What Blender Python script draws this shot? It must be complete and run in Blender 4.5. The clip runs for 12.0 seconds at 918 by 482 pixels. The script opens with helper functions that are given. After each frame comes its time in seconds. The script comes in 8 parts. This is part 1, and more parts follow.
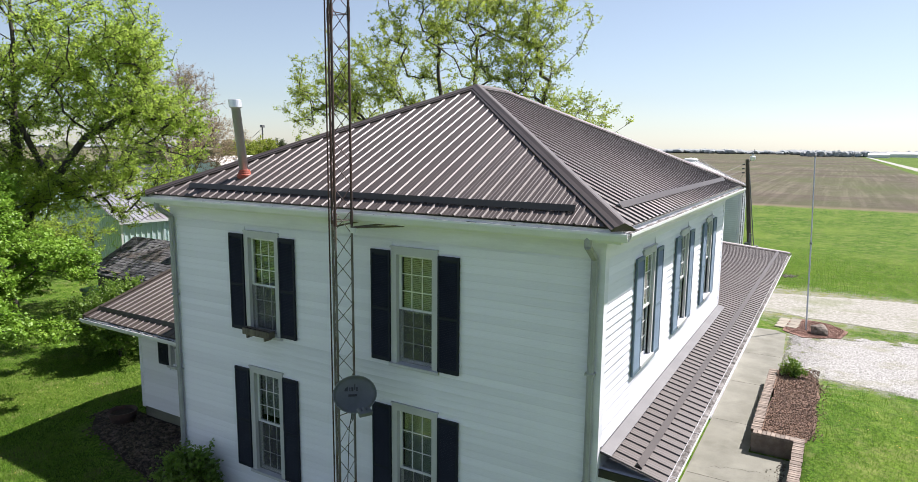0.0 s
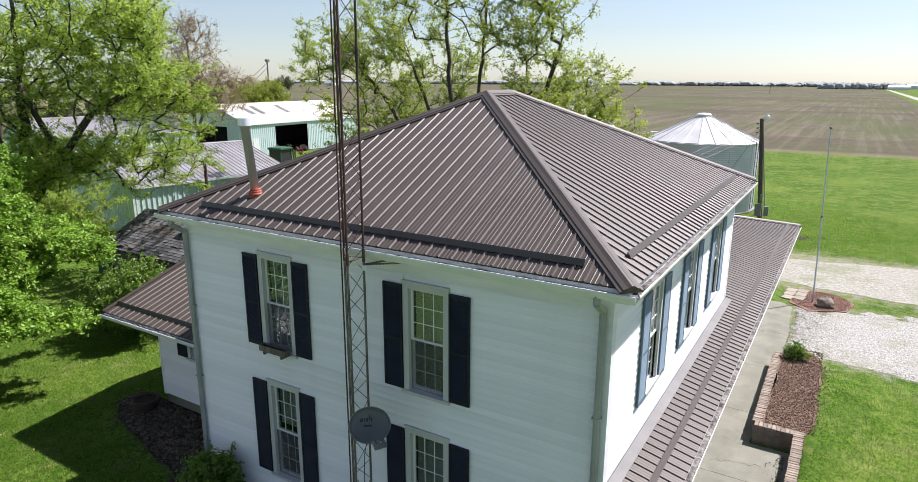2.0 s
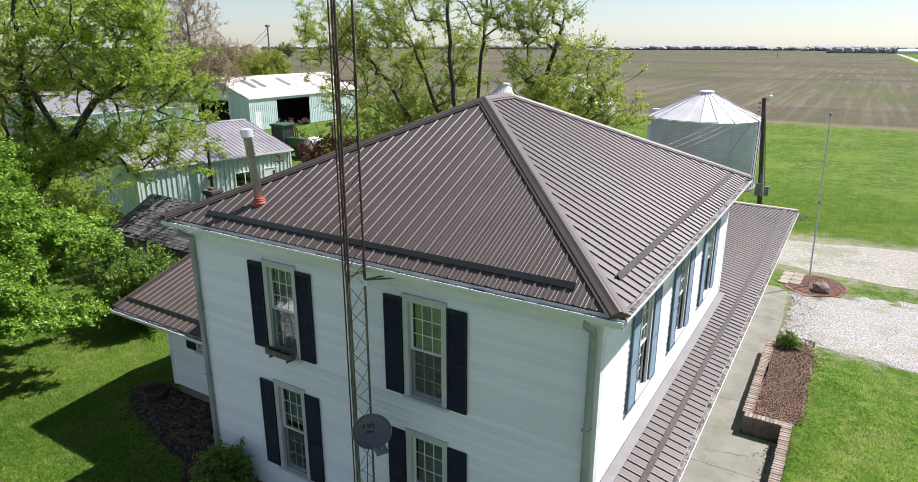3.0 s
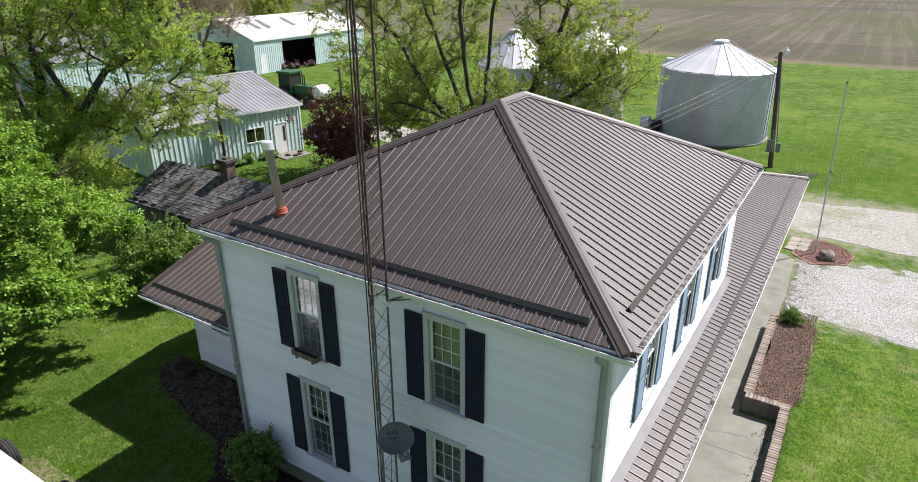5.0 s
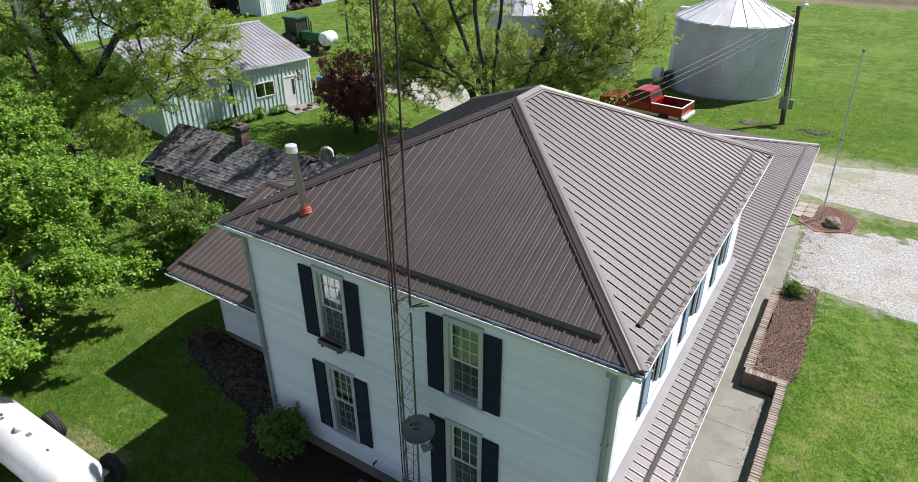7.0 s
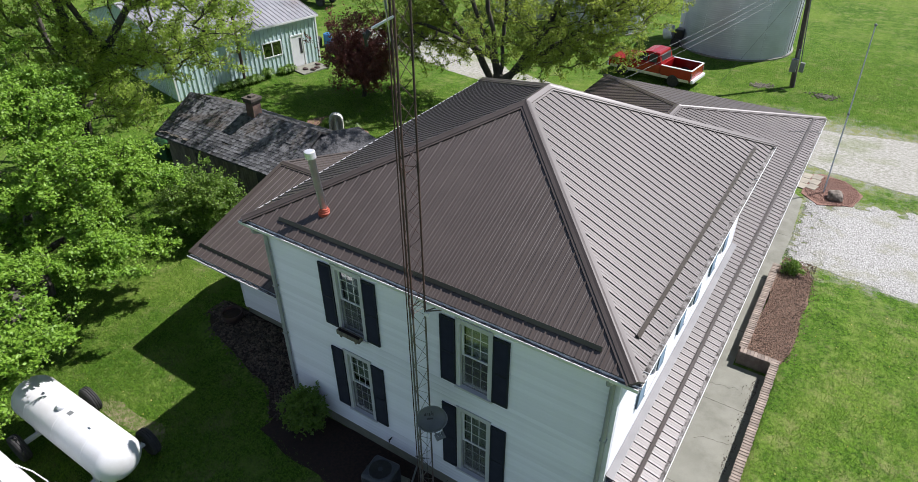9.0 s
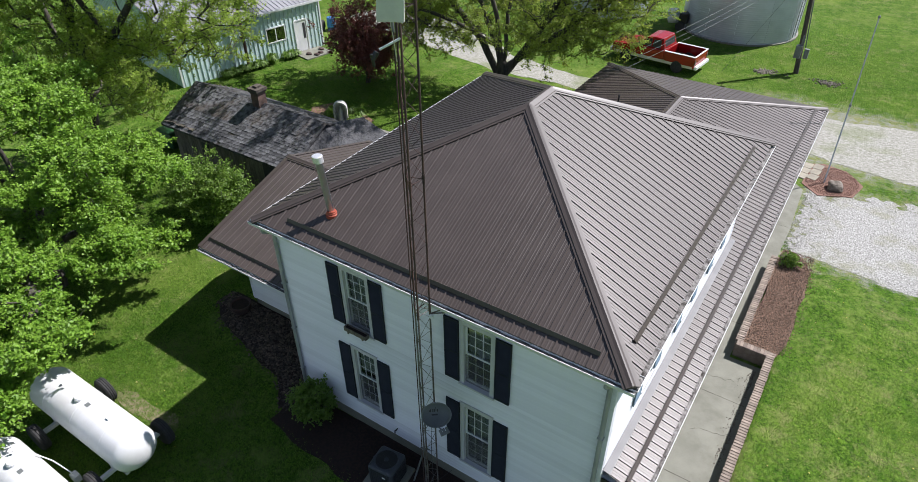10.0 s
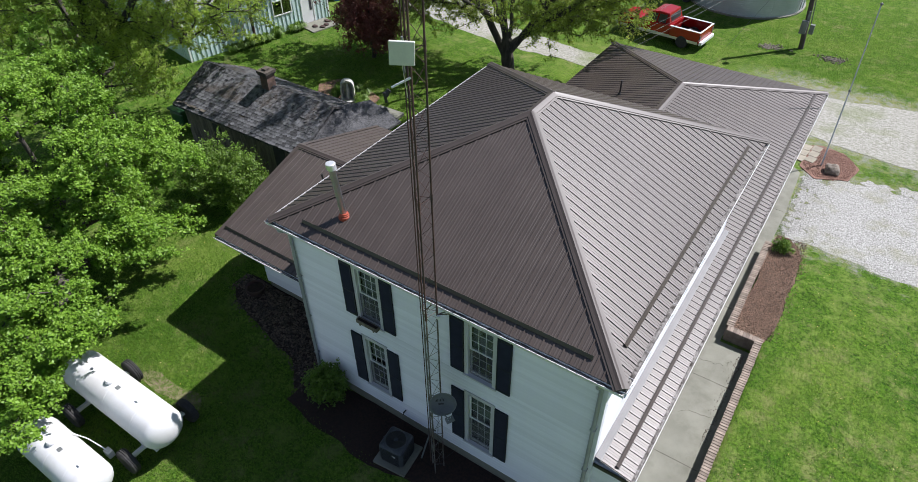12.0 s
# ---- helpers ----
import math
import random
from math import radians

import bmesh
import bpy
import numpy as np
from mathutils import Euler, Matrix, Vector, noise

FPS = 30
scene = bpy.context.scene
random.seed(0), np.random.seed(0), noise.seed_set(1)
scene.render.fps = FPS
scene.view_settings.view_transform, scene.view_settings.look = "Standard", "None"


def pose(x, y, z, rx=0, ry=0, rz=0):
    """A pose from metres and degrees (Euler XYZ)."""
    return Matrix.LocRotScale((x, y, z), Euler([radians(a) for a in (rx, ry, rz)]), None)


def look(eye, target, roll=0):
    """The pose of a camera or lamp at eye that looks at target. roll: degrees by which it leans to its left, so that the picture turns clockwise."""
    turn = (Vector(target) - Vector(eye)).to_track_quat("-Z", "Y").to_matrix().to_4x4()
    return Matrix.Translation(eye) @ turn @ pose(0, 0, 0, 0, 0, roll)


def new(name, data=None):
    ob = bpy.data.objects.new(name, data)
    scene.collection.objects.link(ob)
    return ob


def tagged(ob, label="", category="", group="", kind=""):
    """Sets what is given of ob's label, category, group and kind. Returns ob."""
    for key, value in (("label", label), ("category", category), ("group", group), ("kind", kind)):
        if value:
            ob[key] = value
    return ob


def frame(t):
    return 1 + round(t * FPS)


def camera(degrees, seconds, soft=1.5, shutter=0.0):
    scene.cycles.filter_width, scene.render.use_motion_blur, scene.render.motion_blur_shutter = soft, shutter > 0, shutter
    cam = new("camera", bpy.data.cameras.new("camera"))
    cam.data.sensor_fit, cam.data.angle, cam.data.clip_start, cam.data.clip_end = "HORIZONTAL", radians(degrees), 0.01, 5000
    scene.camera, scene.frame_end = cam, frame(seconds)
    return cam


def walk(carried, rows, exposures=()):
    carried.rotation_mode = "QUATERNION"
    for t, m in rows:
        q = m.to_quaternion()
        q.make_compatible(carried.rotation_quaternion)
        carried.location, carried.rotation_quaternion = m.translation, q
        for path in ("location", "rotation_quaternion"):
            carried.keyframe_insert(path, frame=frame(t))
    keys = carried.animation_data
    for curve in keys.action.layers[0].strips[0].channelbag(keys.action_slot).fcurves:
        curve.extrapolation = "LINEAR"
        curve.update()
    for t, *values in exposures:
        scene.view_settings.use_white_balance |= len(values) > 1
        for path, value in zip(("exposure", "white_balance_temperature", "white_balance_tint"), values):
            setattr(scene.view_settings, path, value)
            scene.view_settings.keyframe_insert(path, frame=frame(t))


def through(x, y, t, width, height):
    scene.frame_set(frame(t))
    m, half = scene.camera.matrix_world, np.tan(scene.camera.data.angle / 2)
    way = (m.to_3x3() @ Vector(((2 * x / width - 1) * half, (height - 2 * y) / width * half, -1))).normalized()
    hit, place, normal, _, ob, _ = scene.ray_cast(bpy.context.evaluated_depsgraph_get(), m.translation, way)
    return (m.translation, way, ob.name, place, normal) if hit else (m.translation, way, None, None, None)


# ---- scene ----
cam = camera(70.7, 12.0, soft=0.6)
PATH = [
    (0, (2.262, -7.947, 7.504), (1.257, -6.243, 7.208), 0.5),
    (0.5, (2.161, -7.916, 7.917), (1.153, -6.223, 7.571), 0.3),
    (1, (2.064, -7.88, 8.323), (1.056, -6.199, 7.928), 0.3),
    (1.5, (2.079, -7.844, 8.711), (1.07, -6.175, 8.267), 0.2),
    (2, (2.131, -7.801, 9.093), (1.124, -6.144, 8.601), 0.2),
    (2.5, (2.224, -7.804, 9.519), (1.219, -6.161, 8.977), 0.1),
    (3, (2.292, -7.876, 9.962), (1.291, -6.248, 9.372), -0.0),
    (5, (2.069, -7.875, 11.571), (1.088, -6.321, 10.783), -0.3),
    (5.5, (1.992, -7.885, 11.968), (1.019, -6.351, 11.131), -0.2),
    (6, (1.928, -7.922, 12.346), (0.963, -6.41, 11.462), -0.3),
    (6.5, (1.856, -7.933, 12.719), (0.899, -6.443, 11.79), -0.3),
    (7, (1.826, -7.935, 13.051), (0.877, -6.467, 12.08), -0.4),
    (9, (1.694, -7.942, 14.544), (0.782, -6.565, 13.418), -0.5),
    (9.5, (1.68, -7.958, 14.891), (0.775, -6.601, 13.734), -0.5),
    (10, (1.679, -7.948, 15.247), (0.782, -6.611, 14.061), -0.6),
    (10.5, (1.684, -7.94, 15.62), (0.795, -6.623, 14.406), -0.6),
    (11, (1.705, -7.961, 15.974), (0.824, -6.663, 14.734), -0.6),
    (11.5, (1.709, -7.987, 16.334), (0.837, -6.708, 15.067), -0.7),
    (12, (1.705, -8.005, 16.676), (0.843, -6.746, 15.383), -0.7),
]
EXPOSURES = [(0, 0.98, 6450, 18), (4, 0.87, 6400, 17), (8, 0.76, 6240, 16), (12, 0.65, 6120, 15)]
walk(cam, [(t, look(eye, target, roll)) for t, eye, target, roll in PATH], EXPOSURES)

# ---- world, sun ----
SUN = Vector((0.42, 0.67, 1.0)).normalized()
world = bpy.data.worlds.new("world")
scene.world = world
world.use_nodes = True
_n, _l = world.node_tree.nodes, world.node_tree.links
_sky = _n.new("ShaderNodeTexSky")
_sky.sky_type = "NISHITA"
_sky.sun_disc = False
_sky.sun_elevation = math.asin(SUN.z)
_sky.sun_rotation = math.atan2(SUN.x, SUN.y)
_sky.air_density, _sky.dust_density, _sky.ozone_density = 1.0, 0.25, 1.6
_n["Background"].inputs["Strength"].default_value = 0.061
_pale = _n.new("ShaderNodeHueSaturation")
_pale.inputs["Saturation"].default_value = 0.66
_l.new(_sky.outputs[0], _pale.inputs["Color"])
_cool = _n.new("ShaderNodeMix")
_cool.data_type, _cool.blend_type = "RGBA", "MULTIPLY"
_cool.inputs[0].default_value, _cool.inputs[7].default_value = 1.0, (0.925, 1.015, 1.06, 1)
_l.new(_pale.outputs[0], _cool.inputs[6])
_l.new(_cool.outputs[2], _n["Background"].inputs["Color"])
sun_data = bpy.data.lights.new("sun", "SUN")
sun_data.energy, sun_data.angle, sun_data.color = 5.0, radians(0.53), (1.0, 0.96, 0.905)
sun = new("sun", sun_data)
sun.matrix_world = look(SUN * 100, (0, 0, 0))

# ---- materials ----
def mat(name, a, b=None, scale=2.0, rough=0.6, metal=0.0, bump=0.15, grain=40.0, vary=0.0, stain=None, stretch=(1, 1, 1), spec=0.5,
        detail=6.0, stain_scale=0.35, stain_amount=0.5, island=0.0, wave=None, depth=0.01, lo=0.35, hi=0.65):
    """A surface of two colours mixed by noise at two scales, with stains, bump, and variation from piece to piece."""
    m = bpy.data.materials.new(name)
    m.use_nodes = True
    n, l = m.node_tree.nodes, m.node_tree.links
    p = n["Principled BSDF"]
    b = b or tuple(c * 0.8 for c in a)
    tc = n.new("ShaderNodeTexCoord")
    mp = n.new("ShaderNodeMapping")
    mp.inputs["Scale"].default_value = stretch
    l.new(tc.outputs["Object"], mp.inputs["Vector"])
    big = n.new("ShaderNodeTexNoise")
    big.inputs["Scale"].default_value, big.inputs["Detail"].default_value = scale, detail
    fine = n.new("ShaderNodeTexNoise")
    fine.inputs["Scale"].default_value, fine.inputs["Detail"].default_value = grain, 4.0
    for t in (big, fine):
        l.new(mp.outputs[0], t.inputs["Vector"])
    add = n.new("ShaderNodeMath")
    add.operation = "MULTIPLY_ADD"
    l.new(fine.outputs[0], add.inputs[0])
    add.inputs[1].default_value = 0.45
    l.new(big.outputs[0], add.inputs[2])
    rng = n.new("ShaderNodeMapRange")
    rng.inputs[1].default_value, rng.inputs[2].default_value = lo + 0.22, hi + 0.22
    l.new(add.outputs[0], rng.inputs[0])
    mix = n.new("ShaderNodeMix")
    mix.data_type = "RGBA"
    mix.inputs[6].default_value, mix.inputs[7].default_value = (*a, 1), (*b, 1)
    l.new(rng.outputs[0], mix.inputs[0])
    col = mix.outputs[2]
    if stain:
        st = n.new("ShaderNodeTexNoise")
        st.inputs["Scale"].default_value, st.inputs["Detail"].default_value, st.inputs["Roughness"].default_value = stain_scale, 8.0, 0.65
        l.new(mp.outputs[0], st.inputs["Vector"])
        sr = n.new("ShaderNodeMapRange")
        sr.inputs[1].default_value, sr.inputs[2].default_value, sr.inputs[4].default_value = 0.5, 0.72, stain_amount
        l.new(st.outputs[0], sr.inputs[0])
        sm = n.new("ShaderNodeMix")
        sm.data_type = "RGBA"
        sm.inputs[7].default_value = (*stain, 1)
        l.new(sr.outputs[0], sm.inputs[0])
        l.new(col, sm.inputs[6])
        col = sm.outputs[2]
    if vary or island:
        hs = n.new("ShaderNodeHueSaturation")
        vr = n.new("ShaderNodeMapRange")
        amount = vary or island
        vr.inputs[3].default_value, vr.inputs[4].default_value = 1 - amount, 1 + amount
        if vary:
            l.new(n.new("ShaderNodeObjectInfo").outputs["Random"], vr.inputs[0])
        else:
            l.new(n.new("ShaderNodeNewGeometry").outputs["Random Per Island"], vr.inputs[0])
        l.new(vr.outputs[0], hs.inputs["Value"])
        l.new(col, hs.inputs["Color"])
        col = hs.outputs[0]
    l.new(col, p.inputs["Base Color"])
    p.inputs["Roughness"].default_value, p.inputs["Metallic"].default_value = rough, metal
    p.inputs["Specular IOR Level"].default_value = spec
    if bump:
        bp = n.new("ShaderNodeBump")
        bp.inputs["Strength"].default_value, bp.inputs["Distance"].default_value = bump, depth
        src = fine.outputs[0]
        if wave:
            wv = n.new("ShaderNodeTexWave")
            wv.bands_direction, wv.inputs["Scale"].default_value = wave
            l.new(tc.outputs["Object"], wv.inputs["Vector"])
            src = wv.outputs[1]
        l.new(src, bp.inputs["Height"])
        l.new(bp.outputs[0], p.inputs["Normal"])
    return m


def glass_mat(name):
    m = bpy.data.materials.new(name)
    m.use_nodes = True
    n, l = m.node_tree.nodes, m.node_tree.links
    n.remove(n["Principled BSDF"])
    gl, tr, mx = n.new("ShaderNodeBsdfGlossy"), n.new("ShaderNodeBsdfTransparent"), n.new("ShaderNodeMixShader")
    gl.inputs["Roughness"].default_value = 0.01
    tr.inputs["Color"].default_value = (0.82, 0.86, 0.85, 1)
    lw = n.new("ShaderNodeLayerWeight")
    lw.inputs["Blend"].default_value = 0.5
    pw, ma = n.new("ShaderNodeMath"), n.new("ShaderNodeMath")
    pw.operation, ma.operation = "POWER", "MULTIPLY_ADD"
    pw.inputs[1].default_value, ma.inputs[1].default_value, ma.inputs[2].default_value = 4.0, 0.78, 0.14
    l.new(lw.outputs["Facing"], pw.inputs[0])
    l.new(pw.outputs[0], ma.inputs[0])
    l.new(ma.outputs[0], mx.inputs[0])
    l.new(tr.outputs[0], mx.inputs[1])
    l.new(gl.outputs[0], mx.inputs[2])
    l.new(mx.outputs[0], n["Material Output"].inputs["Surface"])
    return m


def leaf_mat(name, a, b, through=0.55, gloss=0.3):
    m = bpy.data.materials.new(name)
    m.use_nodes = True
    n, l = m.node_tree.nodes, m.node_tree.links
    p = n["Principled BSDF"]
    geo = n.new("ShaderNodeNewGeometry")
    tc = n.new("ShaderNodeTexCoord")
    nz = n.new("ShaderNodeTexNoise")
    nz.inputs["Scale"].default_value = 0.6
    l.new(tc.outputs["Object"], nz.inputs["Vector"])
    ad = n.new("ShaderNodeMath")
    ad.operation = "MULTIPLY_ADD"
    ad.inputs[1].default_value = 0.6
    l.new(geo.outputs["Random Per Island"], ad.inputs[0])
    sb = n.new("ShaderNodeMath")
    sb.operation = "SUBTRACT"
    sb.inputs[1].default_value = 0.3
    l.new(nz.outputs[0], sb.inputs[0])
    l.new(sb.outputs[0], ad.inputs[2])
    mx = n.new("ShaderNodeMix")
    mx.data_type = "RGBA"
    mx.inputs[6].default_value, mx.inputs[7].default_value = (*a, 1), (*b, 1)
    l.new(ad.outputs[0], mx.inputs[0])
    l.new(mx.outputs[2], p.inputs["Base Color"])
    p.inputs["Roughness"].default_value = 0.5
    p.inputs["Specular IOR Level"].default_value = gloss
    tl = n.new("ShaderNodeBsdfTranslucent")
    hs = n.new("ShaderNodeHueSaturation")
    hs.inputs["Value"].default_value, hs.inputs["Saturation"].default_value = 1.7, 0.98
    l.new(mx.outputs[2], hs.inputs["Color"])
    l.new(hs.outputs[0], tl.inputs["Color"])
    ms = n.new("ShaderNodeMixShader")
    ms.inputs[0].default_value = through
    l.new(p.outputs[0], ms.inputs[1])
    l.new(tl.outputs[0], ms.inputs[2])
    l.new(ms.outputs[0], n["Material Output"].inputs["Surface"])
    return m


def screen_mat(name):
    """Fine grey mesh that lets half the light through."""
    m = bpy.data.materials.new(name)
    m.use_nodes = True
    n, l = m.node_tree.nodes, m.node_tree.links
    p = n["Principled BSDF"]
    p.inputs["Base Color"].default_value, p.inputs["Roughness"].default_value = (0.11, 0.115, 0.125, 1), 0.8
    t = n.new("ShaderNodeBsdfTransparent")
    ms = n.new("ShaderNodeMixShader")
    ms.inputs[0].default_value = 0.3
    l.new(t.outputs[0], ms.inputs[1])
    l.new(p.outputs[0], ms.inputs[2])
    l.new(ms.outputs[0], n["Material Output"].inputs["Surface"])
    return m


ROOF = mat("brown_painted_steel", (0.048, 0.036, 0.0302), (0.058, 0.0445, 0.0377), 1.5, 0.48, 0.0, 0.03, 90, vary=0.03, stain=(0.075, 0.061, 0.055), stain_amount=0.15, spec=0.69)
WHITE = mat("white_house_paint", (0.80, 0.805, 0.872), (0.73, 0.735, 0.80), 1.2, 0.6, 0, 0.12, 50, vary=0.05, stain=(0.46, 0.48, 0.5), stain_scale=0.8, stain_amount=0.5, stretch=(0.4, 0.4, 3.0))
TRIM = mat("grey_white_trim", (0.52, 0.525, 0.545), (0.46, 0.465, 0.48), 2, 0.55, 0, 0.1, 60, stain=(0.4, 0.4, 0.4), stain_amount=0.25)
SPOUT = mat("dull_grey_aluminium", (0.36, 0.37, 0.385), (0.28, 0.29, 0.3), 2, 0.45, 0.1, 0.05, 50, stain=(0.2, 0.2, 0.2), stain_amount=0.3)
LEAD = mat("grey_flashing", (0.15, 0.15, 0.152), (0.12, 0.12, 0.122), 2, 0.6, 0.1, 0.05, 50)
PAVER = mat("tan_paver", (0.29, 0.265, 0.205), (0.23, 0.21, 0.165), 4, 0.85, 0, 0.3, 60, vary=0.12)
DARKMULCH = mat("dark_bark_mulch", (0.215, 0.132, 0.088), (0.055, 0.036, 0.026), 22, 0.95, 0, 0.9, 50, stain=(0.16, 0.105, 0.075), stain_scale=1.2, stain_amount=0.4, island=0.6)
GUTTER = mat("white_aluminium", (0.75, 0.76, 0.77), (0.68, 0.69, 0.7), 2, 0.4, 0, 0.05, 50)
MUCK = mat("gutter_debris", (0.035, 0.03, 0.026), (0.24, 0.23, 0.22), 9, 0.9, 0, 0.6, 25)
SHUTTER = mat("navy_shutter", (0.010, 0.013, 0.024), (0.015, 0.02, 0.033), 3, 0.6, 0, 0.1, 60, spec=0.25)
BLUESHUT = mat("faded_blue_shutter", (0.10, 0.155, 0.21), (0.13, 0.19, 0.25), 3, 0.55, 0, 0.1, 60)
GLASS = glass_mat("window_glass")
BLIND = mat("blind_slats", (0.5, 0.5, 0.49), (0.43, 0.43, 0.42), 2, 0.6, 0, 0.05)
SCREEN = screen_mat("insect_screen")
# near-black stands in for the shade inside rooms, sheds and openings
INSIDE = mat("shade_dark_interior", (0.04, 0.042, 0.045), (0.025, 0.026, 0.028), 2, 0.9, 0, 0.0)
CONC = mat("weathered_concrete", (0.21, 0.21, 0.172), (0.155, 0.155, 0.124), 1.2, 0.85, 0, 0.3, 60, stain=(0.105, 0.105, 0.08), stain_scale=0.9, stain_amount=0.75)
GRAVEL = mat("pale_gravel", (0.47, 0.465, 0.44), (0.17, 0.167, 0.15), 14, 0.95, 0, 1.0, 26, stain=(0.20, 0.205, 0.10), stain_scale=0.55, stain_amount=0.8, depth=0.05, lo=0.32, hi=0.72)
MULCH = mat("red_mulch", (0.27, 0.15, 0.11), (0.12, 0.066, 0.05), 22, 0.95, 0, 0.9, 50, stain=(0.04, 0.03, 0.025), stain_amount=0.4)
BRICK = mat("weathered_brick", (0.25, 0.205, 0.165), (0.165, 0.125, 0.1), 5, 0.85, 0, 0.4, 60, vary=0.3)
REDBRICK = mat("red_brick", (0.12, 0.075, 0.058), (0.07, 0.048, 0.04), 6, 0.9, 0, 0.4, 60, vary=0.25)
TANSTONE = mat("tan_boulder", (0.22, 0.185, 0.15), (0.12, 0.10, 0.08), 5, 0.85, 0, 0.5, 40)
STONE = mat("river_stone", (0.12, 0.088, 0.066), (0.04, 0.03, 0.024), 6, 0.85, 0, 0.4, 50, island=0.6)
BARK = mat("grey_brown_bark", (0.085, 0.074, 0.06), (0.038, 0.033, 0.028), 6, 0.95, 0, 0.8, 22, stretch=(1, 1, 0.25), depth=0.03)
MINT = mat("mint_green_steel", (0.54, 0.665, 0.665), (0.50, 0.625, 0.625), 1.5, 0.45, 0, 0.03, 60, vary=0.03, stain=(0.36, 0.44, 0.43), stain_amount=0.2)
GALV = mat("galvanized_steel", (0.52, 0.545, 0.61), (0.43, 0.455, 0.52), 1.0, 0.45, 0.35, 0.04, 40, vary=0.06, stain=(0.35, 0.36, 0.38), stain_amount=0.35)
BINROOF = mat("bin_roof_steel", (0.66, 0.66, 0.66), (0.56, 0.57, 0.58), 1.2, 0.45, 0.25, 0.04, 40, vary=0.08)
SHEDROOF = mat("aged_zinc_roof", (0.36, 0.36, 0.375), (0.28, 0.28, 0.29), 0.8, 0.5, 0.35, 0.04, 40, vary=0.05, stain=(0.24, 0.14, 0.08), stain_scale=0.5, stain_amount=0.35)
BARNROOF = mat("white_steel_roof", (0.72, 0.7, 0.66), (0.62, 0.6, 0.56), 0.8, 0.5, 0.1, 0.04, 40, vary=0.04, stain=(0.4, 0.36, 0.3), stain_amount=0.3)
LANE = mat("grey_gravel_lane", (0.37, 0.362, 0.325), (0.22, 0.215, 0.175), 9, 0.95, 0, 1.0, 22, stain=(0.14, 0.17, 0.06), stain_scale=0.5, stain_amount=0.95, stretch=(0.6, 1, 1), depth=0.05, lo=0.36, hi=0.66)
LEANROOF = mat("old_lean_to_shingles", (0.085, 0.087, 0.092), (0.032, 0.032, 0.034), 14, 0.95, 0, 0.8, 40, depth=0.03, stain=(0.15, 0.15, 0.155), stain_scale=2.5, stain_amount=0.5)
SHINGLE = mat("mossy_asphalt_shingle", (0.125, 0.127, 0.133), (0.022, 0.022, 0.023), 5, 0.95, 0, 0.5, 60, vary=0.55, stain=(0.075, 0.05, 0.026), stain_scale=0.8, stain_amount=0.6)
OLDWOOD = mat("weathered_grey_boards", (0.16, 0.14, 0.11), (0.07, 0.06, 0.05), 5, 0.9, 0, 0.5, 40, vary=0.25, stretch=(1, 1, 0.2))
POLEWOOD = mat("utility_pole_wood", (0.09, 0.075, 0.06), (0.05, 0.042, 0.035), 6, 0.9, 0, 0.5, 30, stretch=(1, 1, 0.15))
RUST = mat("rusty_tower_steel", (0.075, 0.036, 0.027), (0.035, 0.022, 0.02), 3, 0.8, 0.0, 0.3, 60, stain=(0.12, 0.10, 0.09), stain_scale=1.2, stain_amount=0.3)
ZINC = mat("galvanized_tower_steel", (0.2, 0.19, 0.19), (0.11, 0.09, 0.08), 4, 0.55, 0.4, 0.2, 60, stain=(0.14, 0.07, 0.05), stain_scale=2, stain_amount=0.5)
CHROME = mat("bright_flue_steel", (0.8, 0.805, 0.81), (0.68, 0.685, 0.69), 1.5, 0.36, 0.6, 0.03, 30)
ORANGE = mat("orange_silicone", (0.36, 0.065, 0.03), (0.28, 0.05, 0.025), 6, 0.6, 0, 0.1)
DISHGREY = mat("grey_dish_paint", (0.21, 0.225, 0.25), (0.17, 0.185, 0.21), 3, 0.5, 0, 0.05)
DARKTEXT = mat("dark_print", (0.03, 0.03, 0.035), None, 3, 0.5, 0, 0.0)
PLASTIC = mat("pale_plastic", (0.62, 0.63, 0.58), (0.55, 0.56, 0.52), 3, 0.5, 0, 0.03)
TANKWHITE = mat("white_tank_paint", (0.68, 0.685, 0.69), (0.62, 0.62, 0.62), 1.5, 0.35, 0, 0.03, 40, stain=(0.5, 0.48, 0.44), stain_scale=1.5, stain_amount=0.25)
RUBBER = mat("tyre_rubber", (0.02, 0.02, 0.021), (0.035, 0.034, 0.033), 8, 0.85, 0, 0.3, 60)
CARRED = mat("red_truck_paint", (0.27, 0.008, 0.009), (0.23, 0.008, 0.009), 2, 0.22, 0, 0.0)
CREAM = mat("cream_paint", (0.6, 0.55, 0.45), None, 2, 0.4, 0, 0.0)
ACGREY = mat("dark_condenser_paint", (0.052, 0.058, 0.07), (0.038, 0.043, 0.052), 4, 0.5, 0, 0.1)
BLACK = mat("black_paint", (0.014, 0.014, 0.014), (0.022, 0.022, 0.022), 4, 0.5, 0, 0.1)
TGREEN = mat("tractor_green", (0.015, 0.07, 0.025), (0.02, 0.09, 0.03), 3, 0.4, 0, 0.05)
BLUE = mat("blue_plastic", (0.03, 0.14, 0.35), None, 3, 0.5, 0, 0.0)
GREY = mat("grey_paint", (0.17, 0.18, 0.18), (0.12, 0.13, 0.13), 3, 0.55, 0.1, 0.1)
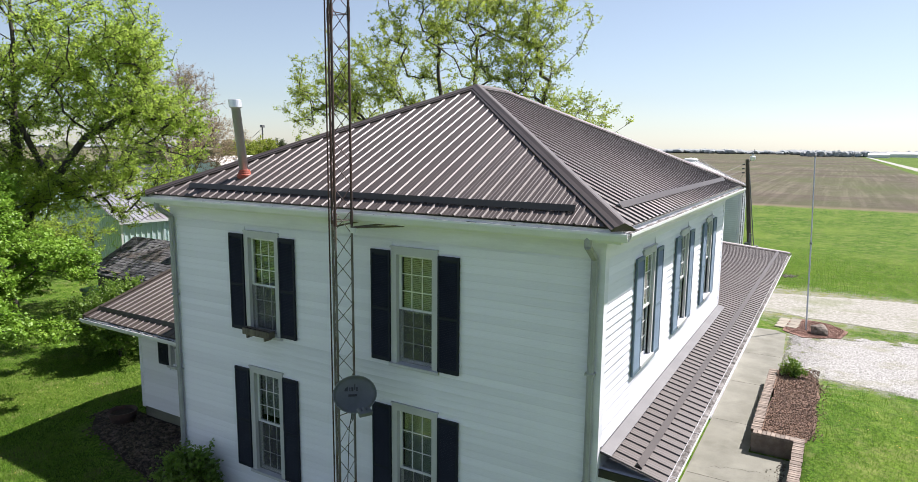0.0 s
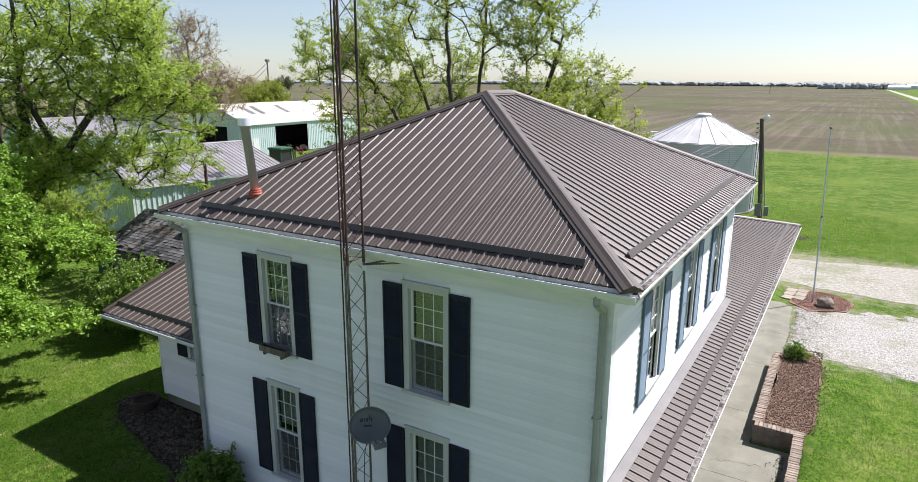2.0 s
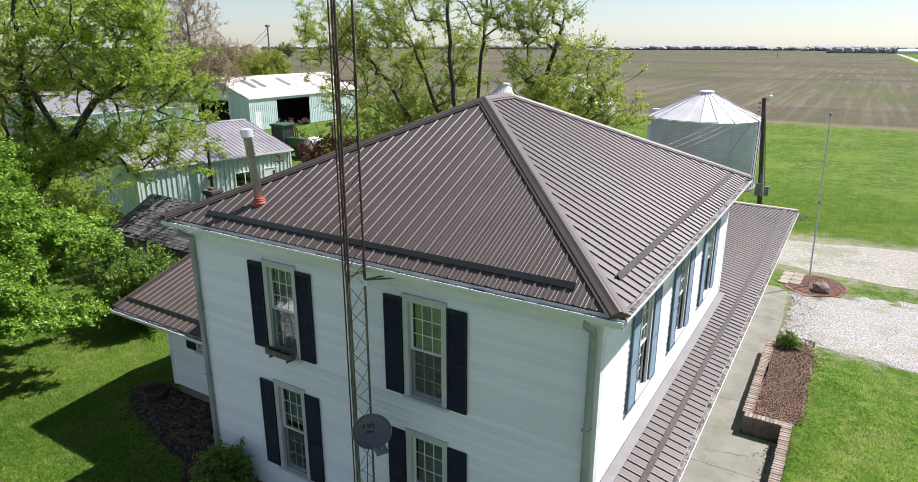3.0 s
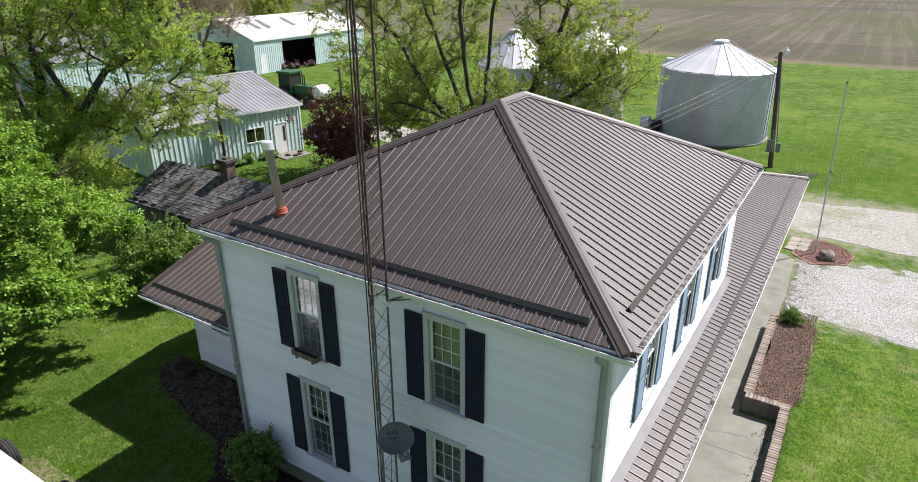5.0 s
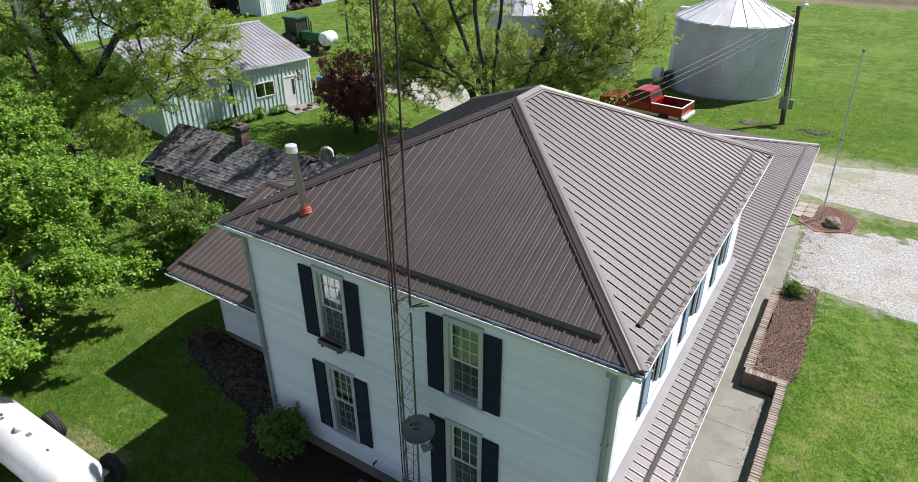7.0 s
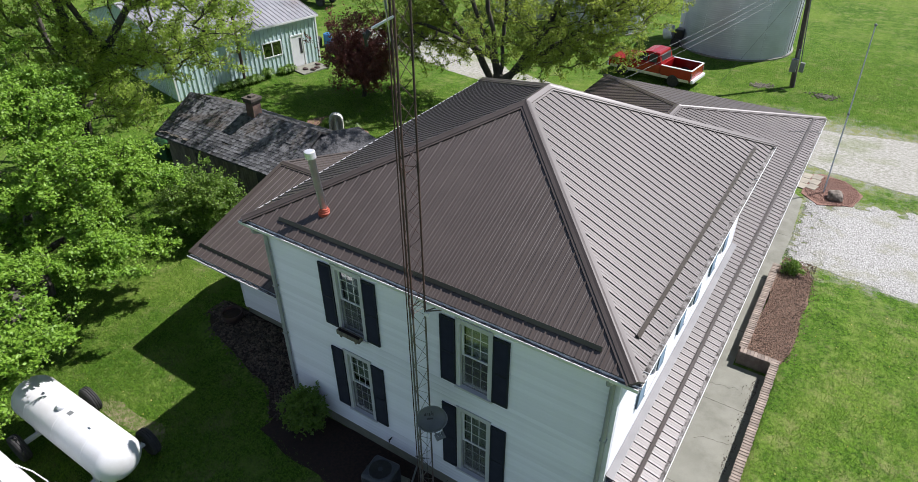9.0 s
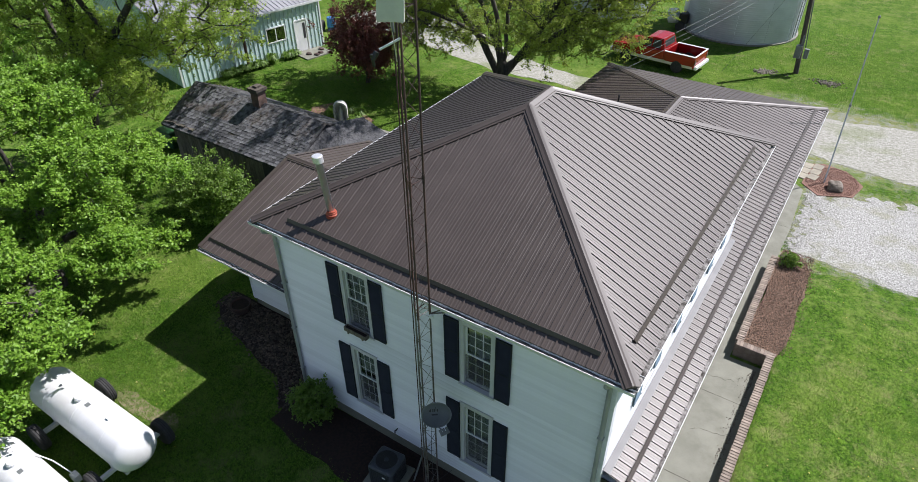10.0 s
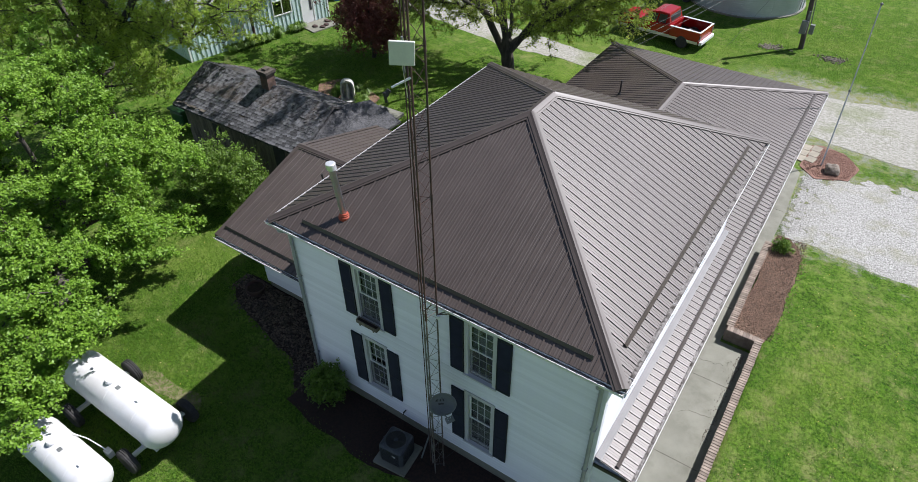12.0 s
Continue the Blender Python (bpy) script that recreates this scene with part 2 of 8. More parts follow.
GROTTO = mat("pale_cast_stone", (0.52, 0.515, 0.49), (0.36, 0.355, 0.335), 5, 0.9, 0, 0.4, 50)
SOIL = mat("dark_bed_soil", (0.034, 0.017, 0.012), (0.015, 0.009, 0.007), 14, 0.95, 0, 0.8, 40)
WORN = mat("worn_turf", (0.20, 0.165, 0.10), (0.09, 0.12, 0.025), 5, 0.95, 0, 0.6, 30, lo=0.4, hi=0.6)
DANDELION = mat("dandelion_yellow", (0.62, 0.46, 0.03), (0.7, 0.6, 0.3), 3, 0.8, 0, 0.0)
LEAF_BRIGHT = leaf_mat("bright_spring_leaves", (0.092, 0.20, 0.014), (0.225, 0.37, 0.040), 0.28, 0.36)
LEAF_OLIVE = leaf_mat("olive_maple_leaves", (0.175, 0.26, 0.032), (0.31, 0.40, 0.068), 0.58)
LEAF_SPARSE = leaf_mat("young_tree_leaves", (0.15, 0.21, 0.028), (0.285, 0.345, 0.056), 0.55)
LEAF_RED = leaf_mat("dark_red_leaves", (0.10, 0.033, 0.03), (0.20, 0.072, 0.06), 0.4)
LEAF_BUSH = leaf_mat("shrub_leaves", (0.07, 0.145, 0.018), (0.175, 0.27, 0.042), 0.4, 0.45)
LEAF_BUD = leaf_mat("brown_bud_twigs", (0.23, 0.17, 0.095), (0.32, 0.24, 0.13), 0.3)
BUDBARK = mat("pale_brown_bark", (0.2, 0.15, 0.115), (0.12, 0.09, 0.07), 6, 0.95, 0, 0.5, 22)
LEAF_FAR = leaf_mat("hazy_far_leaves", (0.06, 0.085, 0.035), (0.10, 0.12, 0.05), 0.3)

# ---- building helpers ----
SEEN_FROM = {}


def thing(name, label, category, at=(0, 0, 0), group="", kind=""):
    ob = new(name)
    ob.location = at
    ob.empty_display_size = 0.2
    SEEN_FROM[ob] = Matrix.Translation(at)
    return tagged(ob, label, category, group, kind)


def mesh_of(bm, name, smooth=False):
    me = bpy.data.meshes.new(name)
    bm.to_mesh(me)
    bm.free()
    if smooth:
        for f in me.polygons:
            f.use_smooth = True
    return me


def part(name, bm, material, parent=None, label="", smooth=False):
    """One mesh object, its points given in world metres, under a thing or a part."""
    me = bm if isinstance(bm, bpy.types.Mesh) else mesh_of(bm, name, smooth)
    if not me.materials:
        me.materials.append(material)
    ob = new(name, me)
    SEEN_FROM[ob] = Matrix.Identity(4)
    if parent is not None:
        ob.parent = parent
        ob.matrix_parent_inverse = SEEN_FROM[parent].inverted()
    return tagged(ob, label)


def raw(name, verts, faces, smooth=False):
    me = bpy.data.meshes.new(name)
    me.from_pydata([tuple(v) for v in verts], [], faces)
    if smooth:
        for f in me.polygons:
            f.use_smooth = True
    me.update()
    return me


def box(bm, x0, x1, y0, y1, z0, z1, m=None):
    vs = [bm.verts.new(m @ Vector(c) if m else c) for c in
          ((x0, y0, z0), (x1, y0, z0), (x1, y1, z0), (x0, y1, z0), (x0, y0, z1), (x1, y0, z1), (x1, y1, z1), (x0, y1, z1))]
    for f in ((3, 2, 1, 0), (4, 5, 6, 7), (0, 1, 5, 4), (1, 2, 6, 5), (2, 3, 7, 6), (3, 0, 4, 7)):
        bm.faces.new([vs[i] for i in f])
    return bm


def boxes(*args):
    bm = bmesh.new()
    for a in args:
        box(bm, *a)
    return bm


def tube(bm, p, q, r0, r1=None, n=8, caps=True):
    r1 = r0 if r1 is None else r1
    p, q = Vector(p), Vector(q)
    d = (q - p).normalized()
    a = d.orthogonal().normalized()
    b = d.cross(a)
    rings = []
    for c, r in ((p, r0), (q, r1)):
        rings.append([bm.verts.new(c + (a * math.cos(2 * math.pi * i / n) + b * math.sin(2 * math.pi * i / n)) * r) for i in range(n)])
    for i in range(n):
        j = (i + 1) % n
        bm.faces.new((rings[0][i], rings[0][j], rings[1][j], rings[1][i]))
    if caps:
        bm.faces.new(rings[0][::-1])
        bm.faces.new(rings[1])
    return bm


def tubes(*args, n=8):
    bm = bmesh.new()
    for a in args:
        tube(bm, *a, n=n)
    return bm


def polytube(points, r, n=6):
    bm = bmesh.new()
    pts = [Vector(p) for p in points]
    rings = []
    for i, p in enumerate(pts):
        d = (pts[min(i + 1, len(pts) - 1)] - pts[max(i - 1, 0)]).normalized()
        a = d.cross(Vector((0, 0, 1)) if abs(d.z) < 0.9 else Vector((1, 0, 0))).normalized()
        b = d.cross(a)
        rings.append([bm.verts.new(p + (a * math.cos(2 * math.pi * k / n) + b * math.sin(2 * math.pi * k / n)) * r) for k in range(n)])
    for s, t in zip(rings, rings[1:]):
        for k in range(n):
            bm.faces.new((s[k], s[(k + 1) % n], t[(k + 1) % n], t[k]))
    bm.faces.new(rings[0][::-1])
    bm.faces.new(rings[-1])
    return bm


def lathe(profile, centre=(0, 0, 0), n=24, m=None):
    """A body turned about z, from (radius, height) pairs."""
    bm = bmesh.new()
    rings = []
    for r, z in profile:
        ring = []
        for i in range(n):
            v = Vector((r * math.cos(2 * math.pi * i / n), r * math.sin(2 * math.pi * i / n), z))
            ring.append(bm.verts.new((m @ v if m else v) + Vector(centre)))
        rings.append(ring)
    for a, b in zip(rings, rings[1:]):
        for i in range(n):
            j = (i + 1) % n
            bm.faces.new((a[i], a[j], b[j], b[i]))
    bm.faces.new(rings[0][::-1])
    bm.faces.new(rings[-1])
    return bm


def bevel(bm, w=0.01, seg=1):
    bmesh.ops.bevel(bm, geom=list(bm.edges), offset=w, segments=seg, affect="EDGES", profile=0.5)
    return bm


def prism(points, z0, z1):
    """A slab over a plan outline, counter-clockwise."""
    bm = bmesh.new()
    lo = [bm.verts.new((x, y, z0)) for x, y in points]
    hi = [bm.verts.new((x, y, z1)) for x, y in points]
    k = len(points)
    bm.faces.new(hi)
    bm.faces.new(lo[::-1])
    for i in range(k):
        j = (i + 1) % k
        bm.faces.new((lo[i], lo[j], hi[j], hi[i]))
    return bm


def sweep(profile, p, q, out, up=(0, 0, 1), closed=False):
    """Extrude a profile of (outward, upward) pairs from p to q."""
    bm = bmesh.new()
    p, q, out, up = Vector(p), Vector(q), Vector(out), Vector(up)
    a = [bm.verts.new(p + out * s + up * t) for s, t in profile]
    b = [bm.verts.new(q + out * s + up * t) for s, t in profile]
    k = len(profile)
    for i in range(k if closed else k - 1):
        j = (i + 1) % k
        bm.faces.new((a[i], a[j], b[j], b[i]))
    if closed:
        bm.faces.new(a[::-1])
        bm.faces.new(b)
    return bm


RIB = 0.2286
RIB_SHAPE = ((0.0, 0.0), (0.013, 0.0), (0.021, 0.021), (0.044, 0.021), (0.060, 0.0), (0.104, 0.0), (0.112, 0.0035), (0.126, 0.0035), (0.134, 0.0), (0.166, 0.0), (0.174, 0.0035), (0.188, 0.0035), (0.196, 0.0))


def ribbed_face(parent, origin, along, upslope, length, lower, upper, material, per_panel=4, name="roof_panel", rib=RIB, shape=RIB_SHAPE, start=0.0):
    """Metal sheets with standing ribs on a sloped face: u runs along the eave, v up the slope from lower(u) to upper(u)."""
    o, u, v = Vector(origin), Vector(along).normalized(), Vector(upslope).normalized()
    nrm = u.cross(v)
    if nrm.z < 0:
        nrm = -nrm
    s = -start
    made = []
    while s < length:
        cols = []
        for k in range(per_panel):
            for du, hh in shape:
                cols.append((s + k * rib + du, hh))
        cols.append((s + per_panel * rib, 0.0))
        verts, faces = [], []
        for uu, hh in cols:
            if uu < -1e-6 or uu > length + 1e-6:
                continue
            lo, hi = lower(uu), upper(uu)
            if hi - lo < 0.004:
                continue
            a, b = o + u * uu + v * lo + nrm * hh, o + u * uu + v * hi + nrm * hh
            verts += [a, b, a - nrm * (hh + 0.012)]
        k = len(verts) // 3
        for i in range(k - 1):
            faces.append((3 * i, 3 * i + 3, 3 * i + 4, 3 * i + 1))
            faces.append((3 * i + 2, 3 * i + 5, 3 * i + 3, 3 * i))
        if k > 1:
            made.append(part(name, raw(name, verts, faces), material, parent))
        s += per_panel * rib
    return made


def ridge_cap(p, q, n1, n2, w=0.17, lift=0.032):
    """A folded flashing over the line where two slopes meet."""
    p, q, n1, n2 = Vector(p), Vector(q), Vector(n1).normalized(), Vector(n2).normalized()
    d = (q - p).normalized()
    s1, s2 = n1.cross(d), n2.cross(d)
    s1 = -s1 if s1.dot(n2) > 0 else s1
    s2 = -s2 if s2.dot(n1) > 0 else s2
    up = (n1 + n2).normalized()
    verts = []
    for c in (p, q):
        verts += [c + s1 * w + n1 * 0.004, c + s1 * w + n1 * lift, c + s1 * (w - 0.045) + n1 * (lift + 0.002), c + s1 * (w - 0.055) + n1 * (lift + 0.016), c + s1 * 0.05 + n1 * (lift + 0.02), c + s1 * 0.015 + up * (lift + 0.036),
                  c + s2 * 0.015 + up * (lift + 0.036), c + s2 * 0.05 + n2 * (lift + 0.02), c + s2 * (w - 0.055) + n2 * (lift + 0.016), c + s2 * (w - 0.045) + n2 * (lift + 0.002), c + s2 * w + n2 * lift, c + s2 * w + n2 * 0.004]
    faces = [(i, i + 1, i + 13, i + 12) for i in range(11)] + [tuple(range(12)), tuple(range(23, 11, -1))]
    return raw("cap", verts, faces)

# ---- ground ----
from mathutils import geometry


def ground_z(x, y):
    far = max(0.0, math.hypot(x, y) - 70.0)
    return -0.0058 * far


def ground_material():
    m = bpy.data.materials.new("lawn_and_fields")
    m.use_nodes = True
    n, l = m.node_tree.nodes, m.node_tree.links
    p = n["Principled BSDF"]
    tc = n.new("ShaderNodeTexCoord")

    def noise_tex(scale, detail=6.0, rough=0.55, stretch=None):
        t = n.new("ShaderNodeTexNoise")
        t.inputs["Scale"].default_value, t.inputs["Detail"].default_value, t.inputs["Roughness"].default_value = scale, detail, rough
        if stretch:
            mp = n.new("ShaderNodeMapping")
            mp.inputs["Scale"].default_value = stretch
            l.new(tc.outputs["Object"], mp.inputs["Vector"])
            l.new(mp.outputs[0], t.inputs["Vector"])
        else:
            l.new(tc.outputs["Object"], t.inputs["Vector"])
        return t.outputs[0]

    def ramp(src, a, b, lo=0.0, hi=1.0):
        r = n.new("ShaderNodeMapRange")
        for i, v in ((1, a), (2, b), (3, lo), (4, hi)):
            r.inputs[i].default_value = v
        l.new(src, r.inputs[0])
        return r.outputs[0]

    def mix(f, a, b):
        x = n.new("ShaderNodeMix")
        x.data_type = "RGBA"
        l.new(f, x.inputs[0])
        for i, c in ((6, a), (7, b)):
            if isinstance(c, tuple):
                x.inputs[i].default_value = (*c, 1)
            else:
                l.new(c, x.inputs[i])
        return x.outputs[2]

    def math_node(op, a, b):
        x = n.new("ShaderNodeMath")
        x.operation = op
        for i, c in ((0, a), (1, b)):
            if isinstance(c, (int, float)):
                x.inputs[i].default_value = c
            else:
                l.new(c, x.inputs[i])
        return x.outputs[0]

    grass = mix(ramp(noise_tex(0.35), 0.35, 0.68), (0.060, 0.138, 0.011), (0.120, 0.210, 0.022))
    grass = mix(ramp(noise_tex(11.0, 8, 0.75), 0.42, 0.6), grass, (0.014, 0.04, 0.006))
    grass = mix(ramp(noise_tex(1.3, 8, 0.7), 0.52, 0.68, 0, 0.6), grass, (0.18, 0.22, 0.06))
    grass = mix(ramp(noise_tex(4.5, 6, 0.7), 0.5, 0.64, 0, 0.6), grass, (0.03, 0.08, 0.009))
    grass = mix(ramp(noise_tex(2.3, 8, 0.75), 0.5, 0.66, 0, 0.55), grass, (0.17, 0.235, 0.05))
    grass = mix(ramp(noise_tex(26.0, 3, 0.6), 0.6, 0.7, 0, 0.5), grass, (0.24, 0.22, 0.10))
    grass = mix(ramp(noise_tex(0.8, 10, 0.8), 0.52, 0.66, 0, 0.7), grass, (0.21, 0.20, 0.09))
    grass = mix(ramp(noise_tex(0.13, 8, 0.7), 0.5, 0.62, 0, 0.4), grass, (0.15, 0.20, 0.04))
    soil = mix(ramp(noise_tex(0.05, 8, 0.6, (1, 0.25, 1)), 0.35, 0.65), (0.08, 0.072, 0.052), (0.125, 0.112, 0.082))
    soil = mix(ramp(noise_tex(0.9, 8, 0.75, (0.15, 1.2, 1)), 0.45, 0.7, 0, 0.5), soil, (0.18, 0.155, 0.12))
    soil = mix(ramp(noise_tex(0.55, 10, 0.85), 0.47, 0.6, 0, 0.7), soil, (0.055, 0.052, 0.036))
    soil = mix(ramp(noise_tex(1.6, 6, 0.8), 0.55, 0.65, 0, 0.5), soil, (0.21, 0.19, 0.14))
    soil = mix(ramp(noise_tex(0.7, 6, 0.7, (1.0, 0.02, 1)), 0.5, 0.6, 0, 0.6), soil, (0.175, 0.15, 0.115))
    soil = mix(ramp(noise_tex(0.011, 4, 0.6, (0.6, 1.6, 1)), 0.5, 0.58, 0, 0.55), soil, (0.07, 0.058, 0.045))
    weeds = ramp(noise_tex(0.02, 8, 0.7, (1, 0.5, 1)), 0.45, 0.6, 0, 0.6)
    soil = mix(weeds, soil, (0.075, 0.10, 0.035))
    sep = n.new("ShaderNodeSeparateXYZ")
    l.new(tc.outputs["Object"], sep.inputs[0])
    wob = ramp(noise_tex(0.25, 6, 0.6), 0.0, 1.0, -1.6, 1.6)
    edge = math_node("ADD", sep.outputs[1], wob)
    behind = ramp(edge, 85.0, 86.0)
    side = ramp(math_node("SUBTRACT", wob, sep.outputs[0]), 92.0, 94.0)
    road_side = ramp(sep.outputs[0], 22.0, 23.0, 1.0, 0.0)
    field = math_node("MULTIPLY", math_node("MAXIMUM", behind, side), road_side)
    straw = math_node("MULTIPLY", ramp(edge, 83.0, 86.0), ramp(edge, 90.0, 87.0))
    def band(a, lo, hi, soft):
        return math_node("MULTIPLY", ramp(a, lo - soft, lo + soft), ramp(a, hi + soft, hi - soft))

    rag = ramp(noise_tex(1.1, 8, 0.75), 0.25, 0.75, -1.5, 1.5)
    yy = math_node("ADD", sep.outputs[1], rag)
    xx = math_node("ADD", sep.outputs[0], rag)
    lane_a = math_node("MULTIPLY", band(yy, 15.2, 21.6, 0.5), ramp(xx, 0.3, 1.2))
    lane_b = math_node("MULTIPLY", band(yy, 23.2, 30.6, 0.7), ramp(xx, -5.0, -1.0))
    fringe = math_node("MULTIPLY", math_node("MAXIMUM", lane_a, lane_b), 0.85)
    dusty = mix(ramp(noise_tex(22.0, 4, 0.7), 0.4, 0.6), (0.25, 0.235, 0.11), (0.12, 0.15, 0.045))
    dusty = mix(ramp(noise_tex(2.4, 10, 0.8), 0.44, 0.56), dusty, mix(ramp(noise_tex(30.0, 4, 0.7), 0.38, 0.62), (0.17, 0.168, 0.145), (0.33, 0.325, 0.30)))
    grass = mix(fringe, grass, dusty)
    col = mix(field, grass, soil)
    col = mix(math_node("MULTIPLY", math_node("MULTIPLY", straw, 0.35), road_side), col, (0.26, 0.21, 0.14))
    l.new(col, p.inputs["Base Color"])
    p.inputs["Roughness"].default_value = 0.9
    p.inputs["Specular IOR Level"].default_value = 0.05
    bp = n.new("ShaderNodeBump")
    bp.inputs["Strength"].default_value, bp.inputs["Distance"].default_value = 0.7, 0.05
    l.new(noise_tex(14.0, 8, 0.75), bp.inputs["Height"])
    l.new(bp.outputs[0], p.inputs["Normal"])
    return m


def spaced(lo, hi):
    vals = [v for v in range(-100, 120, 5)]
    v = 120
    while v < hi:
        vals.append(v)
        v *= 1.25
    v = -100
    while v > lo:
        vals.append(v)
        v *= 1.25
    return sorted(vals + [lo, hi])


GX, GY = spaced(-4000, 4000), spaced(-3000, 4500)
gv = [(x, y, ground_z(x, y)) for y in GY for x in GX]
gf = [(j * len(GX) + i, j * len(GX) + i + 1, (j + 1) * len(GX) + i + 1, (j + 1) * len(GX) + i) for j in range(len(GY) - 1) for i in range(len(GX) - 1)]
ground = tagged(part("ground", raw("ground", gv, gf, True), ground_material()), "mown green lawn running into flat ploughed brown fields", "ground", kind="structure")


def blob(points, wobble=0.12, seed=1, step=0.22):
    """A plan outline with an uneven edge."""
    out = []
    k = len(points)
    for i in range(k):
        p, q = Vector(points[i]), Vector(points[(i + 1) % k])
        m = max(1, int((q - p).length / step))
        for j in range(m):
            c = p + (q - p) * (j / m)
            wx, wy = (noise.noise((c.x * 0.7, c.y * 0.7, seed + k * 31)) + 0.25 * noise.noise((c.x * 2.3, c.y * 2.3, seed + 9 + k * 31)) for k in (0, 1))
            out.append((c.x + wx * wobble, c.y + wy * wobble))
    return out


def patch(name, points, z, material, label, category, kind="structure", wobble=0.12, seed=1):
    ring = blob(points, wobble, seed)
    k = len(ring)
    tris = geometry.tessellate_polygon([[Vector((x, y, 0)) for x, y in ring]])
    verts = [(x, y, z) for x, y in ring] + [(x, y, z - 0.3) for x, y in ring]
    faces = [tuple(t) if (Vector(ring[t[1]]) - Vector(ring[t[0]])).cross(Vector(ring[t[2]]) - Vector(ring[t[0]])) > 0 else tuple(t)[::-1] for t in tris]
    faces += [(k + i, k + (i + 1) % k, (i + 1) % k, i) for i in range(k)]
    return tagged(part(name, raw(name, verts, faces), material), label, category, kind=kind)


patch("driveway", [(2.0, 16.6), (2.5, 15.6), (4.7, 15.2), (9, 15.3), (30, 16.3), (30, 21.6), (9, 21.2), (5.4, 21.1), (3.2, 21.0), (2.3, 20.6), (1.8, 19.8), (2.2, 18.6), (1.7, 17.8)], 0.012, GRAVEL,
      "pale crushed gravel driveway with weedy patches", "driveway", wobble=0.25, seed=3)
rnd = random.Random(41)
bits = bmesh.new()
for i in range(150):
    cx_, cy_ = 1.1 + abs(rnd.gauss(0, 0.75)), rnd.uniform(15.6, 20.9)
    if rnd.random() < 0.3:
        cx_, cy_ = rnd.uniform(3, 16), rnd.choice((15.15, 21.25)) + rnd.gauss(0, 0.12)
    size = rnd.uniform(0.08, 0.42) * min(1.0, 0.4 + 0.5 * (cx_ - 0.9))
    ring = [bits.verts.new((cx_ + size * 1.3 * math.cos(a) * w, cy_ + size * math.sin(a) * w, 0.005 + 0.00004 * i)) for a, w in ((2 * math.pi * j / 14, rnd.uniform(0.55, 1.25)) for j in range(14))]
    bits.faces.new(ring)
tagged(part("gravel_patches", bits, GRAVEL), "thin ragged gravel patches at the driveway's weedy edge", "gravel", kind="stuff")
patch("driveway", [(0.6, 24.2), (2.4, 23.7), (5, 23.5), (30, 24.5), (30, 31.5), (5.8, 29.8), (2.3, 29.2), (-3, 28.0), (-9, 27.0), (-13, 27.2), (-18, 28.0), (-24, 32), (-32, 31), (-33, 28), (-26, 27.2), (-18, 25.2),
      (-13, 25.4), (-6, 25.4)], 0.010, LANE, "tan dirt lane curving behind the house", "driveway", wobble=0.3, seed=4)
rv = [(26.2 + 4.4 * (i % 2) + y * 0.001, y, ground_z(28, y) + 0.03) for y in (60, 90, 150, 250, 400, 700, 1100, 1550) for i in (0, 1)]
tagged(part("road", raw("road", rv, [(2 * i, 2 * i + 1, 2 * i + 3, 2 * i + 2) for i in range(7)]), GRAVEL), "straight pale country road between the fields", "road", kind="structure")


def smooth(f):
    f = min(1.0, max(0.0, f))
    return f * f * (3 - 2 * f)


def bank_z(x, y):
    """The lawn east of the sunken walk stands level with the wall's coping and falls away eastwards."""
    return 0.44 * (1 - smooth((x - 2.3) / 5.0)) * (1 - smooth((y - 12.0) / 3.4)) * smooth((y + 5.0) / 3.2)


bxs, bys = [1.97 + 5.4 * i / 24 for i in range(25)], [-5 + 20.6 * j / 60 for j in range(61)]
bkv = [(x, y, bank_z(x, y) + 0.006 + 0.02 * noise.noise((x * 1.3, y * 1.3, 0)) * min(1, bank_z(x, y) * 6)) for y in bys for x in bxs] + [(1.97, y, -0.1) for y in bys]
bkf = [(j * 25 + i, j * 25 + i + 1, (j + 1) * 25 + i + 1, (j + 1) * 25 + i) for j in range(60) for i in range(24)] + [(1525 + j, j * 25, (j + 1) * 25, 1526 + j) for j in range(60)]
tagged(part("lawn_bank", raw("lawn_bank", bkv, bkf, True), ground.data.materials[0]), "mown green lawn bank behind the brick wall", "lawn", kind="structure")

# ---- farmhouse ----
farmhouse = thing("farmhouse", "two-storey white clapboard farmhouse with brown metal hip roof", "house", (-4.86, 5.3, 0))
X0, X1, Y0, Y1 = -9.40, -0.385, 0.36, 10.30          # wall faces
EX0, EX1, EY0, EY1, EZ = -9.63, -0.03, -0.03, 10.75, 6.49  # roof edge
SL = 0.471
WALL_TOP = 6.28


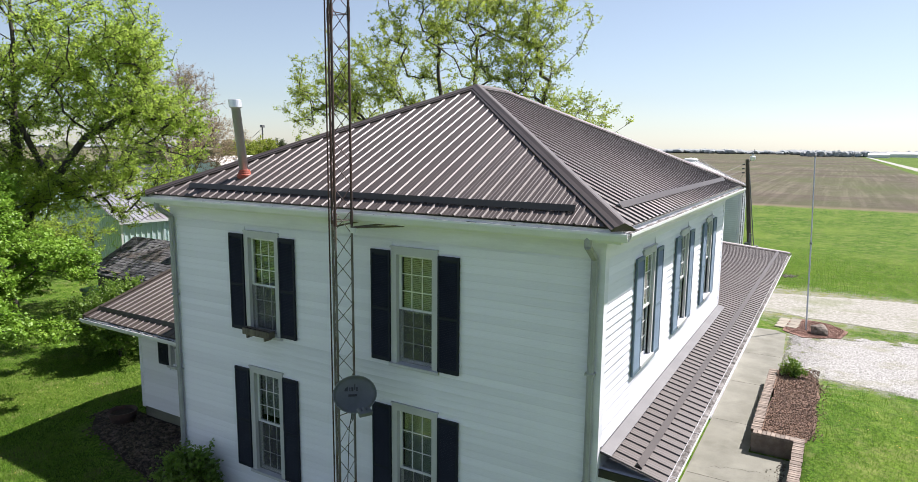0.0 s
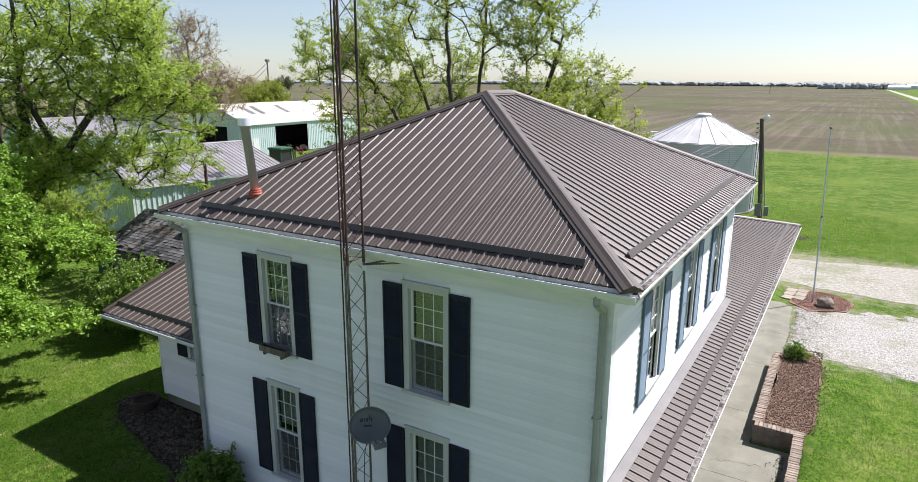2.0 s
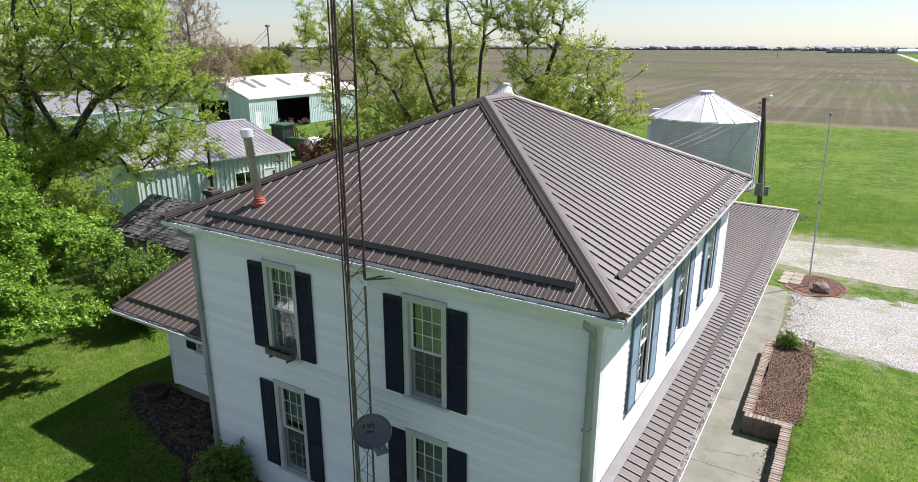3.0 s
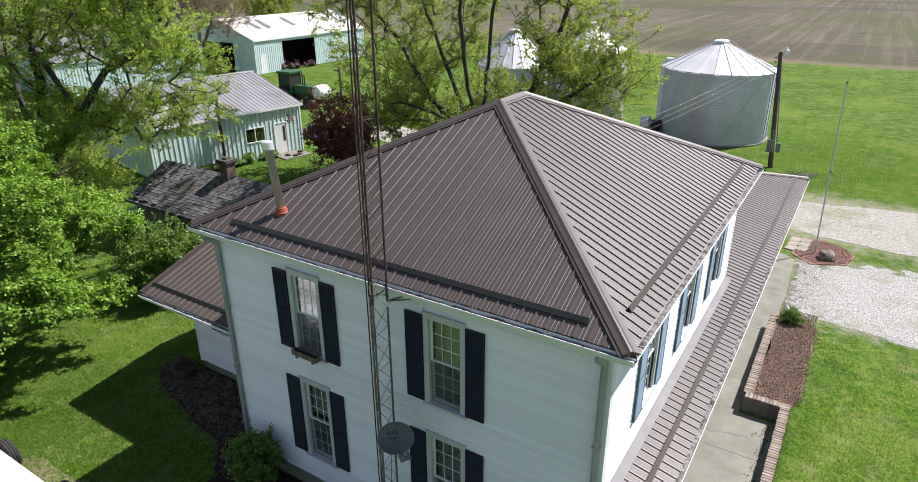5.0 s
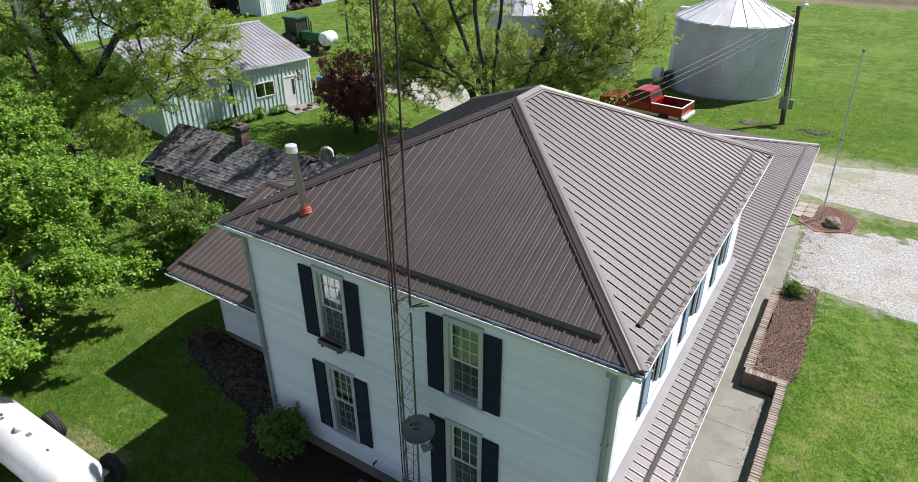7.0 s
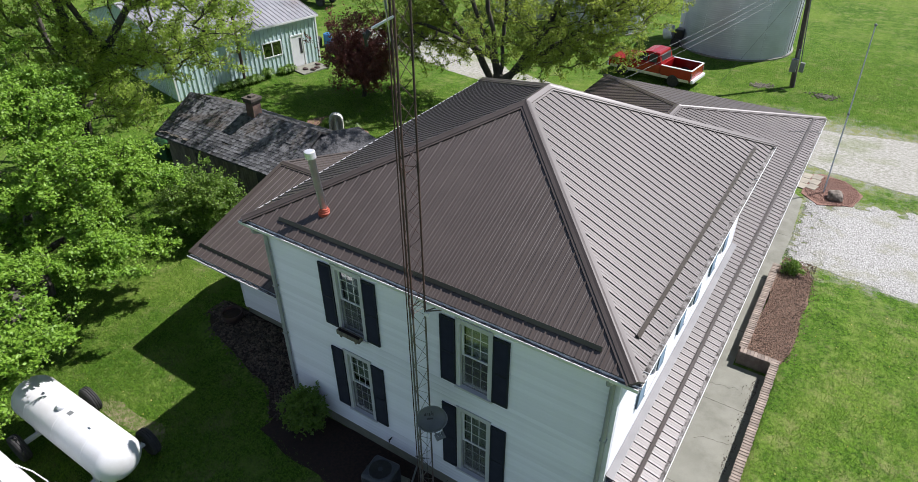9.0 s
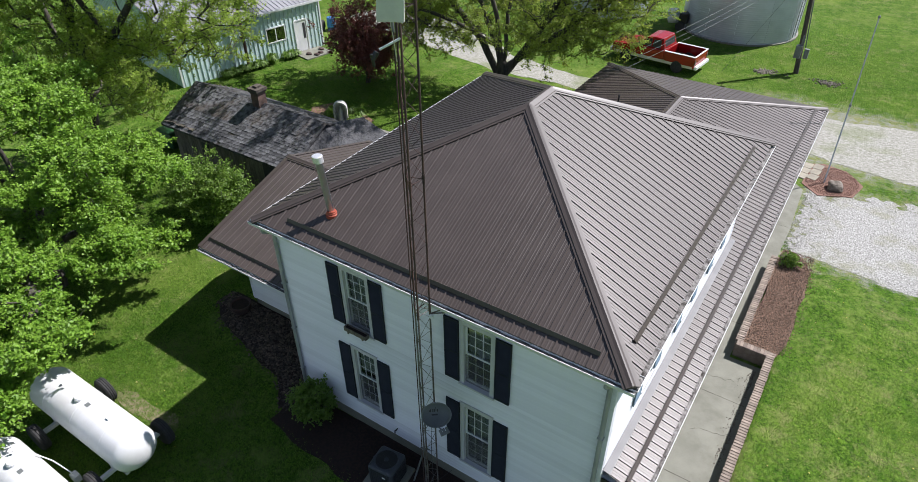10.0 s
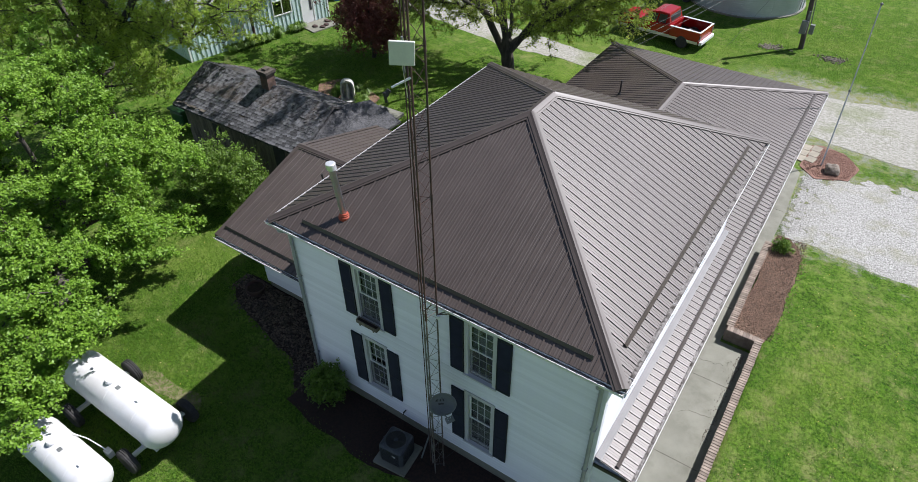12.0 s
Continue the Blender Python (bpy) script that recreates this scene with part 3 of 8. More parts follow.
def wall_slab(name, a, b, z0, z1, inward, holes, parent, material=WHITE, thick=0.14):
    """A wall from a to b in plan with rectangular holes (s0, s1, z0, z1); inward is the plan direction of its thickness."""
    a, b, inw = Vector((*a, 0)), Vector((*b, 0)), Vector((*inward, 0))
    L = (b - a).length
    d = (b - a) / L
    ss = sorted({0.0, L, *[v for h in holes for v in h[:2]]})
    zs = sorted({z0, z1, *[v for h in holes for v in h[2:]]})
    bm = bmesh.new()
    for s, t in zip(ss, ss[1:]):
        for p, q in zip(zs, zs[1:]):
            if any(h[0] <= s + 1e-6 and t <= h[1] + 1e-6 and h[2] <= p + 1e-6 and q <= h[3] + 1e-6 for h in holes):
                continue
            m = Matrix(((d.x, inw.x, 0, a.x), (d.y, inw.y, 0, a.y), (0, 0, 1, 0), (0, 0, 0, 1)))
            box(bm, s, t, 0, thick, p, q, m)
    bmesh.ops.remove_doubles(bm, verts=bm.verts[:], dist=0.0005)
    return part(name, bm, material, parent)


BOARD = {}


def clapboards(parent, a, b, z0, z1, outward, holes, step=0.122, seed=0, trim=0.1, material=WHITE):
    """Lapped boards on a wall, each row cut at the openings."""
    rnd = random.Random(seed)
    a, b, out = Vector((*a, 0)), Vector((*b, 0)), Vector((*outward, 0))
    L = (b - a).length
    d = (b - a) / L
    z = z0
    while z < z1 - 0.02:
        top = min(z + step, z1)
        cuts = [(trim, L - trim)]
        for h in holes:
            if h[2] < top and h[3] > z:
                cuts = [c for s, t in cuts for c in ((s, min(t, h[0])), (max(s, h[1]), t)) if c[1] - c[0] > 0.02]
        for s, t in cuts:
            key = (round(t - s, 3), round(top - z, 3), round(d.x, 2), round(d.y, 2), round(out.x, 2), round(out.y, 2))
            if key not in BOARD:
                w, hgt = t - s, top - z
                prof = ((0.004, 0.0), (0.031, 0.0), (0.031, 0.006), (0.007, hgt + 0.004), (0.004, hgt + 0.004))
                BOARD[key] = mesh_of(sweep(prof, (0, 0, 0), d * w, out, closed=True), "clapboard")
                BOARD[key].materials.append(material)
            ob = part("clapboard", BOARD[key], material, parent)
            ob.location = a + d * s + Vector((0, 0, z + rnd.uniform(-0.003, 0.003))) + out * rnd.uniform(-0.002, 0.003)
        z += step


def shutter(parent, m, w, h, material, label=""):
    """A louvred shutter; m places its lower left corner, x along the wall, y outward."""
    bm = bmesh.new()
    st = 0.032
    for x0, x1, z0, z1 in ((0, st, 0, h), (w - st, w, 0, h), (st, w - st, 0, 0.07), (st, w - st, h * 0.46, h * 0.46 + 0.05), (st, w - st, h - 0.06, h)):
        box(bm, x0, x1, 0.0, 0.035, z0, z1, m)
    box(bm, st, w - st, 0.0, 0.006, 0.02, h - 0.02, m)
    ob = part("shutter", bm, material, parent, label)
    sl = bmesh.new()
    z = 0.085
    while z < h - 0.085:
        tilt = m @ Matrix.Translation((0, 0.02, z)) @ Matrix.Rotation(radians(-52), 4, "X")
        box(sl, st, w - st, -0.019, 0.019, -0.003, 0.003, tilt)
        z += 0.028
    part("louvre", sl, material, ob)
    return ob


def boxes_at(m, *qs):
    bm = bmesh.new()
    for q in qs:
        box(bm, *q, m)
    return bm


def portal(bm, x0, x1, h, t, y0, y1, m):
    """A surround open at the foot: two legs and a head, t wide, in one piece."""
    pts = ((x0, 0.05), (x0 + t, 0.05), (x0 + t, h - t), (x1 - t, h - t), (x1 - t, 0.05), (x1, 0.05), (x1, h), (x0, h))
    a, b = ([bm.verts.new(m @ Vector((x, y, z))) for x, z in pts] for y in (y0, y1))
    for q in ((0, 1, 2, 7), (7, 2, 3, 6), (6, 3, 4, 5)):
        bm.faces.new([a[i] for i in q])
        bm.faces.new([b[i] for i in reversed(q)])
    for i in range(8):
        bm.faces.new((a[i], b[i], b[(i + 1) % 8], a[(i + 1) % 8]))
    bmesh.ops.recalc_face_normals(bm, faces=bm.faces[:])
    return bm


def window(parent, m, w, h, blinds=1.0, rows=3, casing=0.105, name="window", reveal=0.085, screened=False):
    """A double-hung window. m: lower left outer corner of the casing, x along the wall, y outward. w, h: outer casing size."""
    bm = bmesh.new()
    portal(bm, 0, w, h, casing, -0.02, 0.034, m)
    win = part(name, bm, TRIM, parent)
    part("drip_cap", box(bmesh.new(), -0.015, w + 0.015, -0.02, 0.05, h, h + 0.028, m), TRIM, win)
    # jamb that runs back into the wall
    part("jamb", portal(bmesh.new(), casing - 0.02, w - casing + 0.02, h - casing + 0.02, 0.02, -0.13, -0.0205, m), TRIM, win)
    bm = bmesh.new()
    box(bm, -0.03, w + 0.03, -0.11, 0.075, 0.0, 0.05, m)
    part("window_sill", bm, TRIM, win)
    gw, gh, base = w - 2 * casing, h - casing - 0.05, 0.05
    half = gh / 2
    for up in (0, 1):
        y = -reveal + (0.035 if up else 0.0)
        z0 = base + up * (half - 0.02)
        z1 = base + half + 0.02 if not up else base + gh
        fr = 0.042
        x0, x1 = casing, w - casing
        bm = bmesh.new()
        box(bm, x0, x0 + fr, y - 0.03, y, z0, z1, m)
        box(bm, x1 - fr, x1, y - 0.03, y, z0, z1, m)
        box(bm, x0 + fr, x1 - fr, y - 0.03, y, z0, z0 + (0.06 if not up else fr), m)
        box(bm, x0 + fr, x1 - fr, y - 0.03, y, z1 - fr, z1, m)
        ix0, ix1, iz0, iz1 = x0 + fr, x1 - fr, z0 + (0.06 if not up else fr), z1 - fr
        mb = 0.012
        for k in (1, 2):
            xm = ix0 + (ix1 - ix0) * k / 3
            box(bm, xm - mb / 2, xm + mb / 2, y - 0.022, y - 0.006, iz0, iz1, m)
        for k in range(1, rows):
            zm = iz0 + (iz1 - iz0) * k / rows
            box(bm, ix0, ix1, y - 0.0215, y - 0.0065, zm - mb / 2, zm + mb / 2, m)
        part("sash", bm, GUTTER, win)
        for i in range(3):
            for j in range(rows):
                a0, a1 = ix0 + (ix1 - ix0) * i / 3 + mb / 2, ix0 + (ix1 - ix0) * (i + 1) / 3 - mb / 2
                b0, b1 = iz0 + (iz1 - iz0) * j / rows + mb / 2, iz0 + (iz1 - iz0) * (j + 1) / rows - mb / 2
                pn = part("pane", box(bmesh.new(), a0, a1, y - 0.016, y - 0.012, b0, b1, m), GLASS, win)
                pn.visible_shadow = False
    if screened:
        part("insect_screen", boxes_at(m, (casing + 0.01, w - casing - 0.01, -0.03, -0.027, base + 0.02, base + half)), SCREEN, win, "grey insect screen")
    # slatted blind hung inside; room box behind, its shade put into a near-black colour
    bl = bmesh.new()
    z = base + gh - 0.04
    while z > base + gh * (1 - blinds):
        tilt = m @ Matrix.Translation((0, -0.165, z)) @ Matrix.Rotation(radians(-50), 4, "X")
        box(bl, casing + 0.02, w - casing - 0.02, -0.012, 0.012, -0.001, 0.001, tilt)
        z -= 0.03
    box(bl, casing + 0.02, w - casing - 0.02, -0.18, -0.15, base + gh - 0.03, base + gh, m)
    part("blind", bl, BLIND, win)
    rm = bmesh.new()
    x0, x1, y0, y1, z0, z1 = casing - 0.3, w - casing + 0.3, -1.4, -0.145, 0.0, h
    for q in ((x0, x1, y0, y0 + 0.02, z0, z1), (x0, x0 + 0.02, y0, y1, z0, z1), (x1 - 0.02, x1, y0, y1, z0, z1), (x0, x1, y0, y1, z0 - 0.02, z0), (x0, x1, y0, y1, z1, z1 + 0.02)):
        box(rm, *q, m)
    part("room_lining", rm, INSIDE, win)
    return win


def facing(x, y, z, way):
    """A frame on a wall: x along the wall to the viewer's right, y out of the wall."""
    ox, oy = way
    return Matrix(((-oy, ox, 0, x), (ox, oy, 0, y), (0, 0, 1, z), (0, 0, 0, 1)))


FRONT, SIDE = (0, -1), (1, 0)
front_holes, side_holes = [], []
# front wall: two windows on each floor (casing left edge, casing width, sill, head)
FRONT_WINDOWS = [(-7.29, 0.89, 3.90, 5.86, 0.97), (-3.88, 0.89, 3.90, 5.86, 0.55), (-7.27, 0.87, 1.10, 3.24, 0.45), (-3.88, 0.89, 1.02, 3.24, 0.97)]
for x, w, z0, z1, bl in FRONT_WINDOWS:
    front_holes.append((x - X0 + 0.09, x - X0 + w - 0.09, z0 + 0.03, z1 - 0.09))
SIDE_WINDOWS = [(2.24, 0.80), (4.97, 0.80), (7.69, 0.80)]
for y, w in SIDE_WINDOWS:
    side_holes.append((y - Y0 + 0.09, y - Y0 + w - 0.09, 3.96, 5.78))
wall_front = wall_slab("wall_front", (X0, Y0), (X1, Y0), 0.45, WALL_TOP, (0, 1), front_holes, farmhouse)
wall_side = wall_slab("wall_side", (X1, Y0 + 0.14), (X1, Y1), 0.45, WALL_TOP, (-1, 0), [(s - 0.14, t - 0.14, a, b) for s, t, a, b in side_holes], farmhouse)
wall_left = wall_slab("wall_left", (X0, Y0 + 0.14), (X0, Y1), 0.45, WALL_TOP, (1, 0), [], farmhouse)
wall_back = wall_slab("wall_back", (X0 + 0.14, Y1), (X1 - 0.14, Y1), 0.45, WALL_TOP, (0, -1), [], farmhouse)
part("foundation", boxes((X0 + 0.03, X1 - 0.03, Y0 + 0.03, Y1, -0.2, 0.45)), CONC, farmhouse, "pale stone foundation")
for x, w, z0, z1, bl in FRONT_WINDOWS:
    win = window(farmhouse, facing(x, Y0 - 0.012, z0, FRONT), w, z1 - z0, bl, screened=True)
    shutter(farmhouse, facing(x - 0.395, Y0 - 0.036, z0 + 0.06, FRONT), 0.38, z1 - z0 - 0.11, SHUTTER, "dark navy louvred shutter")
    shutter(farmhouse, facing(x + w + 0.015, Y0 - 0.036, z0 + 0.06, FRONT), 0.38, z1 - z0 - 0.11, SHUTTER, "dark navy louvred shutter")
for y, w in SIDE_WINDOWS:
    window(farmhouse, facing(X1 + 0.012, y, 3.93, SIDE), w, 1.92, 1.0, casing=0.09, reveal=0.045)
    shutter(farmhouse, facing(X1 + 0.036, y - 0.435, 3.91, SIDE), 0.42, 1.88, BLUESHUT, "sun-faded blue louvred shutter")
    shutter(farmhouse, facing(X1 + 0.036, y + w + 0.015, 3.91, SIDE), 0.42, 1.88, BLUESHUT, "sun-faded blue louvred shutter")
# corner boards, frieze, soffit, fascia
part("corner_board", boxes((X1 - 0.13, X1 + 0.03, Y0 - 0.03, Y0 - 0.002, 0.4, WALL_TOP - 0.28), (X1 + 0.002, X1 + 0.03, Y0 - 0.002, Y0 + 0.13, 0.4, WALL_TOP - 0.28)), WHITE, farmhouse)
part("corner_board", boxes((X0 - 0.03, X0 + 0.13, Y0 - 0.03, Y0 - 0.002, 0.4, WALL_TOP - 0.28), (X0 - 0.03, X0 - 0.002, Y0 - 0.002, Y0 + 0.13, 0.4, WALL_TOP - 0.28)), WHITE, farmhouse)
part("corner_board", boxes((X1 + 0.002, X1 + 0.03, Y1 - 0.13, Y1 + 0.02, 0.4, WALL_TOP - 0.28)), WHITE, farmhouse)
for q in ((X0 - 0.035, X1 + 0.035, Y0 - 0.035, Y0 - 0.002, WALL_TOP - 0.28, WALL_TOP), (X1 + 0.002, X1 + 0.035, Y0 - 0.002, Y1, WALL_TOP - 0.28, WALL_TOP), (X0 - 0.035, X0 - 0.002, Y0 - 0.002, Y1, WALL_TOP - 0.28, WALL_TOP)):
    part("frieze_board", boxes(q), WHITE, farmhouse)
part("soffit", boxes((EX0 + 0.06, EX1 - 0.06, EY0 + 0.06, EY1 - 0.06, WALL_TOP, WALL_TOP + 0.03)), WHITE, farmhouse)
part("fascia", boxes((EX0 + 0.03, EX1 - 0.03, EY0 + 0.03, EY0 + 0.06, WALL_TOP - 0.01, EZ - 0.03), (EX1 - 0.06, EX1 - 0.03, EY0 + 0.06, EY1 - 0.06, WALL_TOP - 0.01, EZ - 0.03),
     (EX0 + 0.03, EX0 + 0.06, EY0 + 0.06, EY1 - 0.06, WALL_TOP - 0.01, EZ - 0.03), (EX0 + 0.03, EX1 - 0.03, EY1 - 0.06, EY1 - 0.03, WALL_TOP - 0.01, EZ - 0.03)), GUTTER, farmhouse)

# hip roof
CX = (EX0 + EX1) / 2
HALF = (EX1 - EX0) / 2
RZ = EZ + SL * HALF
RY0, RY1 = EY0 + HALF, EY1 - HALF
k_slope = math.hypot(1, SL)
NF, NB, NR, NL = Vector((0, -SL, 1)).normalized(), Vector((0, SL, 1)).normalized(), Vector((SL, 0, 1)).normalized(), Vector((-SL, 0, 1)).normalized()
bm = bmesh.new()
vs = [bm.verts.new(c) for c in ((EX0, EY0, EZ - 0.02), (EX1, EY0, EZ - 0.02), (EX1, EY1, EZ - 0.02), (EX0, EY1, EZ - 0.02), (CX, RY0, RZ - 0.02), (CX, RY1, RZ - 0.02))]
for f in ((0, 1, 4), (1, 2, 5, 4), (2, 3, 5), (3, 0, 4, 5), (3, 2, 1, 0)):
    bm.faces.new([vs[i] for i in f])
roof = part("roof", bm, ROOF, farmhouse, "brown ribbed steel hip roof")
zero = lambda u: 0.0
tri_top = lambda u: min(u, 2 * HALF - u) * k_slope
LY = EY1 - EY0
trap_top = lambda u: min(u, LY - u, HALF) * k_slope
ribbed_face(roof, (EX0, EY0, EZ), (1, 0, 0), (0, 1, SL), 2 * HALF, zero, tri_top, ROOF)
ribbed_face(roof, (EX1, EY0, EZ), (0, 1, 0), (-1, 0, SL), LY, zero, trap_top, ROOF)
ribbed_face(roof, (EX0, EY1, EZ), (0, -1, 0), (1, 0, SL), LY, zero, trap_top, ROOF)
ribbed_face(roof, (EX1, EY1, EZ), (-1, 0, 0), (0, -1, SL), 2 * HALF, zero, tri_top, ROOF)
for p, q, a, b in (((EX0, EY0, EZ), (CX, RY0, RZ), NF, NL), ((EX1, EY0, EZ), (CX, RY0, RZ), NF, NR), ((EX1, EY1, EZ), (CX, RY1, RZ), NB, NR), ((EX0, EY1, EZ), (CX, RY1, RZ), NB, NL), ((CX, RY0, RZ), (CX, RY1, RZ), NR, NL)):
    part("ridge_cap", ridge_cap(p, q, a, b), ROOF, roof)


def snow_guard(parent, p, q, outward, nrm, reach=0.022, rise=0.088):
    """An angle bar screwed over the ribs."""
    prof = ((reach, 0.022), (-0.05, rise), (-0.056, rise - 0.005), (reach - 0.024, 0.03), (-0.064, 0.03), (-0.064, 0.022))
    return part("snow_guard", sweep(prof, p, q, outward, nrm, closed=True), ROOF, parent, "brown angle snow guard")


def on_front(x, v):
    return Vector((x, EY0, EZ)) + Vector((0, 1, SL)).normalized() * v


def on_side(y, v):
    return Vector((EX1, y, EZ)) + Vector((-1, 0, SL)).normalized() * v


snow_guard(roof, on_front(-8.66, 0.30), on_front(-0.77, 0.30), Vector((0, -1, -SL)).normalized(), NF)
snow_guard(roof, on_side(0.86, 0.37), on_side(9.80, 0.37), Vector((1, 0, -SL)).normalized(), NR, 0.036, 0.072)


def gutter(parent, p, q, out, muck=True, size=0.12, lip=GUTTER):
    """An open box gutter from p to q; p and q lie on its upper inner edge, out points away from the house."""
    s = size
    prof = ((0.0, 0.0), (0.0, -0.11), (s * 0.7, -0.11), (s, -0.035), (s, 0.0), (s - 0.012, 0.0), (s - 0.012, -0.03), (s * 0.66, -0.1), (0.006, -0.1), (0.006, 0.0))
    g = part("gutter", sweep(prof, p, q, out, closed=True), lip, parent, "white aluminium box gutter")
    if muck:
        rnd = random.Random(int(abs(p[1] * 100)) + 5)
        p, q, o = Vector(p), Vector(q), Vector(out)
        L = (q - p).length
        k = int(L / 0.12)
        verts, faces = [], []
        for i in range(k + 1):
            c = p + (q - p) * i / k
            hgt = -0.045 + rnd.uniform(0, 0.035)
            verts += [c + o * 0.008 + Vector((0, 0, hgt)), c + o * s * 0.45 + Vector((0, 0, hgt + rnd.uniform(0, 0.02))), c + o * (s - 0.016) + Vector((0, 0, hgt - 0.01))]
            if i:
                b = 3 * i
                faces += [(b - 3, b - 2, b + 1, b), (b - 2, b - 1, b + 2, b + 1)]
        part("debris", raw("debris", verts, faces), MUCK, g)
        s0 = 0.4
        dv = (q - p).normalized()
        while s0 < L:
            c = p + dv * s0
            a = Matrix((( dv.x, o.x, 0, c.x), (dv.y, o.y, 0, c.y), (dv.z, 0, 1, c.z), (0, 0, 0, 1)))
            part("hanger", box(bmesh.new(), -0.008, 0.008, 0.006, s - 0.006, -0.022, -0.016, a), SPOUT, g)
            s0 += 0.81
    return g


gutter(farmhouse, (EX0 - 0.10, EY0 + 0.03, 6.42), (EX1 + 0.07, EY0 + 0.03, 6.42), (0, -1, 0), size=0.10)
gutter(farmhouse, (EX1 - 0.03, EY0 + 0.03, 6.42), (EX1 - 0.03, EY1, 6.42), (1, 0, 0), size=0.13)
gutter(farmhouse, (EX0 + 0.01, EY0 + 0.03, 6.45), (EX0 + 0.01, EY1, 6.45), (-1, 0, 0), size=0.10, lip=TRIM)


def downspout(parent, x, y0, y1, ztop, zbot, kick=(0, -0.35)):
    pts = [(x, y0, ztop), (x, y0, ztop - 0.12), (x, y1, ztop - 0.32), (x, y1, zbot + 0.18), (x + kick[0], y1 + kick[1], zbot)]
    bm = bmesh.new()
    for p, q in zip(pts, pts[1:]):
        tube(bm, p, q, 0.052, n=8)
    for z in (1.2, 2.8, 4.4):
        box(bm, x - 0.065, x + 0.065, y1 - 0.055, y1 + 0.07, z, z + 0.03)
    return part("downspout", bm, SPOUT, parent, "dull grey aluminium downspout", smooth=False)


downspout(farmhouse, X1 - 0.10, EY0 + 0.0, Y0 - 0.09, 6.34, 0.1, (0.0, -0.3))
downspout(farmhouse, X0 + 0.07, EY0 + 0.0, Y0 - 0.09, 6.34, 0.1, (-0.3, -0.1))

# flue pipe through the roof
fx, fy = -7.72, 0.78
fz = EZ + SL * (fy - EY0)
flue = thing("flue_pipe", "shiny galvanized stove flue with orange roof boot", "flue", (fx, fy, fz))
lean = Matrix(((1, 0, -0.16, 0), (0, 1, 0.02, 0), (0, 0, 1, 0), (0, 0, 0, 1)))
part("pipe", lathe([(0.085, -0.05), (0.085, 1.30), (0.088, 1.30), (0.088, 1.315)], (fx, fy, fz), 24, lean), CHROME, flue, smooth=True)
part("cap", lathe([(0.085, 1.28), (0.122, 1.30), (0.122, 1.44), (0.10, 1.45), (0.02, 1.455)], (fx, fy, fz), 24, lean), CHROME, flue)
part("boot", lathe([(0.15, -0.06), (0.145, 0.01), (0.125, 0.03), (0.118, 0.06), (0.108, 0.07), (0.10, 0.10), (0.09, 0.11)], (fx, fy, fz), 24), ORANGE, flue, "orange silicone roof boot")

# ---- one-storey rear ell with the side porch roof ----
ell = thing("rear_ell", "low one-storey rear ell with brown metal hip roof", "house extension", (-4.5, 16.5, 0))
PS = 0.242
PX1, PX0, PY0, PY1, PZ = 0.55, -9.55, 0.42, 22.62, 3.02
PCX = (PX0 + PX1) / 2
PHALF = (PX1 - PX0) / 2
PRZ = PZ + PS * PHALF
PRY = PY1 - PHALF
kp = math.hypot(1, PS)
NPR, NPL, NPB = Vector((PS, 0, 1)).normalized(), Vector((-PS, 0, 1)).normalized(), Vector((0, PS, 1)).normalized()
eroof = part("roof", prism([(PX0 + 0.3, 10.3), (PX1 - 0.3, 10.3), (PX1 - 0.3, PY1 - 0.3), (PX0 + 0.3, PY1 - 0.3)], PZ - 0.16, PZ - 0.06), WHITE, ell, "brown ribbed steel roof")
PLY = PY1 - PY0
wall_u = lambda u: (PX1 - X1 - 0.03) * kp
right_top = lambda u: wall_u(u) if u < (Y1 - PY0) else min(PLY - u, PHALF) * kp
ribbed_face(eroof, (PX1, PY0, PZ), (0, 1, 0), (-1, 0, PS), PLY, zero, right_top, ROOF)
ribbed_face(eroof, (PX0, PY1, PZ), (0, -1, 0), (1, 0, PS), PY1 - 10.3, zero, lambda u: min(u, PHALF) * kp, ROOF)
ribbed_face(eroof, (PX1, PY1, PZ), (-1, 0, 0), (0, -1, PS), 2 * PHALF, zero, lambda u: min(u, 2 * PHALF - u) * kp, ROOF)
part("ridge_cap", ridge_cap((PCX, 10.3, PRZ), (PCX, PRY, PRZ), NPR, NPL), ROOF, eroof)
part("ridge_cap", ridge_cap((PX1, PY1, PZ), (PCX, PRY, PRZ), NPR, NPB), ROOF, eroof)
part("ridge_cap", ridge_cap((PX0, PY1, PZ), (PCX, PRY, PRZ), NPL, NPB), ROOF, eroof)
snow_guard(eroof, Vector((PX1, PY0 + 0.1, PZ)) + Vector((-1, 0, PS)).normalized() * 0.38, Vector((PX1, 22.0, PZ)) + Vector((-1, 0, PS)).normalized() * 0.38, Vector((1, 0, -PS)).normalized(), NPR, 0.036, 0.072)
gutter(ell, (PX1 - 0.02, PY0, PZ - 0.045), (PX1 - 0.02, PY1, PZ - 0.045), (1, 0, 0), size=0.12)
part("wall", boxes((PX0 + 0.3, PX1 - 0.9, 10.31, PY1 - 0.4, 0.0, PZ - 0.17)), WHITE, ell)
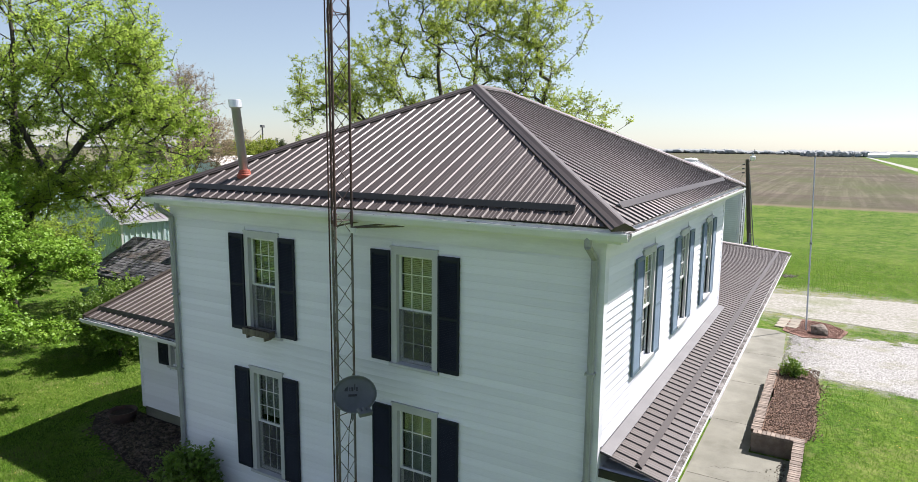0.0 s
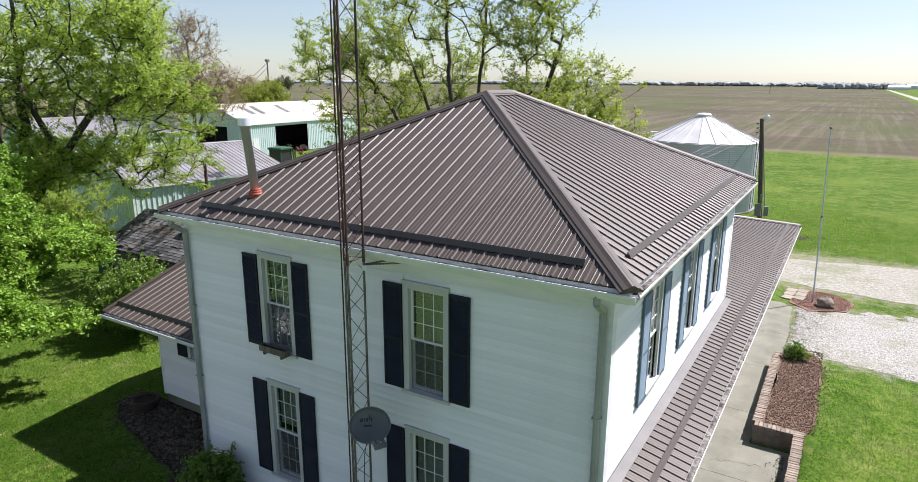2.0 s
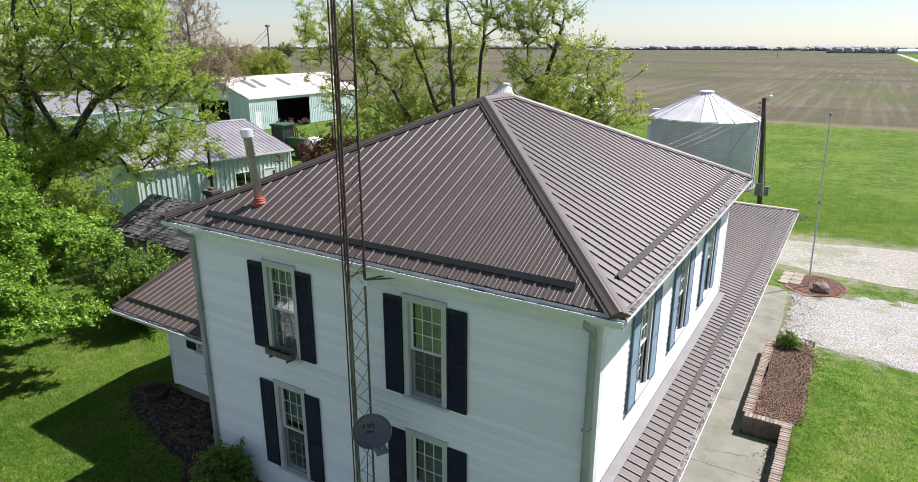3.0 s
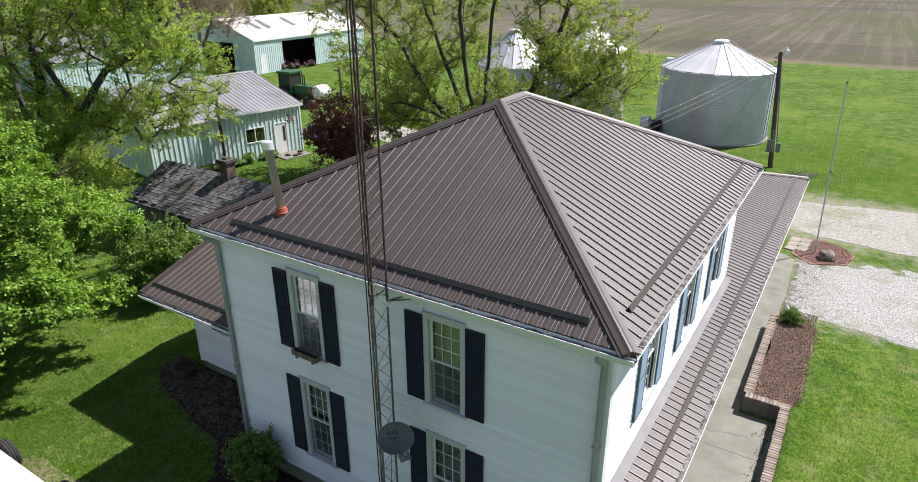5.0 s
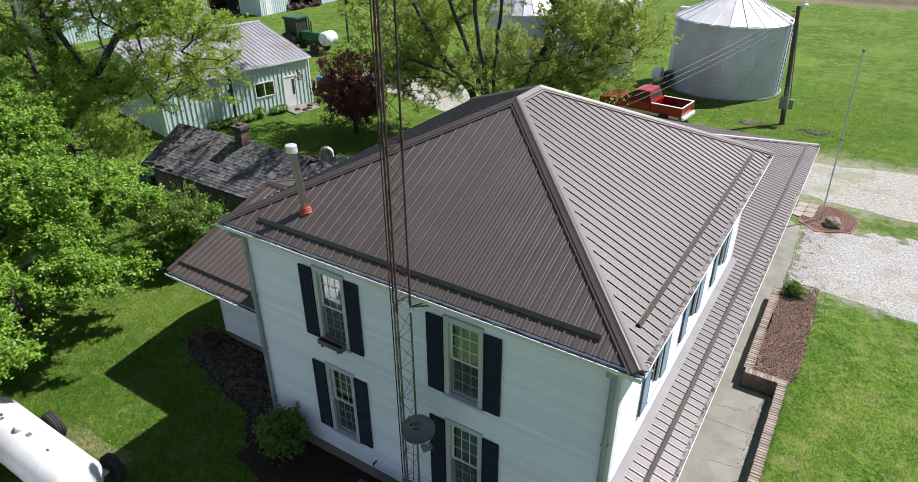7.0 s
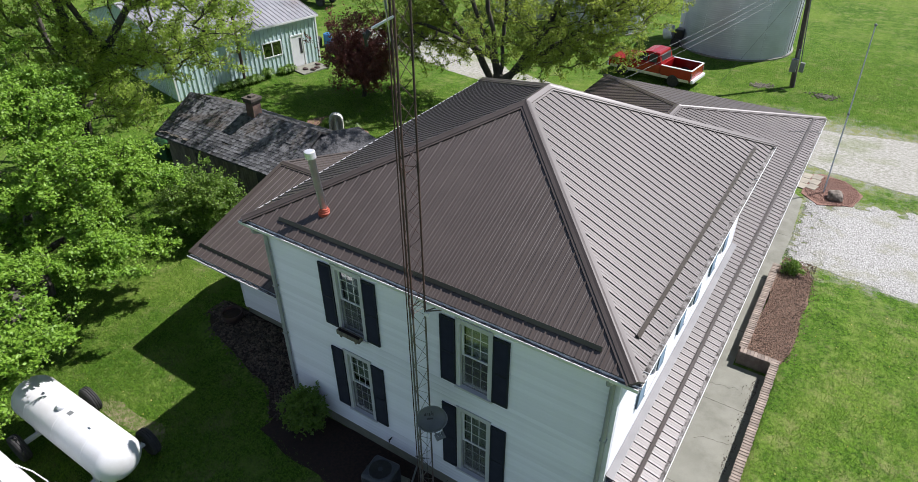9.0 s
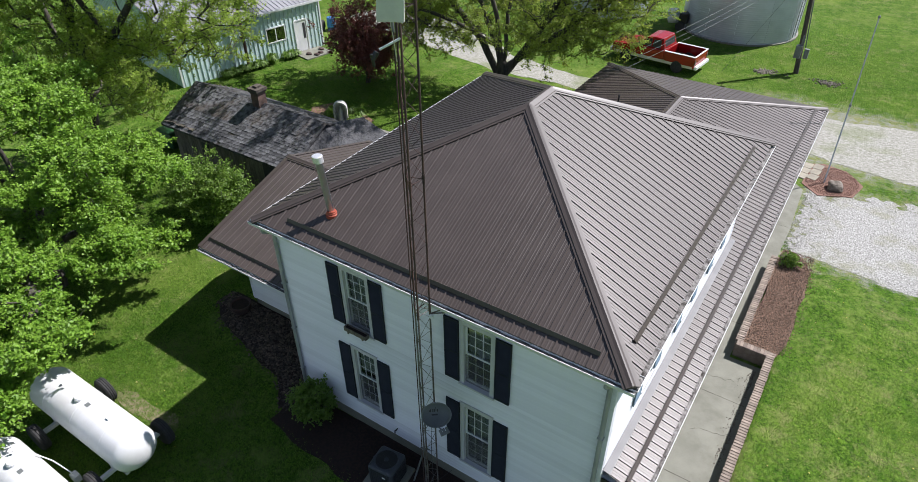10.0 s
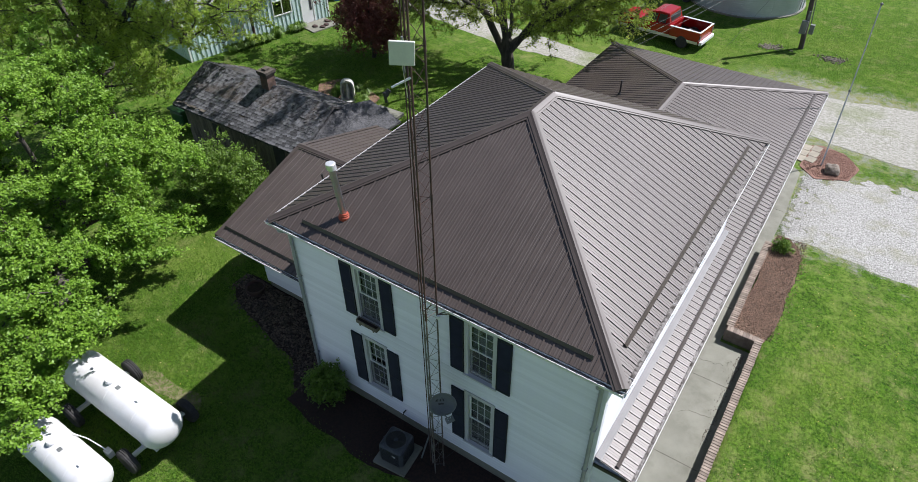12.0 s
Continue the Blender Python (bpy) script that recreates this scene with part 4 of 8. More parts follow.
# flashing where the porch roof meets the house wall
part("flashing", sweep(((0.17, -0.012), (0.0, 0.029), (0.0, 0.075), (0.004, 0.075), (0.006, 0.036), (0.17, -0.004)), (X1 + 0.028, PY0, PZ + PS * (PX1 - X1 - 0.03)), (X1 + 0.028, Y1, PZ + PS * (PX1 - X1 - 0.03)), (1, 0, 0), closed=True),
     LEAD, ell, "grey wall flashing")
part("porch_fascia", boxes((X1 + 0.03, PX1 - 0.02, PY0 - 0.02, PY0 + 0.0, PZ - 0.13, PZ - 0.012)), BLACK, ell)
part("porch_side", boxes((X1 + 0.0, PX1 - 0.12, PY0 + 0.03, PY0 + 0.09, 0.2, PZ - 0.02)), WHITE, ell)
part("porch_ceiling", boxes((X1 + 0.0, PX1 - 0.03, PY0 + 0.1, 10.3, PZ - 0.14, PZ - 0.1)), WHITE, ell)
part("vent_pipe", tubes(((-6.6, 16.2, PZ + 0.6), (-6.6, 16.2, PZ + 1.35), 0.04), ((-6.6, 16.2, PZ + 0.68), (-6.6, 16.2, PZ + 0.78), 0.12, 0.06)), BLACK, ell, "thin black vent pipe")

# ---- one-storey left wing ----
wing = thing("side_wing", "white one-storey side wing with brown metal gable roof", "house extension", (-12, 5.3, 0))
WS, WX0, WY0, WZ, WRY = 0.304, -14.31, 1.10, 3.04, 5.31
WRZ = WZ + WS * (WRY - WY0)
WX1 = X0 - 0.0
kw = math.hypot(1, WS)
NWF, NWB = Vector((0, -WS, 1)).normalized(), Vector((0, WS, 1)).normalized()
wroof = part("roof", boxes((WX0 + 0.4, WX1, 2.3, 8.4, WZ - 0.12, WZ - 0.04)), WHITE, wing, "brown ribbed steel gable roof")
ribbed_face(wroof, (WX0, WY0, WZ), (1, 0, 0), (0, 1, WS), WX1 - WX0, zero, lambda u: (WRY - WY0) * kw, ROOF)
ribbed_face(wroof, (WX1, 2 * WRY - WY0, WZ), (-1, 0, 0), (0, -1, WS), WX1 - WX0, zero, lambda u: (WRY - WY0) * kw, ROOF)
part("ridge_cap", ridge_cap((WX0, WRY, WRZ), (WX1, WRY, WRZ), NWF, NWB), ROOF, wroof)
for s in (1, -1):
    yy = WRY - s * (WRY - WY0)
    part("rake_trim", sweep(((0, -0.12), (0.03, -0.12), (0.03, 0.03), (-0.12, 0.03), (-0.12, 0.026), (0, 0.026)), (WX0 - 0.01, yy, WZ), (WX0 - 0.01, WRY, WRZ), (-1, 0, 0), closed=True), ROOF, wroof)
snow_guard(wroof, Vector((WX0 + 0.12, WY0, WZ)) + Vector((0, 1, WS)).normalized() * 0.36, Vector((WX1 - 0.6, WY0, WZ)) + Vector((0, 1, WS)).normalized() * 0.36, Vector((0, -1, -WS)).normalized(), NWF)
gutter(wing, (WX0, WY0 + 0.02, WZ - 0.045), (WX1, WY0 + 0.02, WZ - 0.045), (0, -1, 0))
wx0, wy0 = -13.80, 2.28
wwall = wall_slab("wall", (wx0, wy0), (X0, wy0), 0.32, WZ - 0.12, (0, 1), [(1.35, 1.98, 1.74, 2.56)], wing)
part("wall", boxes((wx0, wx0 + 0.14, wy0 + 0.14, 8.4, 0.32, WZ - 0.12)), WHITE, wing)
bm = bmesh.new()
gv_ = [bm.verts.new(c) for c in ((wx0, 2.0, WZ - 0.12), (wx0, 2 * WRY - 2.0, WZ - 0.12), (wx0, WRY, WRZ - 0.12), (wx0 + 0.1, 2.0, WZ - 0.12), (wx0 + 0.1, 2 * WRY - 2.0, WZ - 0.12), (wx0 + 0.1, WRY, WRZ - 0.12))]
for f in ((0, 2, 1), (3, 4, 5), (0, 3, 5, 2), (1, 2, 5, 4), (0, 1, 4, 3)):
    bm.faces.new([gv_[i] for i in f])
part("gable", bm, WHITE, wing)
part("soffit", boxes((WX0 + 0.05, X0, WY0 + 0.08, wy0, WZ - 0.14, WZ - 0.1)), WHITE, wing)
part("foundation", boxes((wx0 + 0.03, X0, wy0 + 0.03, 8.4, -0.1, 0.32)), CONC, wing)
window(wing, facing(wx0 + 1.26, wy0 - 0.012, 1.66, FRONT), 0.80, 1.0, 0.0, rows=2)
shutter(wing, facing(wx0 + 1.26 - 0.39, wy0 - 0.036, 1.70, FRONT), 0.38, 0.94, SHUTTER, "dark navy louvred shutter")
part("corner_board", boxes((wx0 - 0.02, wx0 + 0.09, wy0 - 0.03, wy0 - 0.002, 0.3, WZ - 0.14)), WHITE, wing)
part("vent_pipe", tubes(((-12.1, 4.2, 3.95), (-12.15, 4.2, 4.5), 0.035), ((-12.1, 4.2, 3.97), (-12.1, 4.2, 4.06), 0.12, 0.06)), BLACK, wing, "thin black vent pipe")

# ---- outbuildings ----
def steel_shed(name, label, corner, along, length, depth, eave, ridge, wall_mat, roof_mat, openings=(), end_openings=(), rib=0.30, overhang=0.15):
    """A pole building with upright-ribbed steel walls. corner: near corner of its front wall; the front wall runs along `along`; the body lies to its left."""
    d = Vector((*along, 0)).normalized()
    back = Vector((-d.y, d.x, 0))
    c = Vector((*corner, 0))
    ob = thing(name, label, "shed", tuple(c + d * length / 2 + back * depth / 2))
    m = Matrix(((d.x, back.x, 0, c.x), (d.y, back.y, 0, c.y), (0, 0, 1, 0), (0, 0, 0, 1)))
    shape = ((0.0, 0.0), (rib * 0.42, 0.0), (rib * 0.45, 0.038), (rib * 0.55, 0.038), (rib * 0.58, 0.0))

    def sheet(a, b, out, top, holes):
        a, b, out = Vector((*a, 0)), Vector((*b, 0)), Vector((*out, 0))
        L = (b - a).length
        dd = (b - a) / L
        s = 0.0
        while s < L - 1e-6:
            verts, faces = [], []
            cols = []
            for k in range(3):
                cols += [(s + k * rib + du, hh) for du, hh in shape]
            cols.append((s + 3 * rib, 0.0))
            cols = [cc for cc in cols if cc[0] <= L + 1e-6]
            for (u0, h0), (u1, h1) in zip(cols, cols[1:]):
                mid = (u0 + u1) / 2
                hh = [q for q in holes if q[0] <= mid <= q[1]]
                parts_ = []
                if hh:
                    if hh[0][2] > 0.01:
                        parts_.append((0.0, hh[0][2], hh[0][2]))
                    parts_.append((hh[0][3], top(u0), top(u1)))
                else:
                    parts_.append((0.0, top(u0), top(u1)))
                for z0, z1, z2 in parts_:
                    if max(z1, z2) - z0 < 0.01:
                        continue
                    p, q = a + dd * u0 + out * h0, a + dd * u1 + out * h1
                    i = len(verts)
                    verts += [m @ (p + Vector((0, 0, z0))), m @ (q + Vector((0, 0, z0))), m @ (q + Vector((0, 0, z2))), m @ (p + Vector((0, 0, z1)))]
                    faces.append((i, i + 1, i + 2, i + 3))
            for lower in (True, False):
                pick = [f for f in faces if (min(verts[i].z for i in f) < 0.02) == lower]
                if pick:
                    use = sorted({i for f in pick for i in f})
                    part("wall_panel", raw("wall_panel", [verts[i] for i in use], [tuple(use.index(i) for i in f) for f in pick]), wall_mat, ob)
            s += 3 * rib

    flat = lambda u: eave
    gab = lambda u: eave + (ridge - eave) * (1 - abs(u - depth / 2) / (depth / 2))
    sheet((0, 0), (length, 0), (0, -1), flat, openings)
    sheet((length, 0), (length, depth), (1, 0), gab, ())
    sheet((length, depth), (0, depth), (0, 1), flat, ())
    sheet((0, depth), (0, 0), (-1, 0), gab, end_openings)
    part("floor_slab", box(bmesh.new(), 0.05, length - 0.05, 0.05, depth - 0.05, -0.2, 0.03, m), SOIL, ob)
    # dark lining so that nothing shines through the thin sheet
    ln = bmesh.new()
    box(ln, 0.1, length - 0.1, depth - 0.12, depth - 0.1, 0, eave, m)
    box(ln, length - 0.12, length - 0.1, 0.1, depth - 0.1, 0, eave, m)
    part("lining", ln, OLDWOOD, ob)
    rise = (ridge - eave) / (depth / 2)
    o1 = m @ Vector((-overhang, -overhang, eave - overhang * rise + 0.03))
    o2 = m @ Vector((length + overhang, depth + overhang, eave - overhang * rise + 0.03))
    ks = math.hypot(1, rise)
    span = (depth / 2 + overhang) * ks
    rf = part("roof", box(bmesh.new(), 0.02, length - 0.02, depth / 2 - 0.05, depth / 2 + 0.05, ridge - 0.15, ridge - 0.05, m), roof_mat, ob)
    for org, u, v in ((o1, d, back), (o2, -d, -back)):
        ribbed_face(rf, org, u, v + Vector((0, 0, rise)), length + 2 * overhang, zero, lambda u: span, roof_mat, per_panel=3, rib=rib, shape=((0.0, 0.0), (rib * 0.1, 0.0), (rib * 0.13, 0.036), (rib * 0.23, 0.036), (rib * 0.26, 0.0)))
    n1, n2 = m.to_3x3() @ Vector((0, -rise, 1)), m.to_3x3() @ Vector((0, rise, 1))
    part("ridge_cap", ridge_cap(m @ Vector((-overhang, depth / 2, ridge + 0.03)), m @ Vector((length + overhang, depth / 2, ridge + 0.03)), n1, n2), roof_mat, rf)
    for x, y in ((-0.03, -0.03), (length - 0.07, -0.03), (-0.03, depth - 0.07)):
        part("corner_trim", box(bmesh.new(), x, x + 0.1, y, y + 0.1, 0, eave, m), GUTTER, ob)
    tr = bmesh.new()
    box(tr, -overhang, length + overhang, -overhang - 0.03, -overhang, eave - overhang * rise - 0.1, eave - overhang * rise + 0.025, m)
    part("eave_trim", tr, GUTTER, ob)
    return ob, m


shed, SM = steel_shed("workshop_shed", "mint green steel workshop with grey ribbed roof", (-31.9, 13.15), (0.2, 0.98), 10.0, 11.6, 3.1, 4.55, MINT, SHEDROOF,
                      openings=[(5.9, 7.2, 1.15, 2.0), (7.95, 8.85, 0.0, 2.05)], end_openings=[(6.6, 7.3, 1.2, 2.1)])
wb = bmesh.new()
for q in ((5.86, 7.24, -0.05, 0.0, 1.1, 1.16), (5.86, 7.24, -0.05, 0.0, 1.99, 2.05), (5.86, 5.92, -0.05, 0.0, 1.16, 1.99), (7.18, 7.24, -0.05, 0.0, 1.16, 1.99), (6.52, 6.58, -0.04, 0.0, 1.16, 1.99)):
    box(wb, *q, SM)
sw = part("window", wb, GUTTER, shed)
for a in (5.92, 6.58):
    part("pane", box(bmesh.new(), a, a + 0.6, -0.02, -0.014, 1.16, 1.99, SM), GLASS, sw)
part("door", box(bmesh.new(), 7.98, 8.82, -0.02, 0.03, 0.04, 2.02, SM), GUTTER, shed, "white steel side door")
db = bmesh.new()
for q in ((7.9, 7.98, -0.045, 0.0, 0, 2.1), (8.82, 8.9, -0.045, 0.0, 0, 2.1), (7.98, 8.82, -0.045, 0.0, 2.02, 2.1)):
    box(db, *q, SM)
part("door_frame", db, GUTTER, shed)
part("door_glass", box(bmesh.new(), 8.55, 8.72, -0.03, -0.022, 0.85, 1.85, SM), INSIDE, shed)
# added near-black sheet behind the front wall, standing in for indoor shade
part("inner_wall", box(bmesh.new(), 0.1, 9.9, 1.2, 1.25, 0, 3.0, SM), INSIDE, shed)
part("door_opening", box(bmesh.new(), 2.3, 2.42, -0.05, 0.0, 0, 3.0, SM), MINT, shed, "mint green sliding door edge")
part("concrete_step", box(bmesh.new(), 7.6, 9.6, -1.6, -0.05, 0, 0.07, SM), CONC, shed)
pipe_at = SM @ Vector((4.15, -0.35, 0))
stove_pipe = thing("stove_pipe", "rusty brown stove pipe standing beside the workshop", "flue", tuple(pipe_at))
part("pipe", tubes((pipe_at, pipe_at + Vector((0, 0, 4.3)), 0.09), (pipe_at + Vector((0, 0, 2.0)), SM @ Vector((4.15, 0.0, 2.0)), 0.09), n=10), RUST, stove_pipe)

barn, BM = steel_shed("machine_barn", "long mint green steel machine barn with open bay and white roof", (-57.6, 43.7), (0.0, 1.0), 19.0, 11.5, 3.75, 5.75, MINT, BARNROOF,
                      openings=[(4.2, 9.6, 0.0, 3.3)], end_openings=[(2.0, 8.0, 0.0, 3.3)])
part("door", box(bmesh.new(), 0.7, 1.6, -0.03, 0.02, 0.0, 2.1, BM), GUTTER, barn, "white steel side door")
# added near-black sheet across the barn, its colour gives the bay's shade
part("bay_lining", box(bmesh.new(), 0.3, 18.7, 6.0, 6.1, 0, 3.6, BM), INSIDE, barn)
for u in (3.0, 4.6, 8.6):
    rr = 2.0 / 5.75
    t = BM @ Matrix.Translation((u, 3.6, 3.75 + 3.6 * rr + 0.09)) @ Matrix.Rotation(math.atan(rr), 4, "X")
    part("skylight", box(bmesh.new(), 0, 0.6, -1.2, 1.2, -0.01, 0.01, t), GREY, barn)
rnd = random.Random(9)
junk = bmesh.new()
for i in range(14):
    c = BM @ Vector((rnd.uniform(4.4, 9.4), rnd.uniform(-0.6, 1.6), 0))
    tube(junk, c + Vector((rnd.uniform(-0.5, 0.5), rnd.uniform(-0.6, 0.6), 0.15)), c + Vector((rnd.uniform(-0.5, 0.5), rnd.uniform(-0.6, 0.6), rnd.uniform(0.3, 0.9))), rnd.uniform(0.06, 0.35), n=10)
tagged(part("scrap_pile", junk, RUST), "rusty implements and barrels heaped at the bay", "scrap", kind="stuff")

shed_far, FM = steel_shed("storage_shed", "grey-roofed mint steel storage shed behind the trees", (-62, 24), (0.1, 0.99), 15.0, 11.0, 3.3, 4.9, MINT, SHEDROOF)


# ---- grain bins ----
def grain_bin(name, label, cx, cy, r, eave, apex, ladder=True, n=44):
    ob = thing(name, label, "grain bin", (cx, cy, 0))
    rings = max(3, round(eave / 0.82))
    hgt = eave / rings
    for k in range(rings):
        verts, faces = [], []
        waves = 6
        prof = []
        for i in range(waves * 4 + 1):
            z = k * hgt + hgt * i / (waves * 4)
            prof.append((r + 0.005 * math.cos(2 * math.pi * i / 4), z))
        for rr, z in prof:
            for i in range(n):
                a = 2 * math.pi * i / n
                verts.append((cx + rr * math.cos(a), cy + rr * math.sin(a), z + 0.08))
        for j in range(len(prof) - 1):
            for i in range(n):
                i2 = (i + 1) % n
                faces.append((j * n + i, j * n + i2, (j + 1) * n + i2, (j + 1) * n + i))
        part("wall_ring", raw("wall_ring", verts, faces, True), GALV, ob)
    bm = bmesh.new()
    for i in range(12):
        a = 2 * math.pi * (i + 0.3) / 12
        ca, sa = math.cos(a), math.sin(a)
        tube(bm, (cx + (r + 0.012) * ca, cy + (r + 0.012) * sa, 0.1), (cx + (r + 0.012) * ca, cy + (r + 0.012) * sa, eave), 0.012, n=4)
    part("seam", bm, GALV, ob)
    part("base_ring", lathe([(r + 0.12, -0.1), (r + 0.12, 0.09), (r, 0.1)], (cx, cy, 0), n), CONC, ob)
    seg = 22
    rt = 0.42
    for i in range(seg):
        a0, a1 = 2 * math.pi * i / seg, 2 * math.pi * (i + 1) / seg
        e = r + 0.08
        w = [(cx + e * math.cos(a0), cy + e * math.sin(a0), eave + 0.02), (cx + e * math.cos(a1), cy + e * math.sin(a1), eave + 0.02),
             (cx + rt * math.cos(a1), cy + rt * math.sin(a1), apex - 0.1), (cx + rt * math.cos(a0), cy + rt * math.sin(a0), apex - 0.1)]
        v = [Vector(c) for c in w]
        nr = (v[1] - v[0]).cross(v[3] - v[0]).normalized()
        nr = nr if nr.z > 0 else -nr
        verts = v + [c - nr * 0.02 for c in v]
        # a raised rib along one edge
        sd = (v[1] - v[0]).normalized()
        verts += [v[0] + nr * 0.045, v[0] + sd * 0.05 + nr * 0.045, v[0] + sd * 0.06, v[3] + nr * 0.045, v[3] + sd * 0.03 + nr * 0.045, v[3] + sd * 0.04]
        part("roof_panel", raw("roof_panel", verts, [(0, 1, 2, 3), (7, 6, 5, 4), (0, 4, 5, 1), (0, 8, 11, 3), (8, 9, 12, 11), (9, 10, 13, 12), (0, 8, 9, 10)]), BINROOF, ob)
    part("roof_cap", lathe([(rt + 0.1, apex - 0.14), (rt + 0.1, apex + 0.02), (rt - 0.05, apex + 0.09), (0.05, apex + 0.12)], (cx, cy, 0), 20), BINROOF, ob)
    if ladder:
        a = radians(-14)
        d = Vector((math.cos(a), math.sin(a), 0))
        t = Vector((-d.y, d.x, 0))
        c = Vector((cx, cy, 0)) + d * (r + 0.12)
        bm = bmesh.new()
        for s in (-0.2, 0.2):
            tube(bm, c + t * s + Vector((0, 0, 0.3)), c + t * s + Vector((0, 0, eave + 0.1)), 0.025, n=5)
            top = Vector((cx, cy, apex)) + d * 0.6
            tube(bm, c + t * s + Vector((0, 0, eave + 0.1)), top + t * s, 0.02, n=5)
        z = 0.5
        while z < eave:
            tube(bm, c - t * 0.2 + Vector((0, 0, z)), c + t * 0.2 + Vector((0, 0, z)), 0.016, n=5)
            z += 0.3
        for s in (0.2, 0.4, 0.6, 0.8):
            q = (c + Vector((0, 0, eave + 0.1))).lerp(Vector((cx, cy, apex)) + d * 0.6, s)
            tube(bm, q - t * 0.2, q + t * 0.2, 0.016, n=5)
        part("ladder", bm, GREY, ob, "dull grey steel ladder")
        part("hatch", box(bmesh.new(), cx - r + 0.15, cx - r + 0.75, cy - 0.2, cy + 0.4, eave + 0.12, eave + 0.42), BINROOF, ob)
    return ob


grain_bin("grain_bin", "round corrugated steel grain bin with white cone roof", -7.35, 41.4, 3.85, 4.75, 6.55)
grain_bin("grain_bin", "round corrugated steel grain bin behind the tree", -23.8, 42.0, 3.1, 3.8, 6.5, False)
grain_bin("grain_bin", "round corrugated steel grain bin behind the tree", -16.9, 41.0, 3.0, 5.4, 7.4, False)

# ---- utility pole and yard pole ----
up = thing("utility_pole", "dark wooden utility pole with yard light and meter box", "utility pole", (-2.15, 34.6, 0))
PT = Vector((-2.82, 35.1, 6.74))
part("pole", tubes(((-2.15, 34.6, -0.2), PT, 0.15, 0.11), n=12), POLEWOOD, up)
part("meter_box", boxes((-2.55, -2.2, 34.25, 34.5, 1.0, 1.75)), GREY, up, "grey electric meter box")
part("meter_box", boxes((-2.05, -1.8, 34.3, 34.5, 1.05, 1.6), (-2.35, -2.2, 34.42, 34.5, 1.75, 2.3)), GREY, up, "grey electric meter box")
part("conduit", tubes(((-2.06, 34.52, 1.6), (-2.62, 34.9, 5.9), 0.03), n=6), GREY, up)
part("lamp_arm", tubes((PT + Vector((0, 0, -0.35)), PT + Vector((0.3, -0.35, 0.1)), 0.02), n=6), GREY, up)
part("lamp", lathe([(0.06, 0.22), (0.07, 0.1), (0.17, 0.06), (0.17, -0.05), (0.12, -0.16), (0.03, -0.2)], PT + Vector((0.34, -0.4, 0.12)), 14), GUTTER, up, "pale yard light")
for z in (0.3, 0.55, 0.8):
    part("insulator", tubes((PT + Vector((-0.12, -0.1, -z)), PT + Vector((-0.24, -0.16, -z)), 0.05, 0.03), n=8), GREY, up)


def wire(name, p, q, sag, r=0.0055, label="dark overhead service cable to the house"):
    p, q = Vector(p), Vector(q)
    pts = [p.lerp(q, i / 14) + Vector((0, 0, -sag * 4 * (i / 14) * (1 - i / 14))) for i in range(15)]
    return tagged(part(name, polytube(pts, r, 4), GREY), label, "cable")


for k, z in enumerate((0.3, 0.62, 0.94)):
    wire("service_cable", PT + Vector((-0.2, -0.15, -z)), (-8.3, 22.3 - 0.3 * k, 3.9 - 0.28 * k), 0.2, 0.007, "pale overhead service cable to the house")
wire("guy_wire", PT + Vector((0, 0, -0.6)), (-6.0, 32.3, 0.0), 0.0, 0.01, "taut steel guy wire anchored in the lawn")
flag = thing("flagpole", "tall thin grey metal flagpole leaning slightly", "flagpole", (1.47, 21.75, 0))
part("pole", tubes(((1.47, 21.75, -0.1), (1.36, 22.05, 3.6), 0.034, 0.03), ((1.36, 22.05, 3.6), (1.22, 22.4, 7.1), 0.027, 0.022), n=10), GALV, flag)
part("finial", lathe([(0.02, 0), (0.06, 0.04), (0.06, 0.08), (0.02, 0.12)], (1.22, 22.4, 7.1), 10), GREY, flag)
part("collar", tubes(((1.36, 22.05, 3.56), (1.36, 22.05, 3.64), 0.055), n=10), GREY, flag)

# ---- trees ----
def leaf_mesh(name, centres, size, rnd, lift=0.1):
    """Many small folded leaves in one mesh: two triangles each, turned at random."""
    k = len(centres)
    g = np.random.RandomState(rnd.randint(0, 10 ** 6))
    c = np.asarray(centres, dtype=np.float64)
    n = g.normal(size=(k, 3))
    n[:, 2] = np.abs(n[:, 2]) + lift
    n /= np.linalg.norm(n, axis=1)[:, None]
    a = np.cross(n, g.normal(size=(k, 3)))
    a /= np.linalg.norm(a, axis=1)[:, None]
    b = np.cross(n, a)
    s = (size * g.uniform(0.6, 1.35, k))[:, None]
    v = np.stack([c - a * s, c + b * s * 0.6 + n * s * 0.12, c + a * s, c - b * s * 0.6 + n * s * 0.12], axis=1).reshape(-1, 3)
    me = bpy.data.meshes.new(name)
    me.vertices.add(4 * k)
    me.vertices.foreach_set("co", v.ravel())
    idx = np.arange(4 * k).reshape(-1, 4)
    tri = np.concatenate([idx[:, [0, 1, 2]], idx[:, [0, 2, 3]]], axis=1).ravel()
    me.loops.add(6 * k)
    me.loops.foreach_set("vertex_index", tri)
    me.polygons.add(2 * k)
    me.polygons.foreach_set("loop_start", np.arange(0, 6 * k, 3))
    me.polygons.foreach_set("loop_total", np.full(2 * k, 3))
    me.update()
    me.validate()
    return me


